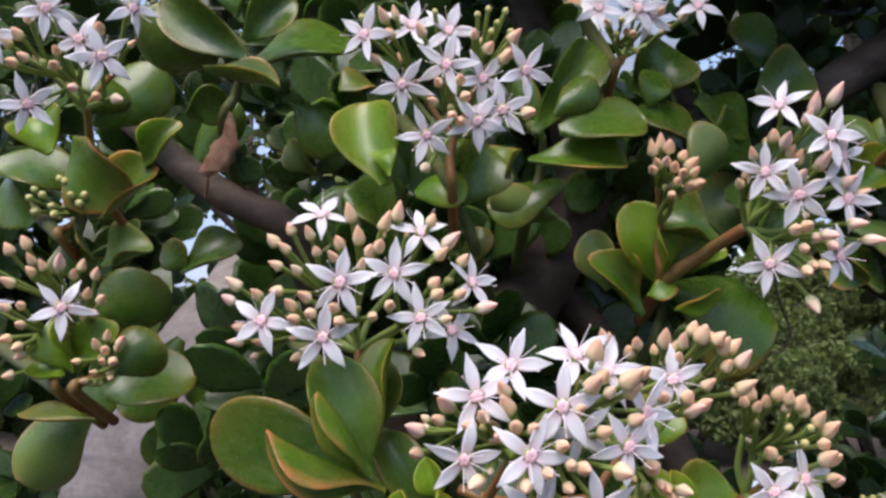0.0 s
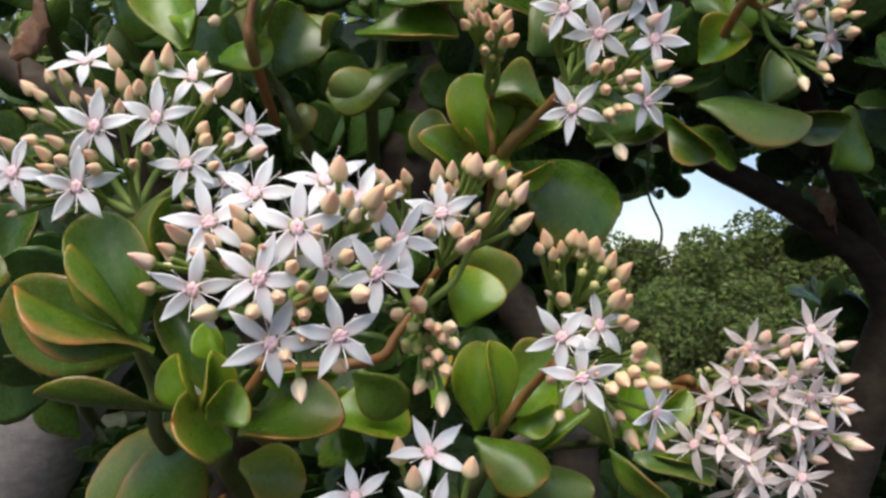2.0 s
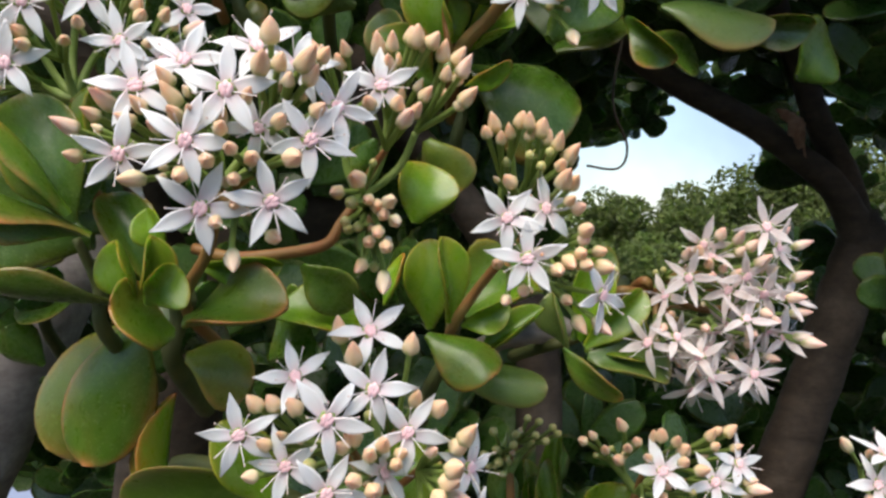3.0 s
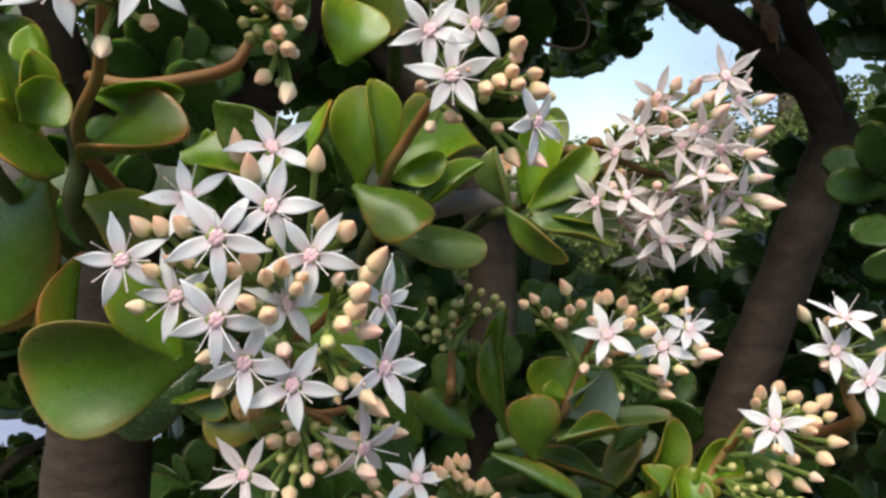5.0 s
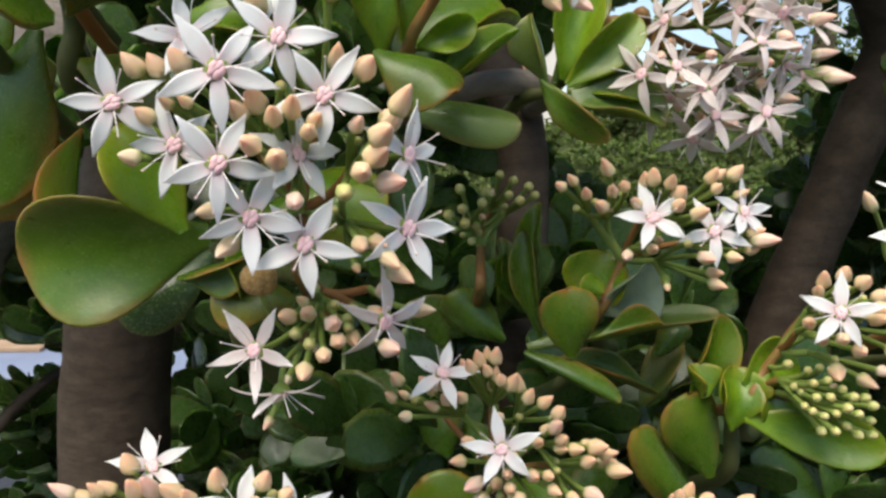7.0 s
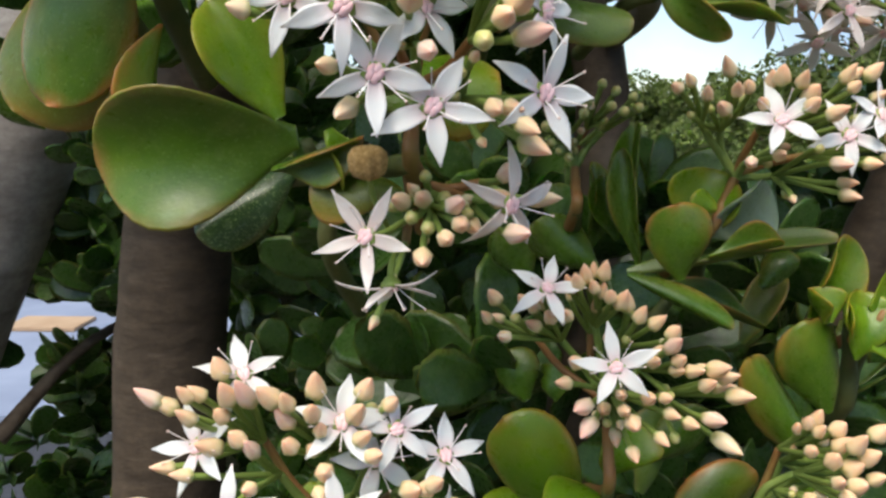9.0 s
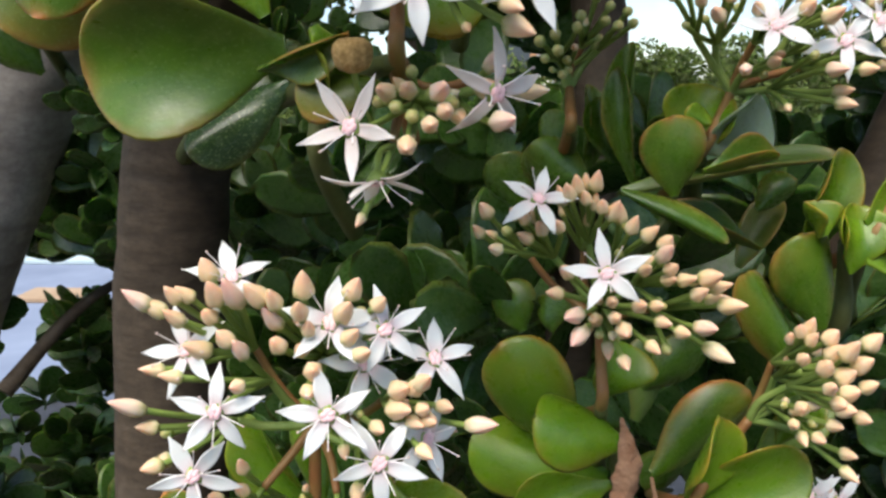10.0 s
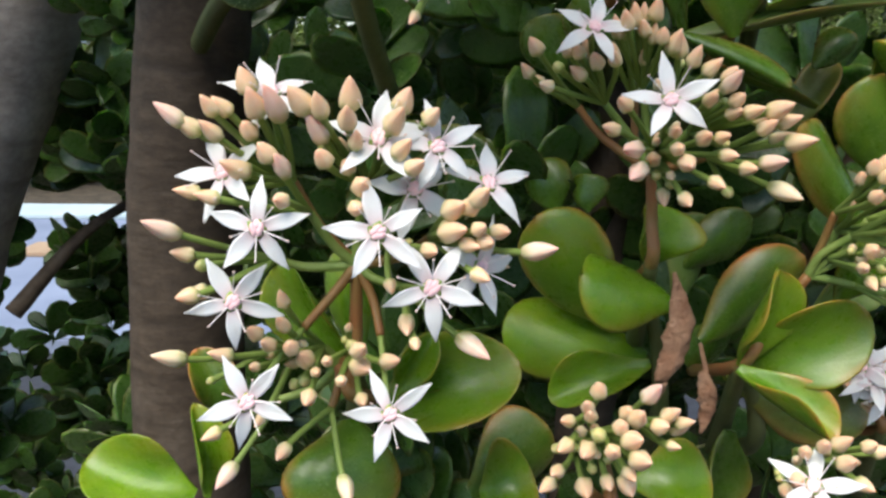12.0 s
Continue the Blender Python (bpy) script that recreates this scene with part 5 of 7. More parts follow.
h.bud((27, -14.7, 35.9, 0.97, 0), (24.7, -19.1, 35.1, 0.99, 0), (15.7, -19.4, 33.8, 1.00, 0), (23.8, -20.3, 29.9, 1.02, 0), (32.6, -15.3, 32.8, 1.31, 1), (11.7, -17.6, 20.7, 1.07, 0), (13.3, -20.2, 18.2, 0.73, 0), (21.8, -16, 16.9, 1.38, 1))
h.finish()
h = head(s, (0.3, -2.1, 0.9))
h.bud((-9.8, -13.6, 23.5, 0.95, 0), (-10, -13.7, 19, 0.97, 0), (-11.5, -18.3, 17.1, 0.99, 0), (-14.6, -15.2, 18, 1.00, 0), (-6.2, -14.8, 13.3, 1.29, 0), (-7.7, -18.2, 16.6, 1.04, 0), (-4, -16.4, 11.4, 0.72, 0), (-5.3, -17.5, 7.1, 1.09, 0))
h.bud((1, -20.2, 11.5, 0.75, 0), (3.4, -13.6, 11.4, 1.40, 0), (3.6, -16.9, 15.8, 1.14, 0), (8.3, -12.5, 12.1, 1.16, 0), (3.7, -16, 6.2, 0.93, 0), (-14, -18.5, 13.1, 0.65, 0), (-23.3, -14.9, -1.3, 0.97, 0), (-22, -10.8, -10.8, 1.23, 1))
h.bud((-0.2, -13.3, -11.7, 1.26, 2), (-10.4, -16.4, -3.6, 1.02, 0), (-31.8, -7.1, 9.9, 1.31, 2), (-20.2, -15.4, 13.9, 1.07, 0), (-13.8, -17.7, 2.9, 0.73, 0), (-1.5, -19, 14.5, 0.75, 0))
h.finish()
stub(s, (-2.6, 28.2, -34.1), (-2.3, 17.8, -0.1), 3)
leaf(s, (-2.7, 7.3, 3.4), (-15.7, 7.3, 23.8), 12.3, "mid", -19, "spoon")
leaf(s, (-0.2, 11.5, 2.4), (-4.3, 15.7, 25.3), 9.5, "mid", 6, "dome")
leaf(s, (1.1, 17.8, -11.8), (31.6, 9.4, 3.1), 20.1, "mid", -38, "spoon")
leaf(s, (-0.6, 21.9, -9.7), (32.1, 15.7, -3.8), 11.5, "rimmed", 30, "boat")
leaf(s, (6.7, 11.5, -4.9), (14.9, 11.5, 8.8), 7.7, "mid", -1, "boat")
leaf(s, (-2.1, 3.6, -6.8), (-0.1, -9.4, -19.8), 24.3, "rimmed", -20, "dome")
leaf(s, (-42.7, 26.1, -38.2), (-67.4, 24, -28.1), 17.1, "mid", 38, "spoon")
leaf(s, (-32.6, 7.3, -26.9), (-33.5, 7.3, -6.3), 7.1, "mid", 38, "spoon")
leaf(s, (-30.5, 15.7, -12.7), (-35.6, 15.7, 2.8), 10, "rimmed", 28, "spoon")
leaf(s, (22, 32.4, -38.9), (42.3, 36.6, -25.7), 21.6, "rimmed", 9, "dome")
leaf(s, (24.7, 26.1, -36.7), (37.7, 26.1, -33.4), 20.3, "mid", -38, "spoon")
leaf(s, (62, 36.6, -38.9), (80.8, 36.6, -35.4), 18.1, "mid", -38, "spoon")
leaf(s, (88.1, 49.1, -29.6), (82.6, 49.1, -52.2), 17.9, "deep", -27)
s = shoot((0.1126, 0.2465, 1.2934), "dense bunch of peach buds on a reddish stalk")
stem(s, (6.7, 29.4, -28.1), (19.2, 73.6, -58.1))
h = head(s, (0, 0, 0))
h.bud((14.5, -14.1, 43.5, 0.91, 0), (17.3, -15.8, 46.2, 1.16, 0), (14.8, -17.9, 46.1, 0.95, 0), (16.8, -18.7, 44.7, 0.96, 0), (20.9, -17.9, 45.1, 1.23, 0), (15, -20, 41.1, 1.00, 0), (18.9, -21.1, 39.7, 1.27, 0), (21.4, -18.5, 41.9, 1.29, 0))
h.bud((18.1, -26, 37.3, 1.05, 0), (23.3, -20.1, 37.8, 1.34, 0), (22.9, -21.9, 43.3, 1.36, 0), (20.5, -24.9, 33.7, 1.11, 0), (15.7, -19.6, 30.7, 1.11, 0), (14.2, -20, 27.4, 0.91, 0), (16.5, -19.1, 24.2, 0.93, 0), (19.4, -19.9, 24.5, 0.95, 0))
h.bud((21.5, -25.3, 32.7, 1.21, 0), (20.8, -23.1, 28.6, 0.98, 0), (26.4, -17.5, 20.1, 1.00, 0), (26.5, -18.3, 16.3, 1.02, 0), (23.6, -22.4, 35.1, 1.29, 0), (26.1, -20.4, 40.2, 1.32, 0), (27.7, -20.4, 35.7, 1.07, 0), (28.2, -18.8, 28.3, 1.09, 0))
h.bud((30.2, -15.5, 43.4, 1.39, 0))
h.finish()
stub(s, (13.8, 25.5, -31), (5.2, 15.5, -5.4), 3.5)
leaf(s, (29.4, 9.5, 24.6), (11.4, 3.5, 52.6), 11.8, "rimmed", 14, "dome")
leaf(s, (20.5, 15.5, 4.8), (34.6, 15.5, 24.9), 14, "grey", 8, "spoon")
leaf(s, (33.4, 3.5, 56.3), (33.2, 3.5, 68.3), 13.1, "mid", 8, "spoon")
leaf(s, (-0.4, -0.5, 0.2), (4.4, -6.5, 23), 12.8, "fresh", 28, "boat")
leaf(s, (1.6, 1.5, -1), (23.2, -6.5, 13.5), 18, "fresh", -9, "spoon")
leaf(s, (-1.5, -2.5, -0.3), (16.2, -14.5, -10), 9.5, "edged", -55, "spoon")
leaf(s, (-5.9, 11.5, 0.9), (18.2, 15.5, 20.5), 16.3, "rimmed", 8, "dome")
leaf(s, (20.5, 3.5, 12.7), (25.9, 3.5, 28), 10.3, "mid", -10, "boat")
leaf(s, (3.8, 23.5, -11.6), (42.4, 23.5, -21.6), 22.2, "aged", -38, "dome")
leaf(s, (22, 33.5, 62.6), (31.7, 33.5, 70.5), 8.9, "deep", 1)
s = shoot((0.0800, 0.2150, 1.2765), "upright bunch of peach buds")
stem(s, (2.8, 27, -33), (7.9, 67.5, -69))
h = head(s, (0, 0, 0))
h.bud((-3.8, -3.7, 25.6, 1.14, 0), (-9.2, -4.5, 19.9, 0.93, 0), (-6.3, -8.2, 24.4, 0.95, 0), (-5.7, -7.8, 22.6, 0.96, 0), (-6.2, -9.8, 16.7, 1.23, 0), (4.9, -5.1, 25.3, 1.25, 1), (2.5, -8.1, 22.4, 1.27, 0), (1, -5.8, 22.3, 1.04, 0))
h.bud((-0.9, -11, 22.1, 1.05, 0), (0.9, -12.2, 20.2, 1.34, 0), (2.1, -14.1, 17.5, 1.36, 0), (6.6, -7.8, 20.7, 1.11, 0), (10.6, -3.5, 18.1, 0.89, 0), (11, -5.5, 20.3, 0.91, 0), (-10.9, -5.5, 10.4, 0.93, 0), (-1.9, -6.4, 8.9, 0.95, 0))
h.bud((0.9, -11.6, 13.5, 0.96, 0), (1.5, -7.2, 8.9, 1.23, 0), (-5.4, -3.1, 5.8, 1.25, 0), (-2.6, -14.1, 19, 1.02, 0), (8.7, -8.1, 17.2, 0.70, 0), (-12.2, -3.4, 6.4, 1.05, 0), (8.5, -5.5, 21.8, 1.07, 0), (-9.9, -8, 16.7, 1.09, 0))
h.bud((-4.8, -11.9, 21, 0.94, 3))
h.finish()
s = shoot((0.1209, 0.2180, 1.2683), "star flower among peach buds")
stem(s, (8, 25.8, -32.8), (22.7, 64.5, -68.5))
h = head(s, (0, 0, 0))
h.bloom((-6.8, -10, 17.7, -28, 51, 0))
h.bud((-7.7, -7.2, 22.7, 0.91, 0), (-0.3, -4.6, 23.2, 1.16, 0), (4.4, -5.3, 23.1, 0.95, 0), (-1.4, -9.9, 22.1, 1.21, 0), (9.3, -0.2, 19.4, 0.98, 0), (-5.1, -8.7, 24.7, 1.00, 0), (-7.3, 0.4, 10.5, 1.02, 0), (5.1, -3.9, 14.5, 1.04, 0))
h.bud((-9.2, -8.4, 17.8, 1.05, 0))
h.finish()
s = shoot((0.1580, 0.2720, 1.2662), "small far head of white star flowers")
stem(s, (10.5, 27.8, -28.4), (30, 69.5, -58.6))
h = head(s, (0, 0, 0))
h.bloom((-8.8, -10, 17.9, -29, 34, 10), (-10.8, -8, 20, -39, 23, 40), (-5.6, -10, 12.9, -28, 21, 60), (-4.4, -10, 19.5, -12, 22, 30))
h.bud((-13.3, -7.2, 15.2, 0.91, 0), (-6.8, -5, 8.4, 0.93, 0), (-6.2, -7.6, 21.3, 0.95, 0))
h.finish()
s = shoot((-0.1109, 0.2700, 1.5378), "head of white star flowers and pink buds")
stem(s, (-17.7, 26.6, 8.5), (-50.6, 66.6, 23.4))
h = head(s, (0, 0, 0))
h.bloom((24.7, -53, 28.3, 25, -14, 50), (4.5, -51, 16, 29, -11, 50), (8.2, -51, 41.5, 28, -9, 35), (16.1, -48, 34.2, 3, -9, 30), (29.8, -47, 43, 46, -1, 20), (-6.7, -51, 34.7, 17, -17, 10))
h.bud((21.4, -48.1, 37.2, 1.14, 0), (11.1, -50, 30.6, 0.93, 0), (17.3, -53, 20.1, 0.95, 1), (25.2, -44.8, 19.1, 1.21, 2), (20.2, -45.7, 19.6, 0.98, 0), (5, -55.1, 27.5, 1.00, 0), (0.3, -52, 26.9, 1.02, 0), (-4.7, -46.4, 33.8, 1.04, 0))
h.bud((2.4, -48.6, 40, 1.05, 0), (12.2, -53.1, 25.9, 1.07, 0), (1.4, -51.8, 34.5, 1.09, 0), (-8.6, -49.8, 27.5, 1.39, 0))
h.finish()
stub(s, (-6.5, 1, -21), (1.4, -9, 16.6), 3)
leaf(s, (-4.4, -8, 14.1), (14.5, -12, -3), 25.6, "rimmed", 37, "spoon")
leaf(s, (0.1, -4, -10), (21.4, -8, 6.9), 18.8, "rimmed", -29, "spoon")
leaf(s, (18.4, -8, 6.1), (29.1, -10, 20.4), 10.2, "rimmed", -7, "spoon")
leaf(s, (-5, 8, 21.7), (14.9, 14, 43.5), 21.9, "deep", 10, "dome")
leaf(s, (-35.5, 2, 8.1), (-11, 4, 6.9), 20.7, "deep", -38, "droop")
leaf(s, (-11.5, -8, 10.4), (-18.6, -6, 23.3), 16.7, "mid", 10, "spoon")
leaf(s, (-6.1, 2, 25.2), (-0.9, 4, 38.8), 21.7, "deep", 17, "dome")
leaf(s, (-24.1, 7, -11.7), (-41.3, 9, 1.5), 19.3, "deep", -28, "droop")
s = shoot((-0.1062, 0.2400, 1.4773), "head of peach buds around a star flower")
stem(s, (-20, 26.8, 1.6), (-57.2, 67.1, 8))
h = head(s, (0, 0, 0))
h.bloom((7, -13, 23.5, 27, 1, 30), (-16.2, -10, 23, 17, 1, 10))
h.bud((-11.5, -7.2, 39.3, 1.14, 0), (-7.7, -5.5, 41.1, 1.16, 0), (-2.9, -10.9, 36.2, 0.95, 0), (-0.6, -9.3, 34.8, 0.96, 0), (-4.6, -7.7, 33.2, 0.98, 0), (4.5, -10, 34.8, 1.25, 1), (7.1, -7.1, 32.6, 1.02, 0), (7.6, -3.5, 35.1, 1.04, 0))
h.bud((12.4, -5.1, 32.8, 1.05, 0), (10.3, -5.2, 27.3, 1.07, 0), (16.1, -9.1, 25.9, 1.09, 0), (-9.7, -9.6, 30, 1.11, 0), (-9.6, -10.5, 23.1, 0.89, 0), (-3.4, -14.3, 18.8, 0.91, 0), (-4.3, -13, 24, 0.93, 0), (12.5, -6, 21.9, 0.95, 1))
h.bud((-8.6, -11.6, 14.8, 0.96, 0), (-6.1, -8.7, 10.1, 0.98, 0), (-12.3, -3, 4, 1.00, 0), (-5.7, -11.1, 12.6, 1.02, 0), (-18.2, -4.9, 34.6, 1.29, 0), (-16, -9.7, 14.5, 1.05, 0))
h.finish()
h = head(s, (7.8, -6, 0.9))
h.bud((18, -8.9, 16, 0.91, 0), (21.3, -9.1, 13, 0.93, 0), (20.5, -15.7, 12.7, 0.95, 0), (23.1, -16.3, 9.8, 0.96, 0), (15.4, -9.9, 13.7, 0.98, 0), (21.2, -13.3, 5.1, 0.68, 0), (16.6, -13.5, 6.5, 0.69, 0), (10.5, -5.3, 3.2, 0.70, 0))
h.bud((11, -11.6, 9.2, 0.72, 0), (20.1, -16.3, 9.8, 0.73, 0), (22.5, -10.3, 14.6, 1.09, 0))
h.finish()
leaf(s, (4.7, 0, 4.9), (-1.7, 0, 20.6), 11.1, "mid", -29, "spoon")
leaf(s, (1.7, 6, 4.2), (12.8, 6, 19.1), 12.4, "mid", -17, "spoon")
leaf(s, (1.5, 0, 3.2), (-6.9, 0, 7.8), 12.1, "mid", 38, "spoon")
leaf(s, (11.6, 10, 4.1), (23.6, 15, 13.9), 16.9, "deep", 9)
leaf(s, (-1.3, 30, 12.6), (15.3, 30, 32.7), 22.9, "deep", 28, "dome")
leaf(s, (-1, 35, -5.9), (24.6, 35, 3.7), 23.1, "deep", -38, "droop")
leaf(s, (-13.8, 30, 48.5), (-5.9, 30, 34.1), 16.6, "deep", 28, "spoon")
leaf(s, (11.7, 0, -7.6), (-11.1, 0, -6.5), 6.7, "aged", 50)
leaf(s, (5.4, 10, -9.2), (-17.5, 10, -27.8), 20.9, "grey", -1, "dome")
leaf(s, (-11.5, 50, 36.5), (5.1, 50, 44.5), 17.1, "grey", -38)
leaf(s, (9, 70, 35.3), (30.7, 70, 47.1), 18.1, "deep", -38)
leaf(s, (11.1, 70, 35.4), (2.3, 70, 45.6), 14.5, "deep", -29)
s = shoot((-0.1170, 0.2590, 1.5215), "bunch of small lime-green buds")
stem(s, (-19, 26.2, 6.8), (-54.2, 65.5, 19.5))
h = head(s, (0, 0, 0))
h.bud((-1.5, 1.3, 18.5, 0.77, 3), (-9.9, 2.3, 15, 0.79, 3), (-8.8, -2.7, 11.8, 0.80, 3), (-0.3, -5.2, 9.1, 0.82, 3), (3.5, -1, 13, 0.83, 3), (6.4, 1.9, 16.1, 0.85, 3), (0.6, 0.9, 17.6, 0.87, 3), (-5.8, -0.2, 13, 0.88, 3))
h.bud((7.6, -3.6, 10.2, 0.90, 3), (-2.2, 0.2, 7, 0.91, 3), (-7.9, -0.9, 7.7, 0.93, 3), (6.9, 1.1, 13.3, 0.94, 3))
h.finish()
s = shoot((0.0657, 0.4740, 1.3187), "far bunch of green buds")
stem(s, (0.4, 34.9, -16.2), (1.2, 87.4, -31.6))
h = head(s, (0, 0, 0))
h.bud((-12.3, -0.4, 13.4, 0.62, 3), (-9.7, 3.1, 18.5, 0.63, 3), (-5.7, -4.9, 16.4, 0.64, 3), (-4.3, 0.3, 20, 0.66, 3), (-0.3, -1.8, 17.5, 0.67, 3), (1, 0.4, 21.3, 0.68, 3), (5, -1.3, 18.8, 0.69, 3), (7.8, 0.1, 16, 0.70, 3))
h.bud((10.4, -1, 17.4, 0.72, 3), (11.8, -0.5, 13.5, 0.73, 3), (-1.7, -7.5, 12.6, 0.74, 3), (3.6, -5.2, 12.5, 0.75, 3), (-6.9, 0.8, 10.6, 0.61, 3), (9.1, -2.1, 10.9, 0.62, 3))
h.finish()
s = shoot((0.0301, 0.2750, 1.5585), "leafy shoot of dark rounded jade leaves")
stem(s, (-3.5, 30.9, 13.7), (-10.1, 77.4, 34.9))
stub(s, (-0.5, 31, -21.5), (3.8, 21, 3.1), 3.2)
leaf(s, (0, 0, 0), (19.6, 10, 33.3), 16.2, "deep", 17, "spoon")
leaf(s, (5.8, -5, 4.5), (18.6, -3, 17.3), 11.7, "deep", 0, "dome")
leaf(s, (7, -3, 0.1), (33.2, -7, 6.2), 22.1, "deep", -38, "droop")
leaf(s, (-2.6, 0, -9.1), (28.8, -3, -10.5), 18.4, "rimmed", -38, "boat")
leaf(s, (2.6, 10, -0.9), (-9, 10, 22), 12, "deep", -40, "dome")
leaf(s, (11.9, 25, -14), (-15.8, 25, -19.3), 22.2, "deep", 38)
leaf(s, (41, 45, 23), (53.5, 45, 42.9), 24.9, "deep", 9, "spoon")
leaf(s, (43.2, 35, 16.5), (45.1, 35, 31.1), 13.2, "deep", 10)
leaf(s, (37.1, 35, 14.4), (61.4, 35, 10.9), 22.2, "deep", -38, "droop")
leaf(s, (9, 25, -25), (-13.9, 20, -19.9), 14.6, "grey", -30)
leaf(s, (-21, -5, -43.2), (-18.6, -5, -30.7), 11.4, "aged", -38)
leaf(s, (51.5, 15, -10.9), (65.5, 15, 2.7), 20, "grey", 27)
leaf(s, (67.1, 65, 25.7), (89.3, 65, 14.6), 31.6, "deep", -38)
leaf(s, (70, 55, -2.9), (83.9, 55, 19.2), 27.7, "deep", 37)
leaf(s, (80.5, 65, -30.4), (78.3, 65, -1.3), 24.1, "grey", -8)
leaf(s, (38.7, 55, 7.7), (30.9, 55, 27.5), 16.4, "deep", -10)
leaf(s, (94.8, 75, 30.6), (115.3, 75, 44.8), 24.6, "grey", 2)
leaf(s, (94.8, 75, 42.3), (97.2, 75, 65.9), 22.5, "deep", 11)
s = shoot((-0.1350, 0.4500, 1.4400), "shaded shoot of dark round leaves beside the pale trunk")
stem(s, (-18, 45, -6), (-55, 105, -20))
stub(s, (-2, 10, -30), (0, -4, 10), 5)
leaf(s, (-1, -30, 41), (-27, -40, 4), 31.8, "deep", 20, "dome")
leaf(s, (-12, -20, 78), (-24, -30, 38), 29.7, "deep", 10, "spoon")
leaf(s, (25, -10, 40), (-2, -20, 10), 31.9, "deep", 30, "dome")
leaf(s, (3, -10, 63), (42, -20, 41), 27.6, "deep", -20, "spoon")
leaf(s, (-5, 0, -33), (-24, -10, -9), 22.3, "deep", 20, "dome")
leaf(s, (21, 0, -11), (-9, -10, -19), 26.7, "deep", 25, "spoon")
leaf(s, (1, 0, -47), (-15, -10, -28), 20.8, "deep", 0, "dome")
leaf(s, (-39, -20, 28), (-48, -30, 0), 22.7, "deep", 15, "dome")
s = shoot((-0.0615, 0.2620, 1.5782), "leafy shoot of broad jade leaves with yellowed rims")
stem(s, (-13.1, 26.7, 14.7), (-37.4, 66.9, 37.2))
stub(s, (-16.6, 32, -14.1), (-8.3, 22, 6.2), 3.2)
leaf(s, (0, 0, 0), (-26.8, -2, 18.9), 15.7, "deep", -20, "spoon")
leaf(s, (-10.9, 6, 1.1), (-36.8, 0, 8.8), 23.2, "deep", -37, "dome")
leaf(s, (0, 13, 2.4), (28.8, 23, 18.4), 27.1, "deep", -38, "droop")
leaf(s, (-1.1, 0, 6.3), (14.5, 0, 20.7), 14.2, "deep", 17, "spoon")
leaf(s, (-13.3, 0, -2.8), (11.9, -4, -9.3), 7.2, "rimmed", -50, "boat")
leaf(s, (-2.5, -2, 12.8), (-6.5, -2, 25.3), 10.9, "deep", 1, "spoon")
leaf(s, (-28.4, 28, -11.1), (-14.6, 28, -7), 14.6, "deep", 37)
leaf(s, (-29.2, 38, -29.3), (-13.7, 38, -4.7), 14.7, "deep", 1)
leaf(s, (15.6, 38, -30.8), (6.3, 33, -19.7), 10.1, "grey", -38)

# ---- trunks and limbs ----


def limb(name, points, radii, material, parent, seed, sides=20, rough=0.10):
    v, f = tube(points, radii, sides, rough, seed)
    return under(name, mesh(name, v, f, material), parent)


jade = thing("jade_tree", "old jade tree with thick brown ringed trunks rising from the soil", "jade tree", (0, 0, 0))
limb("trunk", [(-0.10, 0.43, -0.05), (-0.085, 0.42, 0.8), (-0.069, 0.405, 1.22), (-0.057, 0.40, 1.35), (-0.036, 0.385, 1.42), (0.0136, 0.365, 1.478), (0.045, 0.36, 1.53), (0.056, 0.365, 1.556), (0.05, 0.39, 1.60), (0.03, 0.43, 1.68), (0.0, 0.5, 2.0)],
     [0.042, 0.031, 0.0235, 0.0218, 0.0205, 0.018, 0.0155, 0.013, 0.010, 0.008, 0.006], BARK, jade, 3)
limb("trunk", [(0.06, 0.46, -0.05), (0.09, 0.40, 0.9), (0.098, 0.365, 1.26), (0.105, 0.36, 1.37), (0.104, 0.365, 1.42), (0.085, 0.375, 1.46), (0.05, 0.375, 1.505), (0.035, 0.37, 1.52)],
     [0.022, 0.015, 0.0105, 0.0095, 0.009, 0.008, 0.0075, 0.007], BARK, jade, 5)
limb("trunk", [(0.16, 0.52, -0.05), (0.185, 0.49, 0.85), (0.212, 0.46, 1.20), (0.231, 0.45, 1.30), (0.255, 0.45, 1.37), (0.275, 0.45, 1.427), (0.284, 0.452, 1.452), (0.282, 0.452, 1.467)],
     [0.033, 0.022, 0.0160, 0.0143, 0.0132, 0.0126, 0.0124, 0.0095], BARK, jade, 8)
limb("branch", [(0.283, 0.45, 1.446), (0.277, 0.448, 1.464), (0.263, 0.445, 1.4835), (0.240, 0.443, 1.5005), (0.2179, 0.44, 1.5143), (0.1712, 0.435, 1.5389), (0.1373, 0.43, 1.5677), (0.11, 0.42, 1.61)],
     [0.0095, 0.0085, 0.0072, 0.0066, 0.0068, 0.0064, 0.0055, 0.004], BARK, jade, 11)
limb("branch", [(0.284, 0.455, 1.448), (0.281, 0.455, 1.470), (0.272, 0.455, 1.495), (0.262, 0.455, 1.516), (0.253, 0.455, 1.5427), (0.240, 0.455, 1.5777), (0.23, 0.46, 1.66)],
     [0.0095, 0.0085, 0.0075, 0.0070, 0.0065, 0.006, 0.004], BARK, jade, 13)
limb("branch", [(0.1373, 0.40, 1.560), (0.1516, 0.36, 1.5893), (0.1797, 0.36, 1.6087), (0.2123, 0.37, 1.6281), (0.27, 0.40, 1.66)], [0.007, 0.0085, 0.009, 0.009, 0.008], BARK, jade, 17)
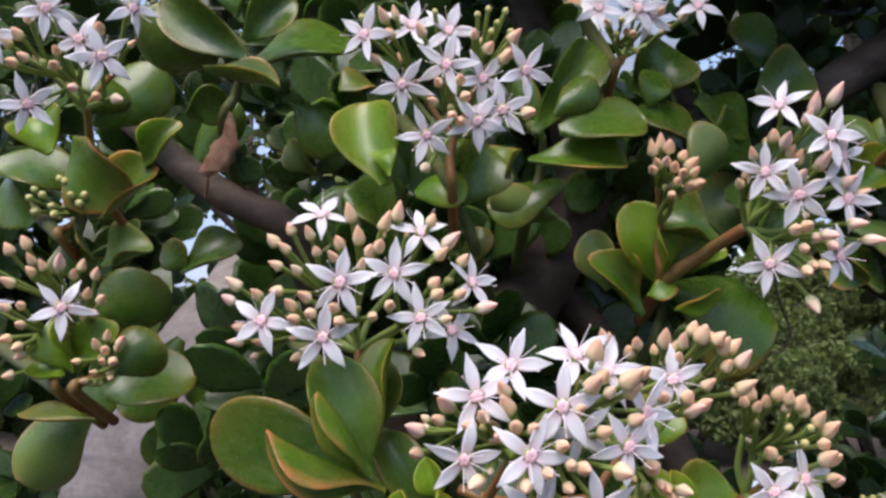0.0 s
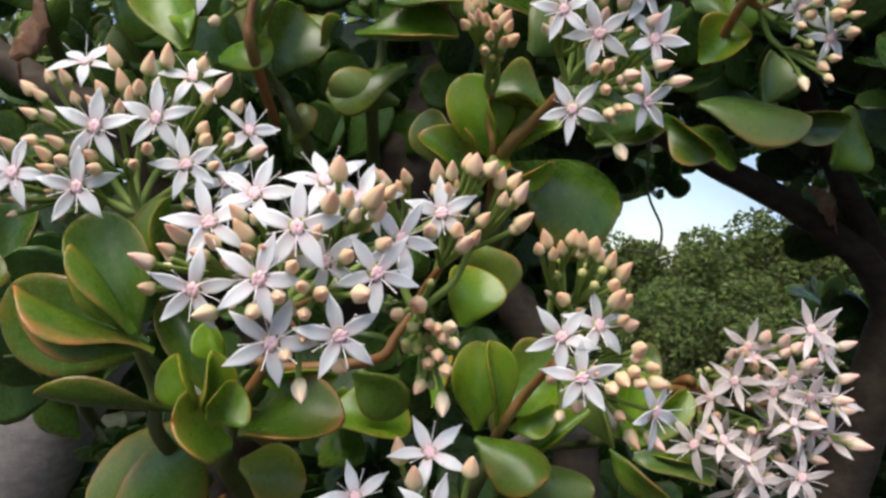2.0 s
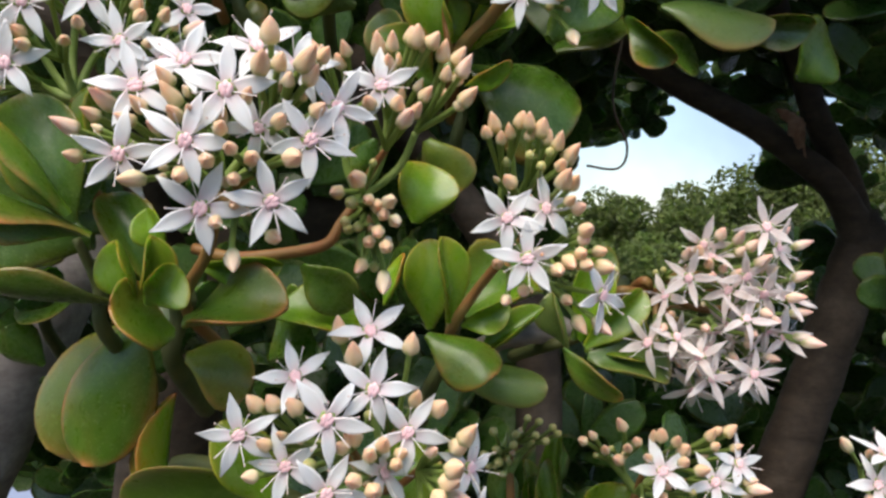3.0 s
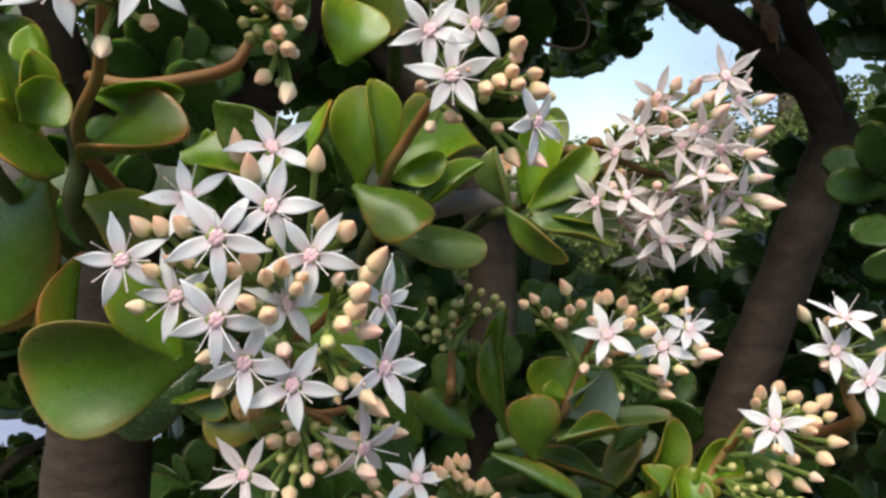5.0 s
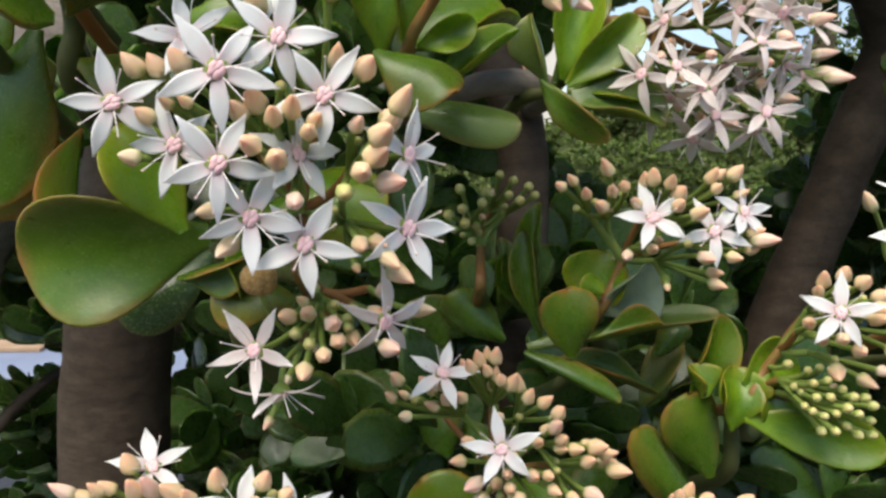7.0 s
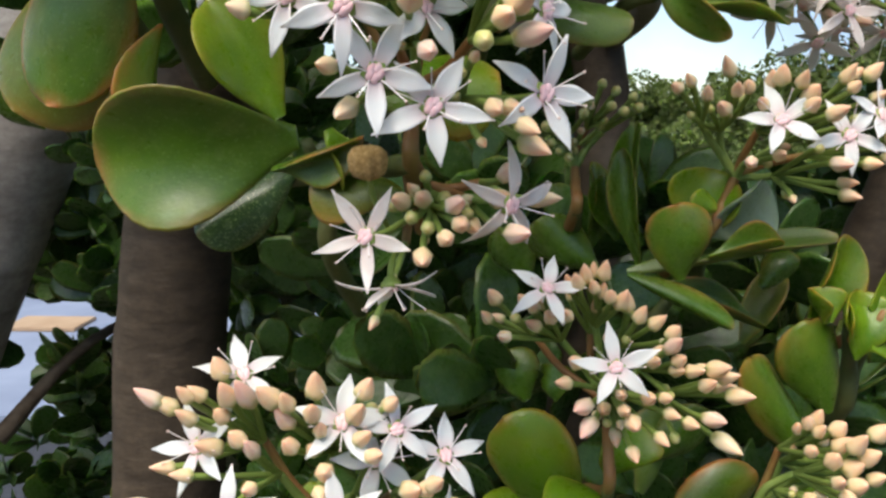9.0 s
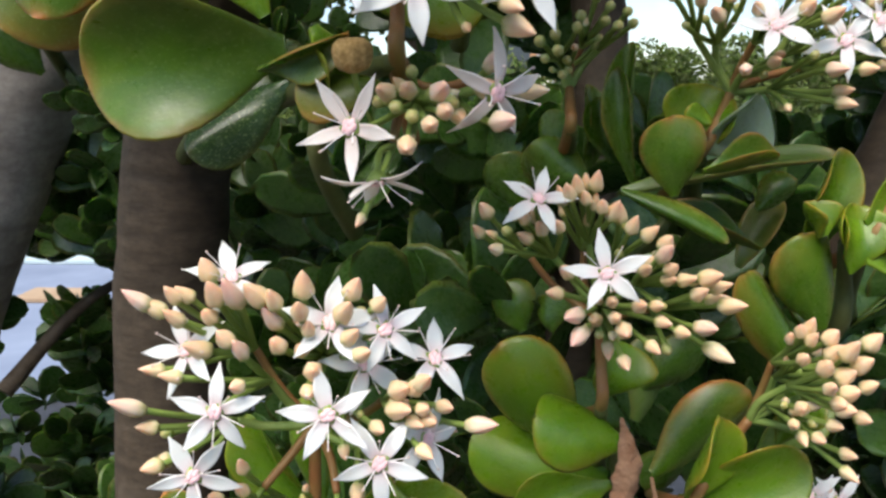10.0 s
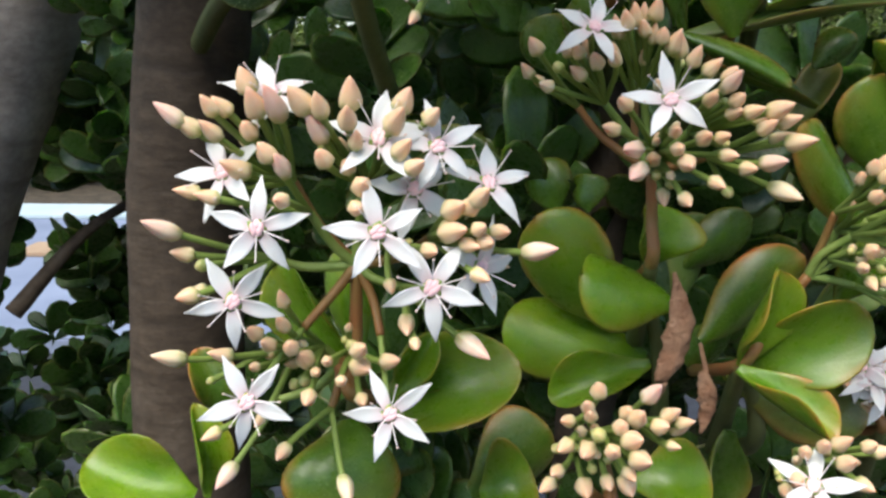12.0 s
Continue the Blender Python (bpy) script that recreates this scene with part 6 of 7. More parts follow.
limb("branch", [(-0.128, 0.308, 1.575), (-0.1097, 0.30, 1.5629), (-0.0928, 0.30, 1.5488), (-0.074, 0.30, 1.5369), (-0.0555, 0.305, 1.527), (-0.046, 0.33, 1.490), (-0.040, 0.375, 1.43)],
     [0.0035, 0.0046, 0.0052, 0.0055, 0.0062, 0.0072, 0.009], BARK, jade, 19)
limb("branch", [(0.072, 0.285, 1.420), (0.0801, 0.275, 1.4267), (0.0919, 0.275, 1.4296), (0.1053, 0.29, 1.4281), (0.108, 0.355, 1.425)], [0.0028, 0.0030, 0.0033, 0.0036, 0.004], BARK_GREY, jade, 23)
limb("tendril", [(0.1253, 0.36, 1.4857), (0.1379, 0.36, 1.4845), (0.1415, 0.36, 1.4936), (0.1358, 0.36, 1.5121), (0.15, 0.40, 1.55)], [0.0005, 0.0005, 0.0006, 0.0006, 0.0006], BARK, jade, 29, 6, 0.0)

old = thing("jade_tree", "second old jade tree with a pale grey trunk", "jade tree", (-0.25, 0.55, 0))
limb("trunk", [(-0.16, 0.0, -0.05), (-0.13, 0.0, 0.7), (-0.052, 0.0, 1.12), (-0.030, 0.0, 1.22), (-0.004, 0.0, 1.28), (0.022, 0.0, 1.34), (0.052, 0.0, 1.41), (0.070, 0.06, 1.465), (0.055, 0.20, 1.52), (0.0, 0.55, 1.62)],
     [0.070, 0.052, 0.040, 0.038, 0.038, 0.039, 0.040, 0.034, 0.026, 0.02], BARK_PALE, old, 41, 24)
limb("branch", [(0.02, 0.0, 1.20), (0.06, 0.05, 1.25), (0.13, 0.08, 1.275), (0.22, 0.10, 1.29), (0.30, 0.06, 1.33)], [0.006, 0.0035, 0.003, 0.0028, 0.002], BARK, old, 43, 10)

GOLD = plain("dry_flower_gold", (0.34, 0.19, 0.06), (0.66, 0.43, 0.18), 9.0, 0.75, 0.6, 0.0006)
# ---- dry leaves caught in the plant ----


def dry_leaf(base, tip, width, label, seed):
    b = Vector(base)
    e = thing("dry_leaf", label, "dead leaf", base)
    verts, faces, along = [], [], []
    n, m = 24, 9
    axis = Vector(tip) - b
    y = axis.normalized()
    x = y.cross(Vector((0, -1, 0.2))).normalized()
    z = x.cross(y)
    for i in range(n + 1):
        u = i / n
        w = width * 0.42 * math.sin(math.pi * (0.06 + 0.88 * u) ** 0.75)
        for k in range(m * 2):
            a = math.pi * k / m
            q = 1 + 0.42 * noise.noise(Vector((u * 6, 1.3 * math.cos(a), seed + math.sin(a)))) + 0.40 * noise.noise(Vector((u * 13, 2.6 * math.cos(a), seed + 4 + 2.6 * math.sin(a))))
            c = 0.40 * width * (math.sin(math.pi * u) - 0.5) * (1 if seed % 2 else -0.6)
            verts.append(axis * u + x * (w * math.cos(a) * q + c) + z * (0.42 * w * math.sin(a) * q + 0.1 * width * noise.noise(Vector((u * 5, seed, 0)))))
            along.append(u)
    for i in range(n):
        for k in range(2 * m):
            faces.append((i * 2 * m + k, i * 2 * m + (k + 1) % (2 * m), (i + 1) * 2 * m + (k + 1) % (2 * m), (i + 1) * 2 * m + k))
    faces += [tuple(range(2 * m - 1, -1, -1)), tuple(range(n * 2 * m, (n + 1) * 2 * m))]
    under("blade", mesh("blade", verts, faces, DRY, along=along), e)
    v, f = tube([(0, 0, 0), -axis * 0.12 + z * -0.002, -axis * 0.3 + Vector((0, 0.006, 0))], [0.0007, 0.0006, 0.0005], 6)
    under("petiole", mesh("petiole", v, f, DRY), e)


dry_leaf((0.0955, 0.243, 1.2902), (0.0972, 0.243, 1.3150), 0.0066, "shrivelled brown leaf stuck upright among fresh leaves", 1)
dry_leaf((0.1062, 0.25, 1.2900), (0.1066, 0.25, 1.2750), 0.0050, "small withered tan leaf hanging by its tip", 2)
dry_leaf((-0.0790, 0.282, 1.5435), (-0.0690, 0.278, 1.5640), 0.0100, "curled rust-brown dead leaf resting on a branch", 9)
scrap = thing("dead_flower", "dried golden-brown flower cup on a thin stalk", "dead flower", (0.0439, 0.2030, 1.3891))
CUP = lathe([(0.16, 0.0), (0.40, 0.12), (0.50, 0.35), (0.54, 0.65), (0.50, 0.88), (0.36, 1.0), (0.16, 0.90), (0.03, 0.80)], 36, GOLD, "cup", 9, 0.10)
under("cup", CUP, scrap, Matrix.Rotation(0.25, 4, "X") @ Matrix.Diagonal((0.0056, 0.0050, 0.0052, 1)))
v, f = tube([(0, 0, 0.0006), (0.0005, 0.004, -0.004), (0.002, 0.010, -0.009)], [0.0006, 0.0005, 0.0005], 6)
under("stalk", mesh("stalk", v, f, STALK), scrap)
dry_leaf((0.2440, 0.43, 1.5000), (0.2300, 0.425, 1.5180), 0.0100, "torn brown leaf caught on a limb", 5)

# ---- shaded foliage behind the flowering shoots ----
LOW = leaf_form("leaf", 0.10, 0.15, 0.05, 0.4, 7, nu=6, nv=2)
LOWV = np.array([tuple(v) for v in LOW[0]])


def foliage(name, label, sprigs, material, seed, size=(0.022, 0.036), per=9, kind="stuff"):
    """Many small leafy sprigs in one mesh: each a ring of leaves about a short twig."""
    rng = random.Random(seed)
    verts, faces, along, rim = [], [], [], []
    for p in sprigs:
        p = Vector(p)
        up = Vector((rng.gauss(0, 0.5), rng.gauss(-0.25, 0.4), 1)).normalized()
        for k in range(per):
            a = 2.4 * k + rng.uniform(-0.3, 0.3)
            flat = 0.25 + 0.9 * k / per
            side = up.orthogonal().normalized()
            side.rotate(Matrix.Rotation(a, 3, up))
            d = (side + up * flat).normalized()
            long = rng.uniform(*size)
            base = p + up * (0.5 * long * k / per)
            m = leaf_matrix(base, base + d * long, long * rng.uniform(0.52, 0.7), rng.uniform(-50, 50), 0.7)
            r = np.array(m.to_3x3()) @ LOWV.T
            n = len(verts)
            verts.extend((r.T + np.array(m.translation)).tolist())
            faces.extend([tuple(q + n for q in f) for f in LOW[1]])
            along.extend(LOW[2]), rim.extend(LOW[3])
    return tagged(new(name, mesh(name, verts, faces, material, along=along, rim=rim)), label, "foliage", "", kind)


EYE_MID = Vector((0.062, 0.04, 1.44))


EYES = (Vector((0.012, 0.009, 1.507)), Vector((0.040, 0.013, 1.494)), Vector((0.063, 0.027, 1.463)), Vector((0.074, 0.055, 1.423)), Vector((0.060, 0.070, 1.398)))
GAPS = ((0, 16.8, 21.5, -7.8, 0.3), (1, 4.6, 11.0, 14.5, 22.0), (2, 13.2, 20.8, -7.5, 7.8), (3, 12.4, 21.5, -2.5, 8.2), (4, 10.0, 19.0, 0.0, 5.4), (4, -30, -21, -23, -11.5))
# broken gaps, with a few leaves left in them
PATCHES = ((2, 21.5, 25.4, 3.6, 7.6), (2, 24.8, 30.2, 2.8, 8.5), (2, 27.4, 31.0, -4.0, 3.5))


def seen_at(p, eye):
    d = Vector(p) - eye
    return math.degrees(math.atan2(d.x, d.y)), math.degrees(math.atan2(d.z, math.hypot(d.x, d.y))), d.length


def open_view(p, reach=0.026):
    """Whether a place lies in one of the gaps through which the street and sky show."""
    for k, a, b, c, e in GAPS:
        az, el, far = seen_at(p, EYES[k])
        m = math.degrees(reach / far)
        if a - m < az < b + m and c - m < el < e + m:
            return True
    for k, a, b, c, e in PATCHES:
        az, el, far = seen_at(p, EYES[k])
        if a < az < b and c < el < e and (int(p[0] * 1471) + int(p[2] * 1033)) % 5 > 0:
            return True
    az, el, far = seen_at(p, EYES[0])
    if 16 < az < 30 and 11.5 < el < 22 and (int(p[0] * 1171) + int(p[2] * 877)) % 6 > 0:
        return True
    az, el, far = seen_at(p, EYE_MID)
    if 21 < az < 29 and -3 < el < 15 and (int(p[0] * 977) + int(p[2] * 1303)) % 3 == 0:
        return True
    return p[1] < 0.5 and 20.5 < az < 31.5 and -19 < el < 5


def near_line(p, eye, az, el, wide):
    """Whether a place lies within wide degrees of a line of sight."""
    d = (Vector(p) - Vector(eye)).normalized()
    way = Vector((math.sin(radians(az)) * math.cos(radians(el)), math.cos(radians(az)) * math.cos(radians(el)), math.sin(radians(el))))
    return d.angle(way) < radians(wide)


rng = random.Random(4)
near_sprigs, deep_sprigs = [], []
trunk_foot, trunk_top = Vector((-0.235, 0.50, 1.31)), Vector((-0.19, 0.50, 1.46))


def before_trunk(p):
    """Whether a sprig would hang in front of the pale trunk."""
    az, el, far = seen_at(p, EYES[4])
    return p[1] < 0.56 and -34 < az < -19 and -24 < el < 2


def hollow(p):
    """Whether a near sprig would fill the dark hollow beside the brown trunk."""
    az, el, far = seen_at(p, EYES[4])
    return p[1] < 0.47 and -16 < az < 0 and -10 < el < 3


def shades_trunk(p):
    """Whether a sprig would stand in the light that falls on the pale trunk."""
    for k in range(4):
        q = Vector(p) - trunk_foot.lerp(trunk_top, k / 3)
        if q.dot(sun_dir) > 0 and (q - sun_dir * q.dot(sun_dir)).length < 0.15 + 0.3 * q.dot(sun_dir):
            return True
    return False


while len(near_sprigs) < 520:
    y = rng.uniform(0.32, 0.62)
    p = (0.06 + rng.uniform(-0.9, 0.85) * y, y, rng.uniform(1.44 - 0.75 * y, 1.46 + 0.55 * y))
    if not open_view(p) and not shades_trunk(p) and not before_trunk(p) and not hollow(p) and not (-0.10 < p[0] < 0.0 and p[2] < 1.42 and y < 0.46) and not (p[0] < -0.13 and y < 0.52 and p[2] < 1.47) and not near_line(p, (0.012, 0.01, 1.507), -23, 3.8, 3.2):
        near_sprigs.append(p)
while len(deep_sprigs) < 600:
    y = rng.uniform(0.65, 1.3)
    p = (rng.uniform(-1.0, 0.9), y, rng.uniform(0.70, 2.05))
    if not open_view(p) and not near_line(p, (0.012, 0.01, 1.507), -23, 3.8, 2.4):
        deep_sprigs.append(p)
while len(deep_sprigs) < 780:
    y, az, el = rng.uniform(0.5, 0.95), radians(rng.uniform(-19, 30)), radians(rng.uniform(-27, -7))
    p = (0.06 + y * math.tan(az), y + 0.05, 1.42 + y * math.tan(el))
    if not open_view(p):
        deep_sprigs.append(p)
hood_sprigs = []
while len(hood_sprigs) < 170:
    y, az, el = rng.uniform(0.42, 0.8), radians(rng.uniform(1, 29)), radians(rng.uniform(2, 25))
    p = (0.062 + y * math.tan(az), y + 0.03, 1.463 + y * math.tan(el))
    if not open_view(p, 0.02):
        hood_sprigs.append(p)
low_sprigs = [(-0.27, 0.76, 1.155), (-0.245, 0.73, 1.19), (-0.285, 0.80, 1.10), (-0.33, 0.82, 1.05), (-0.37, 0.85, 1.07), (-0.24, 0.68, 1.285), (-0.225, 0.66, 1.335),
              (-0.20, 0.70, 1.14), (-0.23, 0.72, 1.10), (-0.26, 0.78, 1.05), (-0.30, 0.78, 1.02), (-0.40, 0.80, 1.02), (-0.44, 0.85, 1.12), (-0.42, 0.80, 1.20), (-0.21, 0.60, 1.375), (-0.20, 0.62, 1.31)]
low_sprigs += [(rng.uniform(-0.50, -0.20), rng.uniform(0.74, 0.92), rng.uniform(0.88, 1.07)) for _ in range(30)]
for _ in range(9):
    low_sprigs.append((rng.uniform(-0.25, -0.214), rng.uniform(0.68, 0.72), rng.uniform(1.14, 1.20)))
for _ in range(12):
    low_sprigs.append((rng.uniform(-0.285, -0.235), rng.uniform(0.68, 0.74), rng.uniform(1.03, 1.115)))
# First 60 added out of view to keep sun off the low sprigs.
veil_sprigs = [(rng.uniform(-0.47, -0.25), rng.uniform(0.64, 0.76), rng.uniform(1.24, 1.62)) for _ in range(60)]
for _ in range(26):
    y, az, el = rng.uniform(0.60, 0.72), radians(rng.uniform(-31, -20)), radians(rng.uniform(-11.2, -7.0))
    veil_sprigs.append((0.06 + y * math.tan(az), 0.07 + y, 1.398 + y * math.tan(el) / math.cos(az)))
twig_sprigs = [(-0.114, 0.470, 1.368), (-0.110, 0.480, 1.364), (-0.124, 0.475, 1.379), (-0.109, 0.500, 1.376), (-0.107, 0.520, 1.352), (-0.174, 0.600, 1.342), (-0.201, 0.620, 1.309), (-0.180, 0.620, 1.313), (-0.234, 0.640, 1.278), (-0.211, 0.660, 1.267), (-0.178, 0.620, 1.262)]
mid_sprigs = [(-0.089, 0.720, 1.410), (-0.072, 0.720, 1.398), (-0.055, 0.720, 1.406), (-0.082, 0.720, 1.381), (-0.103, 0.720, 1.393), (-0.037, 0.720, 1.410), (-0.17, 0.56, 1.285), (-0.15, 0.55, 1.305), (-0.185, 0.60, 1.30), (-0.13, 0.55, 1.28), (-0.16, 0.60, 1.325), (-0.205, 0.62, 1.275), (0.110, 0.50, 1.452), (0.116, 0.52, 1.488), (0.108, 0.48, 1.512), (0.095, 0.46, 1.470), (0.090, 0.50, 1.535), (0.122, 0.56, 1.530), (0.10, 0.55, 1.43)]
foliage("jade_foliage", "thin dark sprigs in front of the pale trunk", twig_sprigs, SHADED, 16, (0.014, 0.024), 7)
foliage("jade_foliage", "dense leaves behind the pale trunk, partly added as unseen shade", veil_sprigs, SHADED, 15, (0.03, 0.045), 9)
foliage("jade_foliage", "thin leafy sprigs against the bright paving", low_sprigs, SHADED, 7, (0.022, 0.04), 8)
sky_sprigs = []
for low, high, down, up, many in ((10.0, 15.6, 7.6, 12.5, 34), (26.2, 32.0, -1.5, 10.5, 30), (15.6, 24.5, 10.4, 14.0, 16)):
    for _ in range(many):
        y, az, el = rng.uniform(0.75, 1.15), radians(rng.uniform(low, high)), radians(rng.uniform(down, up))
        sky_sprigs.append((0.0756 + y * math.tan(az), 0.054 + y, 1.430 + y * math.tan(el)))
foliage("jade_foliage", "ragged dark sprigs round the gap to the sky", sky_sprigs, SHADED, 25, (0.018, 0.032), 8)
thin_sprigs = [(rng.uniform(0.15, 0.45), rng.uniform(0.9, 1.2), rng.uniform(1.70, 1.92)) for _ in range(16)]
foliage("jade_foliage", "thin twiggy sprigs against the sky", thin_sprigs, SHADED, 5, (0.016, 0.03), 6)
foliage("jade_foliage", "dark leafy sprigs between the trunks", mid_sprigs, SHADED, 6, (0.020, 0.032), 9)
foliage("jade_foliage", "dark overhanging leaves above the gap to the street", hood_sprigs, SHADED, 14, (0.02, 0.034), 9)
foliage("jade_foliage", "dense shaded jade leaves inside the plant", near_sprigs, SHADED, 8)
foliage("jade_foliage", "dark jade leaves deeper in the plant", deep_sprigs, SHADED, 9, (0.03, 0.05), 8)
# Canopy above the view, added to keep light off the inner leaves and trunks.
canopy_sprigs = []
while len(canopy_sprigs) < 640:
    p = (rng.uniform(-1.2, 1.2), rng.uniform(0.16, 1.4), rng.uniform(1.74, 2.2))
    if not open_view(p) and not shades_trunk(p):
        canopy_sprigs.append(p)
while len(canopy_sprigs) < 730:
    p = (rng.uniform(-0.10, 0.30), rng.uniform(0.24, 0.5), rng.uniform(1.68, 1.80))
    if not open_view(p):
        canopy_sprigs.append(p)
# More unseen sprigs, set towards the sun to darken the pale trunk's upper part.
shade_rng = random.Random(31)
for _ in range(26):
    q = Vector((-0.20, 0.54, 1.45)) + sun_dir * shade_rng.uniform(0.14, 0.30) + Vector((shade_rng.gauss(-0.02, 0.05), shade_rng.gauss(0, 0.05), shade_rng.gauss(0.02, 0.04)))
    if seen_at(q, EYES[0])[0] < -33:
        canopy_sprigs.append(tuple(q))
foliage("jade_crown", "unseen leaf canopy added to shade the plant below", canopy_sprigs, SHADED, 10, (0.04, 0.065), 9)

# ---- ground, street, hedge and house in the distance ----


def slab(name, x0, x1, y0, y1, z0, z1, material, label, kind="structure", parent=None):
    bm = bmesh.new()
    bmesh.ops.create_cube(bm, size=1, matrix=Matrix.Translation(((x0 + x1) / 2, (y0 + y1) / 2, (z0 + z1) / 2)) @ Matrix.Diagonal((x1 - x0, y1 - y0, z1 - z0, 1)))
    me = bpy.data.meshes.new(name)
    bmesh.ops.bevel(bm, geom=bm.edges[:], offset=min(0.01, 0.2 * (z1 - z0)), segments=2, affect="EDGES")
    bm.to_mesh(me)
    bm.free()
    me.materials.append(material)
    ob = new(name, me)
    if parent:
        ob.parent = parent
        return ob
    return tagged(ob, label, name, "", kind)


SOIL = plain("soil_dark", (0.045, 0.035, 0.025), (0.11, 0.085, 0.06), 9.0, 0.9, 0.8, 0.02)
ASPHALT = plain("asphalt", (0.022, 0.024, 0.032), (0.038, 0.041, 0.052), 30.0, 0.85, 0.4, 0.004)
# Blue of the sky light is mixed into the concrete's own colour.
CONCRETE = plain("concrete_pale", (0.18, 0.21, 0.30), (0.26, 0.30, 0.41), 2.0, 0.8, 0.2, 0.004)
# Pale colour of a made-up strip that stands in for an unidentified bright band.
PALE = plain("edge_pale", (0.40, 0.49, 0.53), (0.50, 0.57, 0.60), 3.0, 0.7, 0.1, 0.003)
KERB = plain("kerb_tan", (0.34, 0.22, 0.14), (0.44, 0.31, 0.21), 5.0, 0.8, 0.2, 0.004)
gv, gf = [], []
for i in range(41):
    for j in range(41):
        x, y = (i / 20 - 1) ** 3 * 1500, (j / 20 - 1) ** 3 * 1500
        gv.append((x, y, 0.03 * noise.noise(Vector((x * 0.7, y * 0.7, 0))) if math.hypot(x, y) < 3 else 0.0))
for i in range(40):
    for j in range(40):
        gf.append((i * 41 + j, (i + 1) * 41 + j, (i + 1) * 41 + j + 1, i * 41 + j + 1))
tagged(new("ground", mesh("ground", gv, gf, SOIL)), "dark bare soil under the plants", "ground", "", "structure")
slab("road", -40, 40, 2.1, 3.45, 0.004, 0.03, ASPHALT, "dark grey asphalt strip")
slab("pavement", -40, 40, 3.45, 6.4, 0.02, 0.10, CONCRETE, "pale concrete paving with the sky's blue put into its colour")
slab("gutter", -40, 40, 5.95, 6.4, 0.10, 0.13, PALE, "made-up pale strip standing in for a bright cyan band on the paving")
slab("kerb", -2.75, -2.3, 4.85, 5.15, 0.10, 0.125, KERB, "tan brick-coloured kerb on the paving")

HEDGE = leaf_shade("hedge_leaf", (0.052, 0.087, 0.021), (0.128, 0.163, 0.043), (0.12, 0.15, 0.04), 0.1, 0.7, 0.0, 0.2, True)
hedge = HEDGE.node_tree.nodes["Principled BSDF"]
hedge.inputs["Subsurface Weight"].default_value, hedge.inputs["Subsurface Radius"].default_value = 0.85, (0.10, 0.14, 0.05)
hedge.inputs["Specular IOR Level"].default_value = 0.12


def bush(at, width, depth, height, count, seed, label, leaf_size=(0.05, 0.10), clumps=16):
    """A shrub: several stems and a crown of many small leaves with an uneven outline."""
    r = random.Random(seed)
    e = thing("shrub", label, "shrub", at, "shrubs beyond the paving")
    lumps = [(r.uniform(-0.5, 0.5) * width, r.uniform(-0.5, 0.5) * depth, height * r.uniform(0.45, 0.85), r.uniform(0.22, 0.4) * height * (16 / clumps) ** 0.5) for _ in range(clumps)]
    if clumps > 16:
        lumps = [(x, y, z * (1.12 - 0.5 * (2 * x / width) ** 2 * r.random()) * r.choice((0.5, 0.8, 1.0, 1.08)), s) for x, y, z, s in lumps]
    for k in range(5):
        q = lumps[k]
        v, f = tube([(q[0] * 0.2, q[1] * 0.2, -0.05), (q[0] * 0.6, q[1] * 0.6, q[2] * 0.5), (q[0], q[1], q[2])], [0.05, 0.03, 0.01], 7, 0.1, k)
        under("stem", mesh("stem", v, f, BARK), e)
    verts, faces, rim, along = [], [], [], []
    for _ in range(count):
        q = r.choice(lumps)
        d = Vector((r.gauss(0, 1), r.gauss(0, 1), r.gauss(0, 1))).normalized() * q[3] * r.uniform(0.6, 1.0) ** 0.6 * (1 + 0.07 * r.gauss(0, 1))
        c = Vector((q[0], q[1], max(0.05, q[2]))) + d
        if c.z < 0.02:
            c.z = r.uniform(0.03, 0.4)
        a = Vector((r.gauss(0, 1), r.gauss(0, 1), r.gauss(0.2, 0.8))).normalized()
        b = a.orthogonal().normalized()
        b.rotate(Matrix.Rotation(r.uniform(0, 6.3), 3, a))
        s = r.uniform(*leaf_size)
        nrm = a.cross(b) * 0.12 * s
        n = len(verts)
        verts += [c - a * s * 0.5, c + b * s * 0.25 + nrm, c + a * s * 0.5, c - b * s * 0.25 + nrm]
        faces += [(n, n + 1, n + 2), (n, n + 2, n + 3)]
        rim += [0] * 4
        along += [0, 0.5, 1, 0.5]
    under("crown", mesh("crown", verts, faces, HEDGE, False, rim=rim, along=along), e)


hr = random.Random(12)
for k in range(20):
    x = -14.5 + 1.5 * k + hr.uniform(-0.3, 0.3)
    fine = 0.5 < x < 5.0
    bush((x, 7.9 + hr.uniform(-0.4, 0.5), 0), 2.2, 1.5, hr.uniform(1.15, 1.45), 22000 if fine else 7000, 50 + k, "dense green shrub with fine leaves", (0.045, 0.10) if fine else (0.05, 0.1), 64 if fine else 16)
for k in range(13):
    x = -16 + 2.6 * k + hr.uniform(-0.5, 0.5)
    fine = 0.0 < x < 7.0
    bush((x, 11.5 + hr.uniform(-0.6, 0.8), 0), 3.4, 2.2, hr.uniform(1.45, 1.75) + (0.22 * (x - 3.4) if 3.4 < x < 9 else 0), 22000 if fine else 7000, 90 + k, "tall dense shrub with fine grey-green leaves", (0.06, 0.13) if fine else (0.07, 0.14), 64 if fine else 16)


for k in range(4):
    bush((1.5 + 2.1 * k + hr.uniform(-0.4, 0.4), 14.2 + hr.uniform(-0.4, 0.4), 0), 3.4, 2.0, hr.uniform(1.55, 1.85), 26000, 120 + k, "tall hedge shrub far behind the paving", (0.05, 0.10), 48)

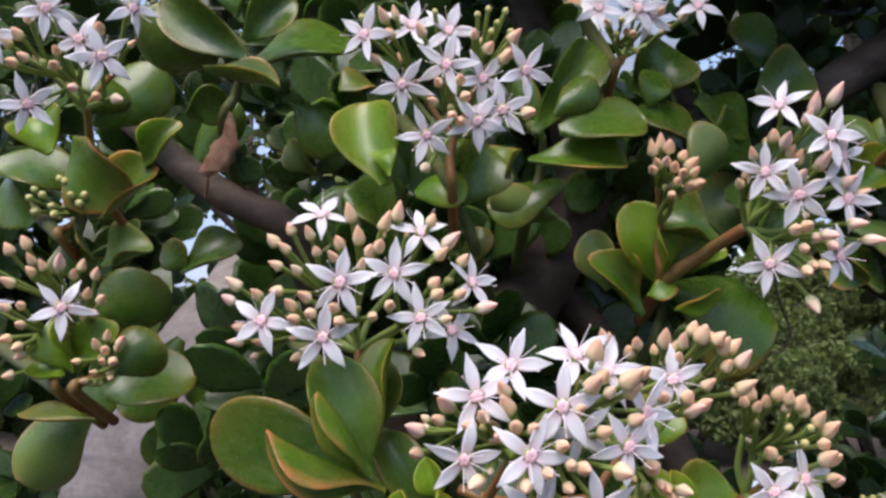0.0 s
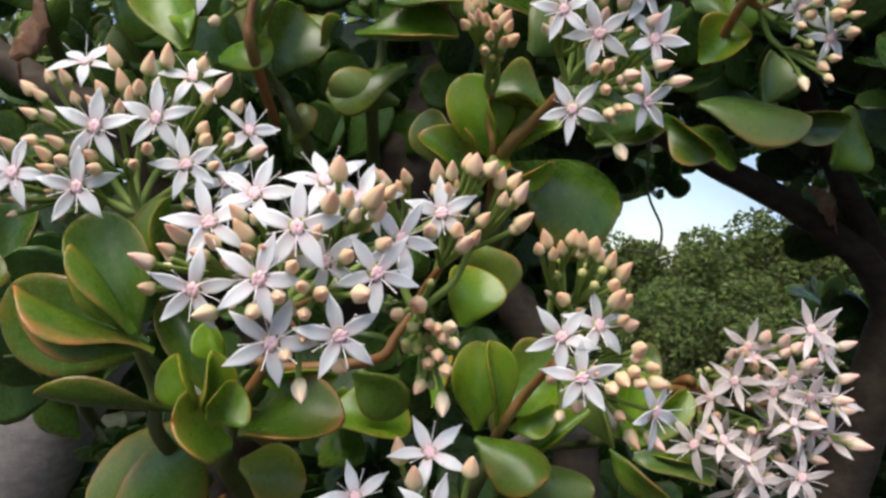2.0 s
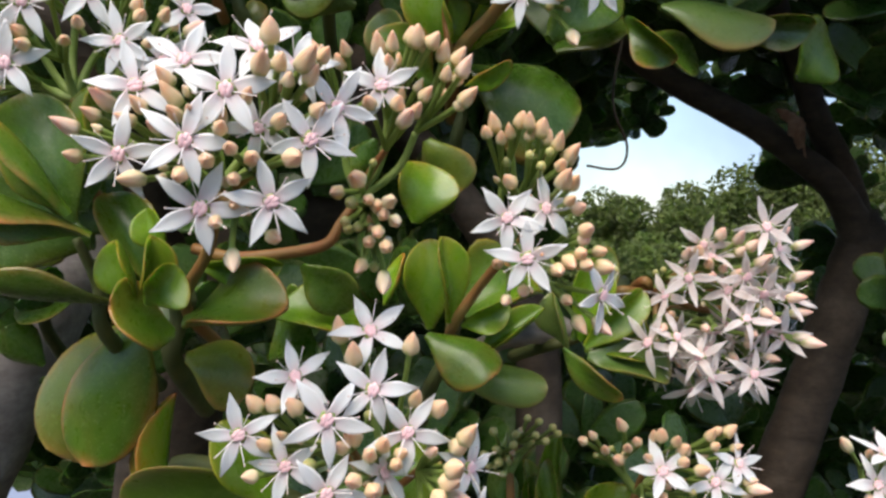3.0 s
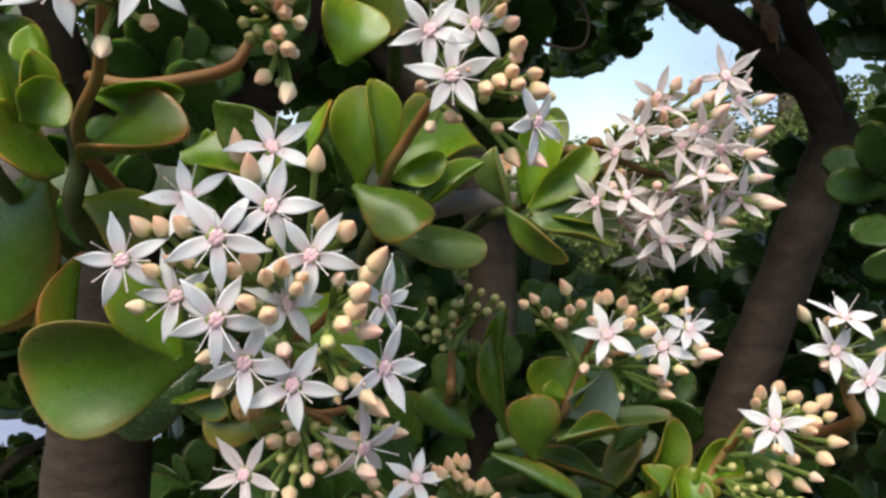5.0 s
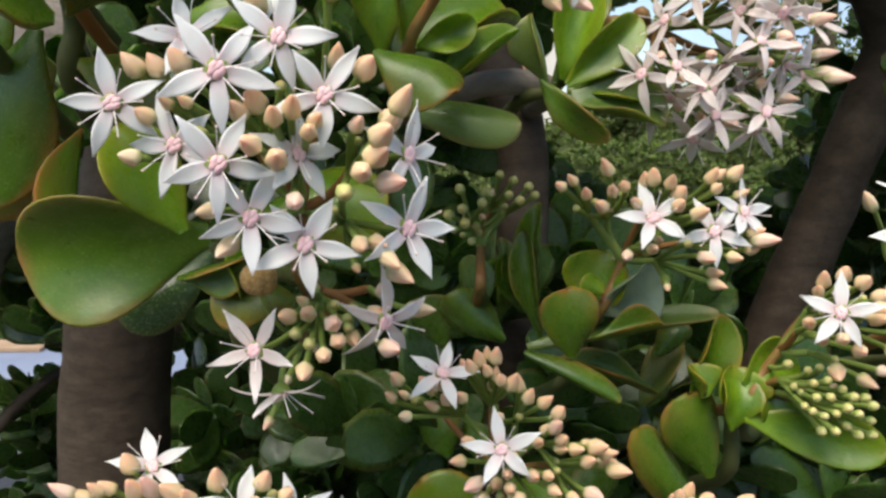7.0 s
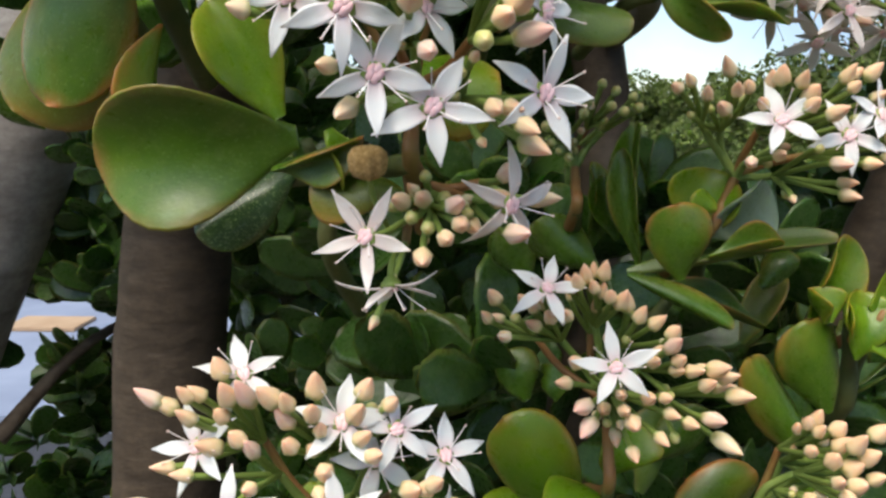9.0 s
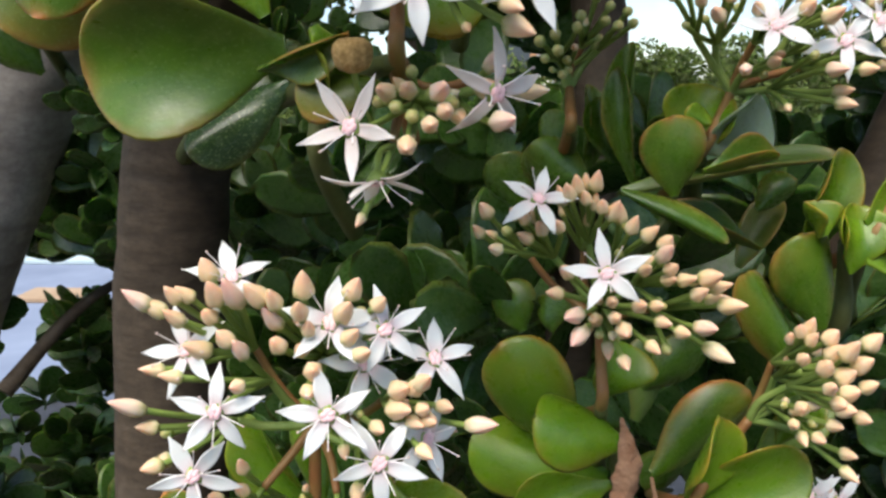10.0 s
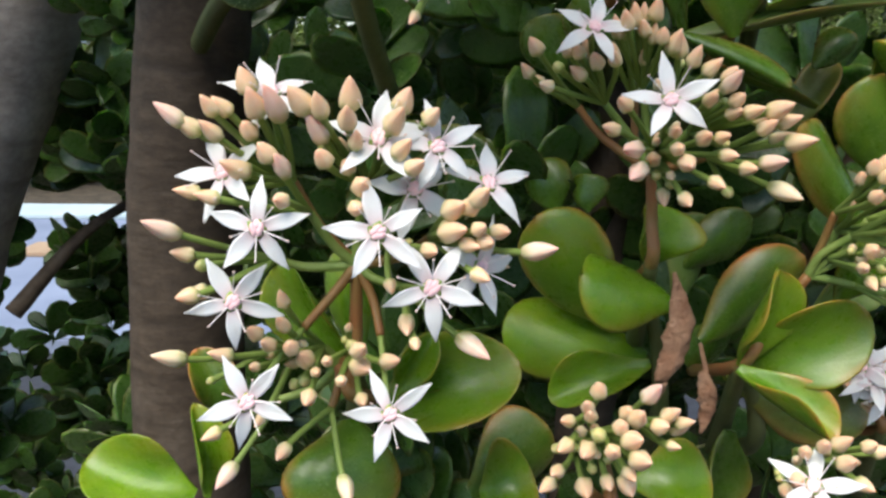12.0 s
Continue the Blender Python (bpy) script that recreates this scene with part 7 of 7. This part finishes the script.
bush((4.9, 12.7, 0), 2.4, 1.6, 2.15, 22000, 131, "tall dark shrub behind the hedge", (0.06, 0.13), 48)
bush((6.6, 12.9, 0), 2.6, 1.6, 2.6, 18000, 133, "tall dark shrub behind the hedge", (0.06, 0.13), 48)


def far_tree(at, height, spread, count, seed, label):
    r = random.Random(seed)
    e = thing("tree", label, "tree", at, "trees in the distance")
    limbs = []
    v, f = tube([(0, 0, -0.1), (0.1, 0, height * 0.3), (0, 0.1, height * 0.6)], [0.28, 0.2, 0.12], 10, 0.1, seed)
    under("trunk", mesh("trunk", v, f, BARK), e)
    for k in range(9):
        a = 2.4 * k
        tip = Vector((math.cos(a) * spread * r.uniform(0.4, 0.9), math.sin(a) * spread * r.uniform(0.4, 0.9), height * r.uniform(0.55, 0.95)))
        v, f = tube([(0, 0, height * 0.35), tip * 0.55 + Vector((0, 0, height * 0.15)), tip], [0.1, 0.06, 0.02], 6, 0.1, k)
        under("limb", mesh("limb", v, f, BARK), e)
        limbs.append(tip)
    verts, faces, rim, along = [], [], [], []
    for _ in range(count):
        q = r.choice(limbs)
        c = q + Vector((r.gauss(0, 0.36), r.gauss(0, 0.36), r.gauss(0, 0.26))) * spread * 0.8
        a = Vector((r.gauss(0, 1), r.gauss(0, 1), r.gauss(0, 1))).normalized()
        b = a.orthogonal()
        s = r.uniform(0.14, 0.30) if count < 9000 else r.uniform(0.08, 0.16)
        n = len(verts)
        verts += [c - a * s * 0.5, c + b * s * 0.3, c + a * s * 0.5, c - b * s * 0.3]
        faces += [(n, n + 1, n + 2), (n, n + 2, n + 3)]
        rim += [0] * 4
        along += [0, 0.5, 1, 0.5]
    under("crown", mesh("crown", verts, faces, HEDGE, False, rim=rim, along=along), e)


for k, (x, y, h, sp) in enumerate(((-9, 14, 6, 2.6), (-4.5, 16, 7, 3.0), (-0.8, 15, 5.5, 2.4), (7.2, 16, 12.0, 3.1), (14, 15, 6, 2.6))):
    far_tree((x, y, 0), h, sp, 22000 if k == 3 else 3600, 80 + k, "leafy street tree in the distance")

# plain unseen wall added behind the camera to cut low sky light and sheen
PLASTER = plain("plaster_grey", (0.36, 0.34, 0.31), (0.46, 0.44, 0.41), 1.5, 0.9, 0.2, 0.004)
slab("wall_south", -9, 9, -2.9, -2.7, 0, 1.9, PLASTER, "plain grey wall, unseen, added to cut low sky light")

# house across the street
STUCCO = plain("stucco_orange", (0.60, 0.33, 0.17), (0.70, 0.42, 0.24), 2.0, 0.85, 0.2, 0.004)
TRIM = plain("trim_cream", (0.72, 0.66, 0.60), (0.80, 0.75, 0.70), 3.0, 0.7, 0.1, 0.003)
STEEL = plain("post_bluegrey", (0.30, 0.36, 0.42), (0.40, 0.46, 0.52), 2.0, 0.6, 0.1, 0.003)
PANE = Shade("window_glass", 0.08, 0.6).colour((0.05, 0.06, 0.07)).m
house = thing("house", "orange plastered two-storey house with cream columns and a blue-grey balcony", "house", (0.95, 13.5, 0))
slab("wall", -1.1, 1.05, 0.3, 6.0, 0, 7.6, STUCCO, "", parent=house)
slab("roof", -1.3, 1.25, 0.0, 6.3, 7.6, 7.85, TRIM, "", parent=house)
for k in range(2):
    slab("column", 0.1 + 0.6 * k, 0.4 + 0.6 * k, 0.0, 0.28, 0, 7.6, TRIM, "", parent=house)
for z in (1.1, 4.3):
    w = slab("window", -0.75, 0.0, 0.26, 0.32, z, z + 1.5, PANE, "", parent=house)
    slab("frame", -0.82, -0.75, 0.22, 0.33, z - 0.06, z + 1.56, TRIM, "", parent=w)
    slab("sill", -0.85, 0.1, 0.18, 0.33, z - 0.12, z - 0.06, TRIM, "", parent=w)
# blue-grey balcony box that overhangs the house's corner
slab("balcony", 1.02, 2.3, 0.0, 2.5, 4.8, 7.2, STEEL, "", parent=house)
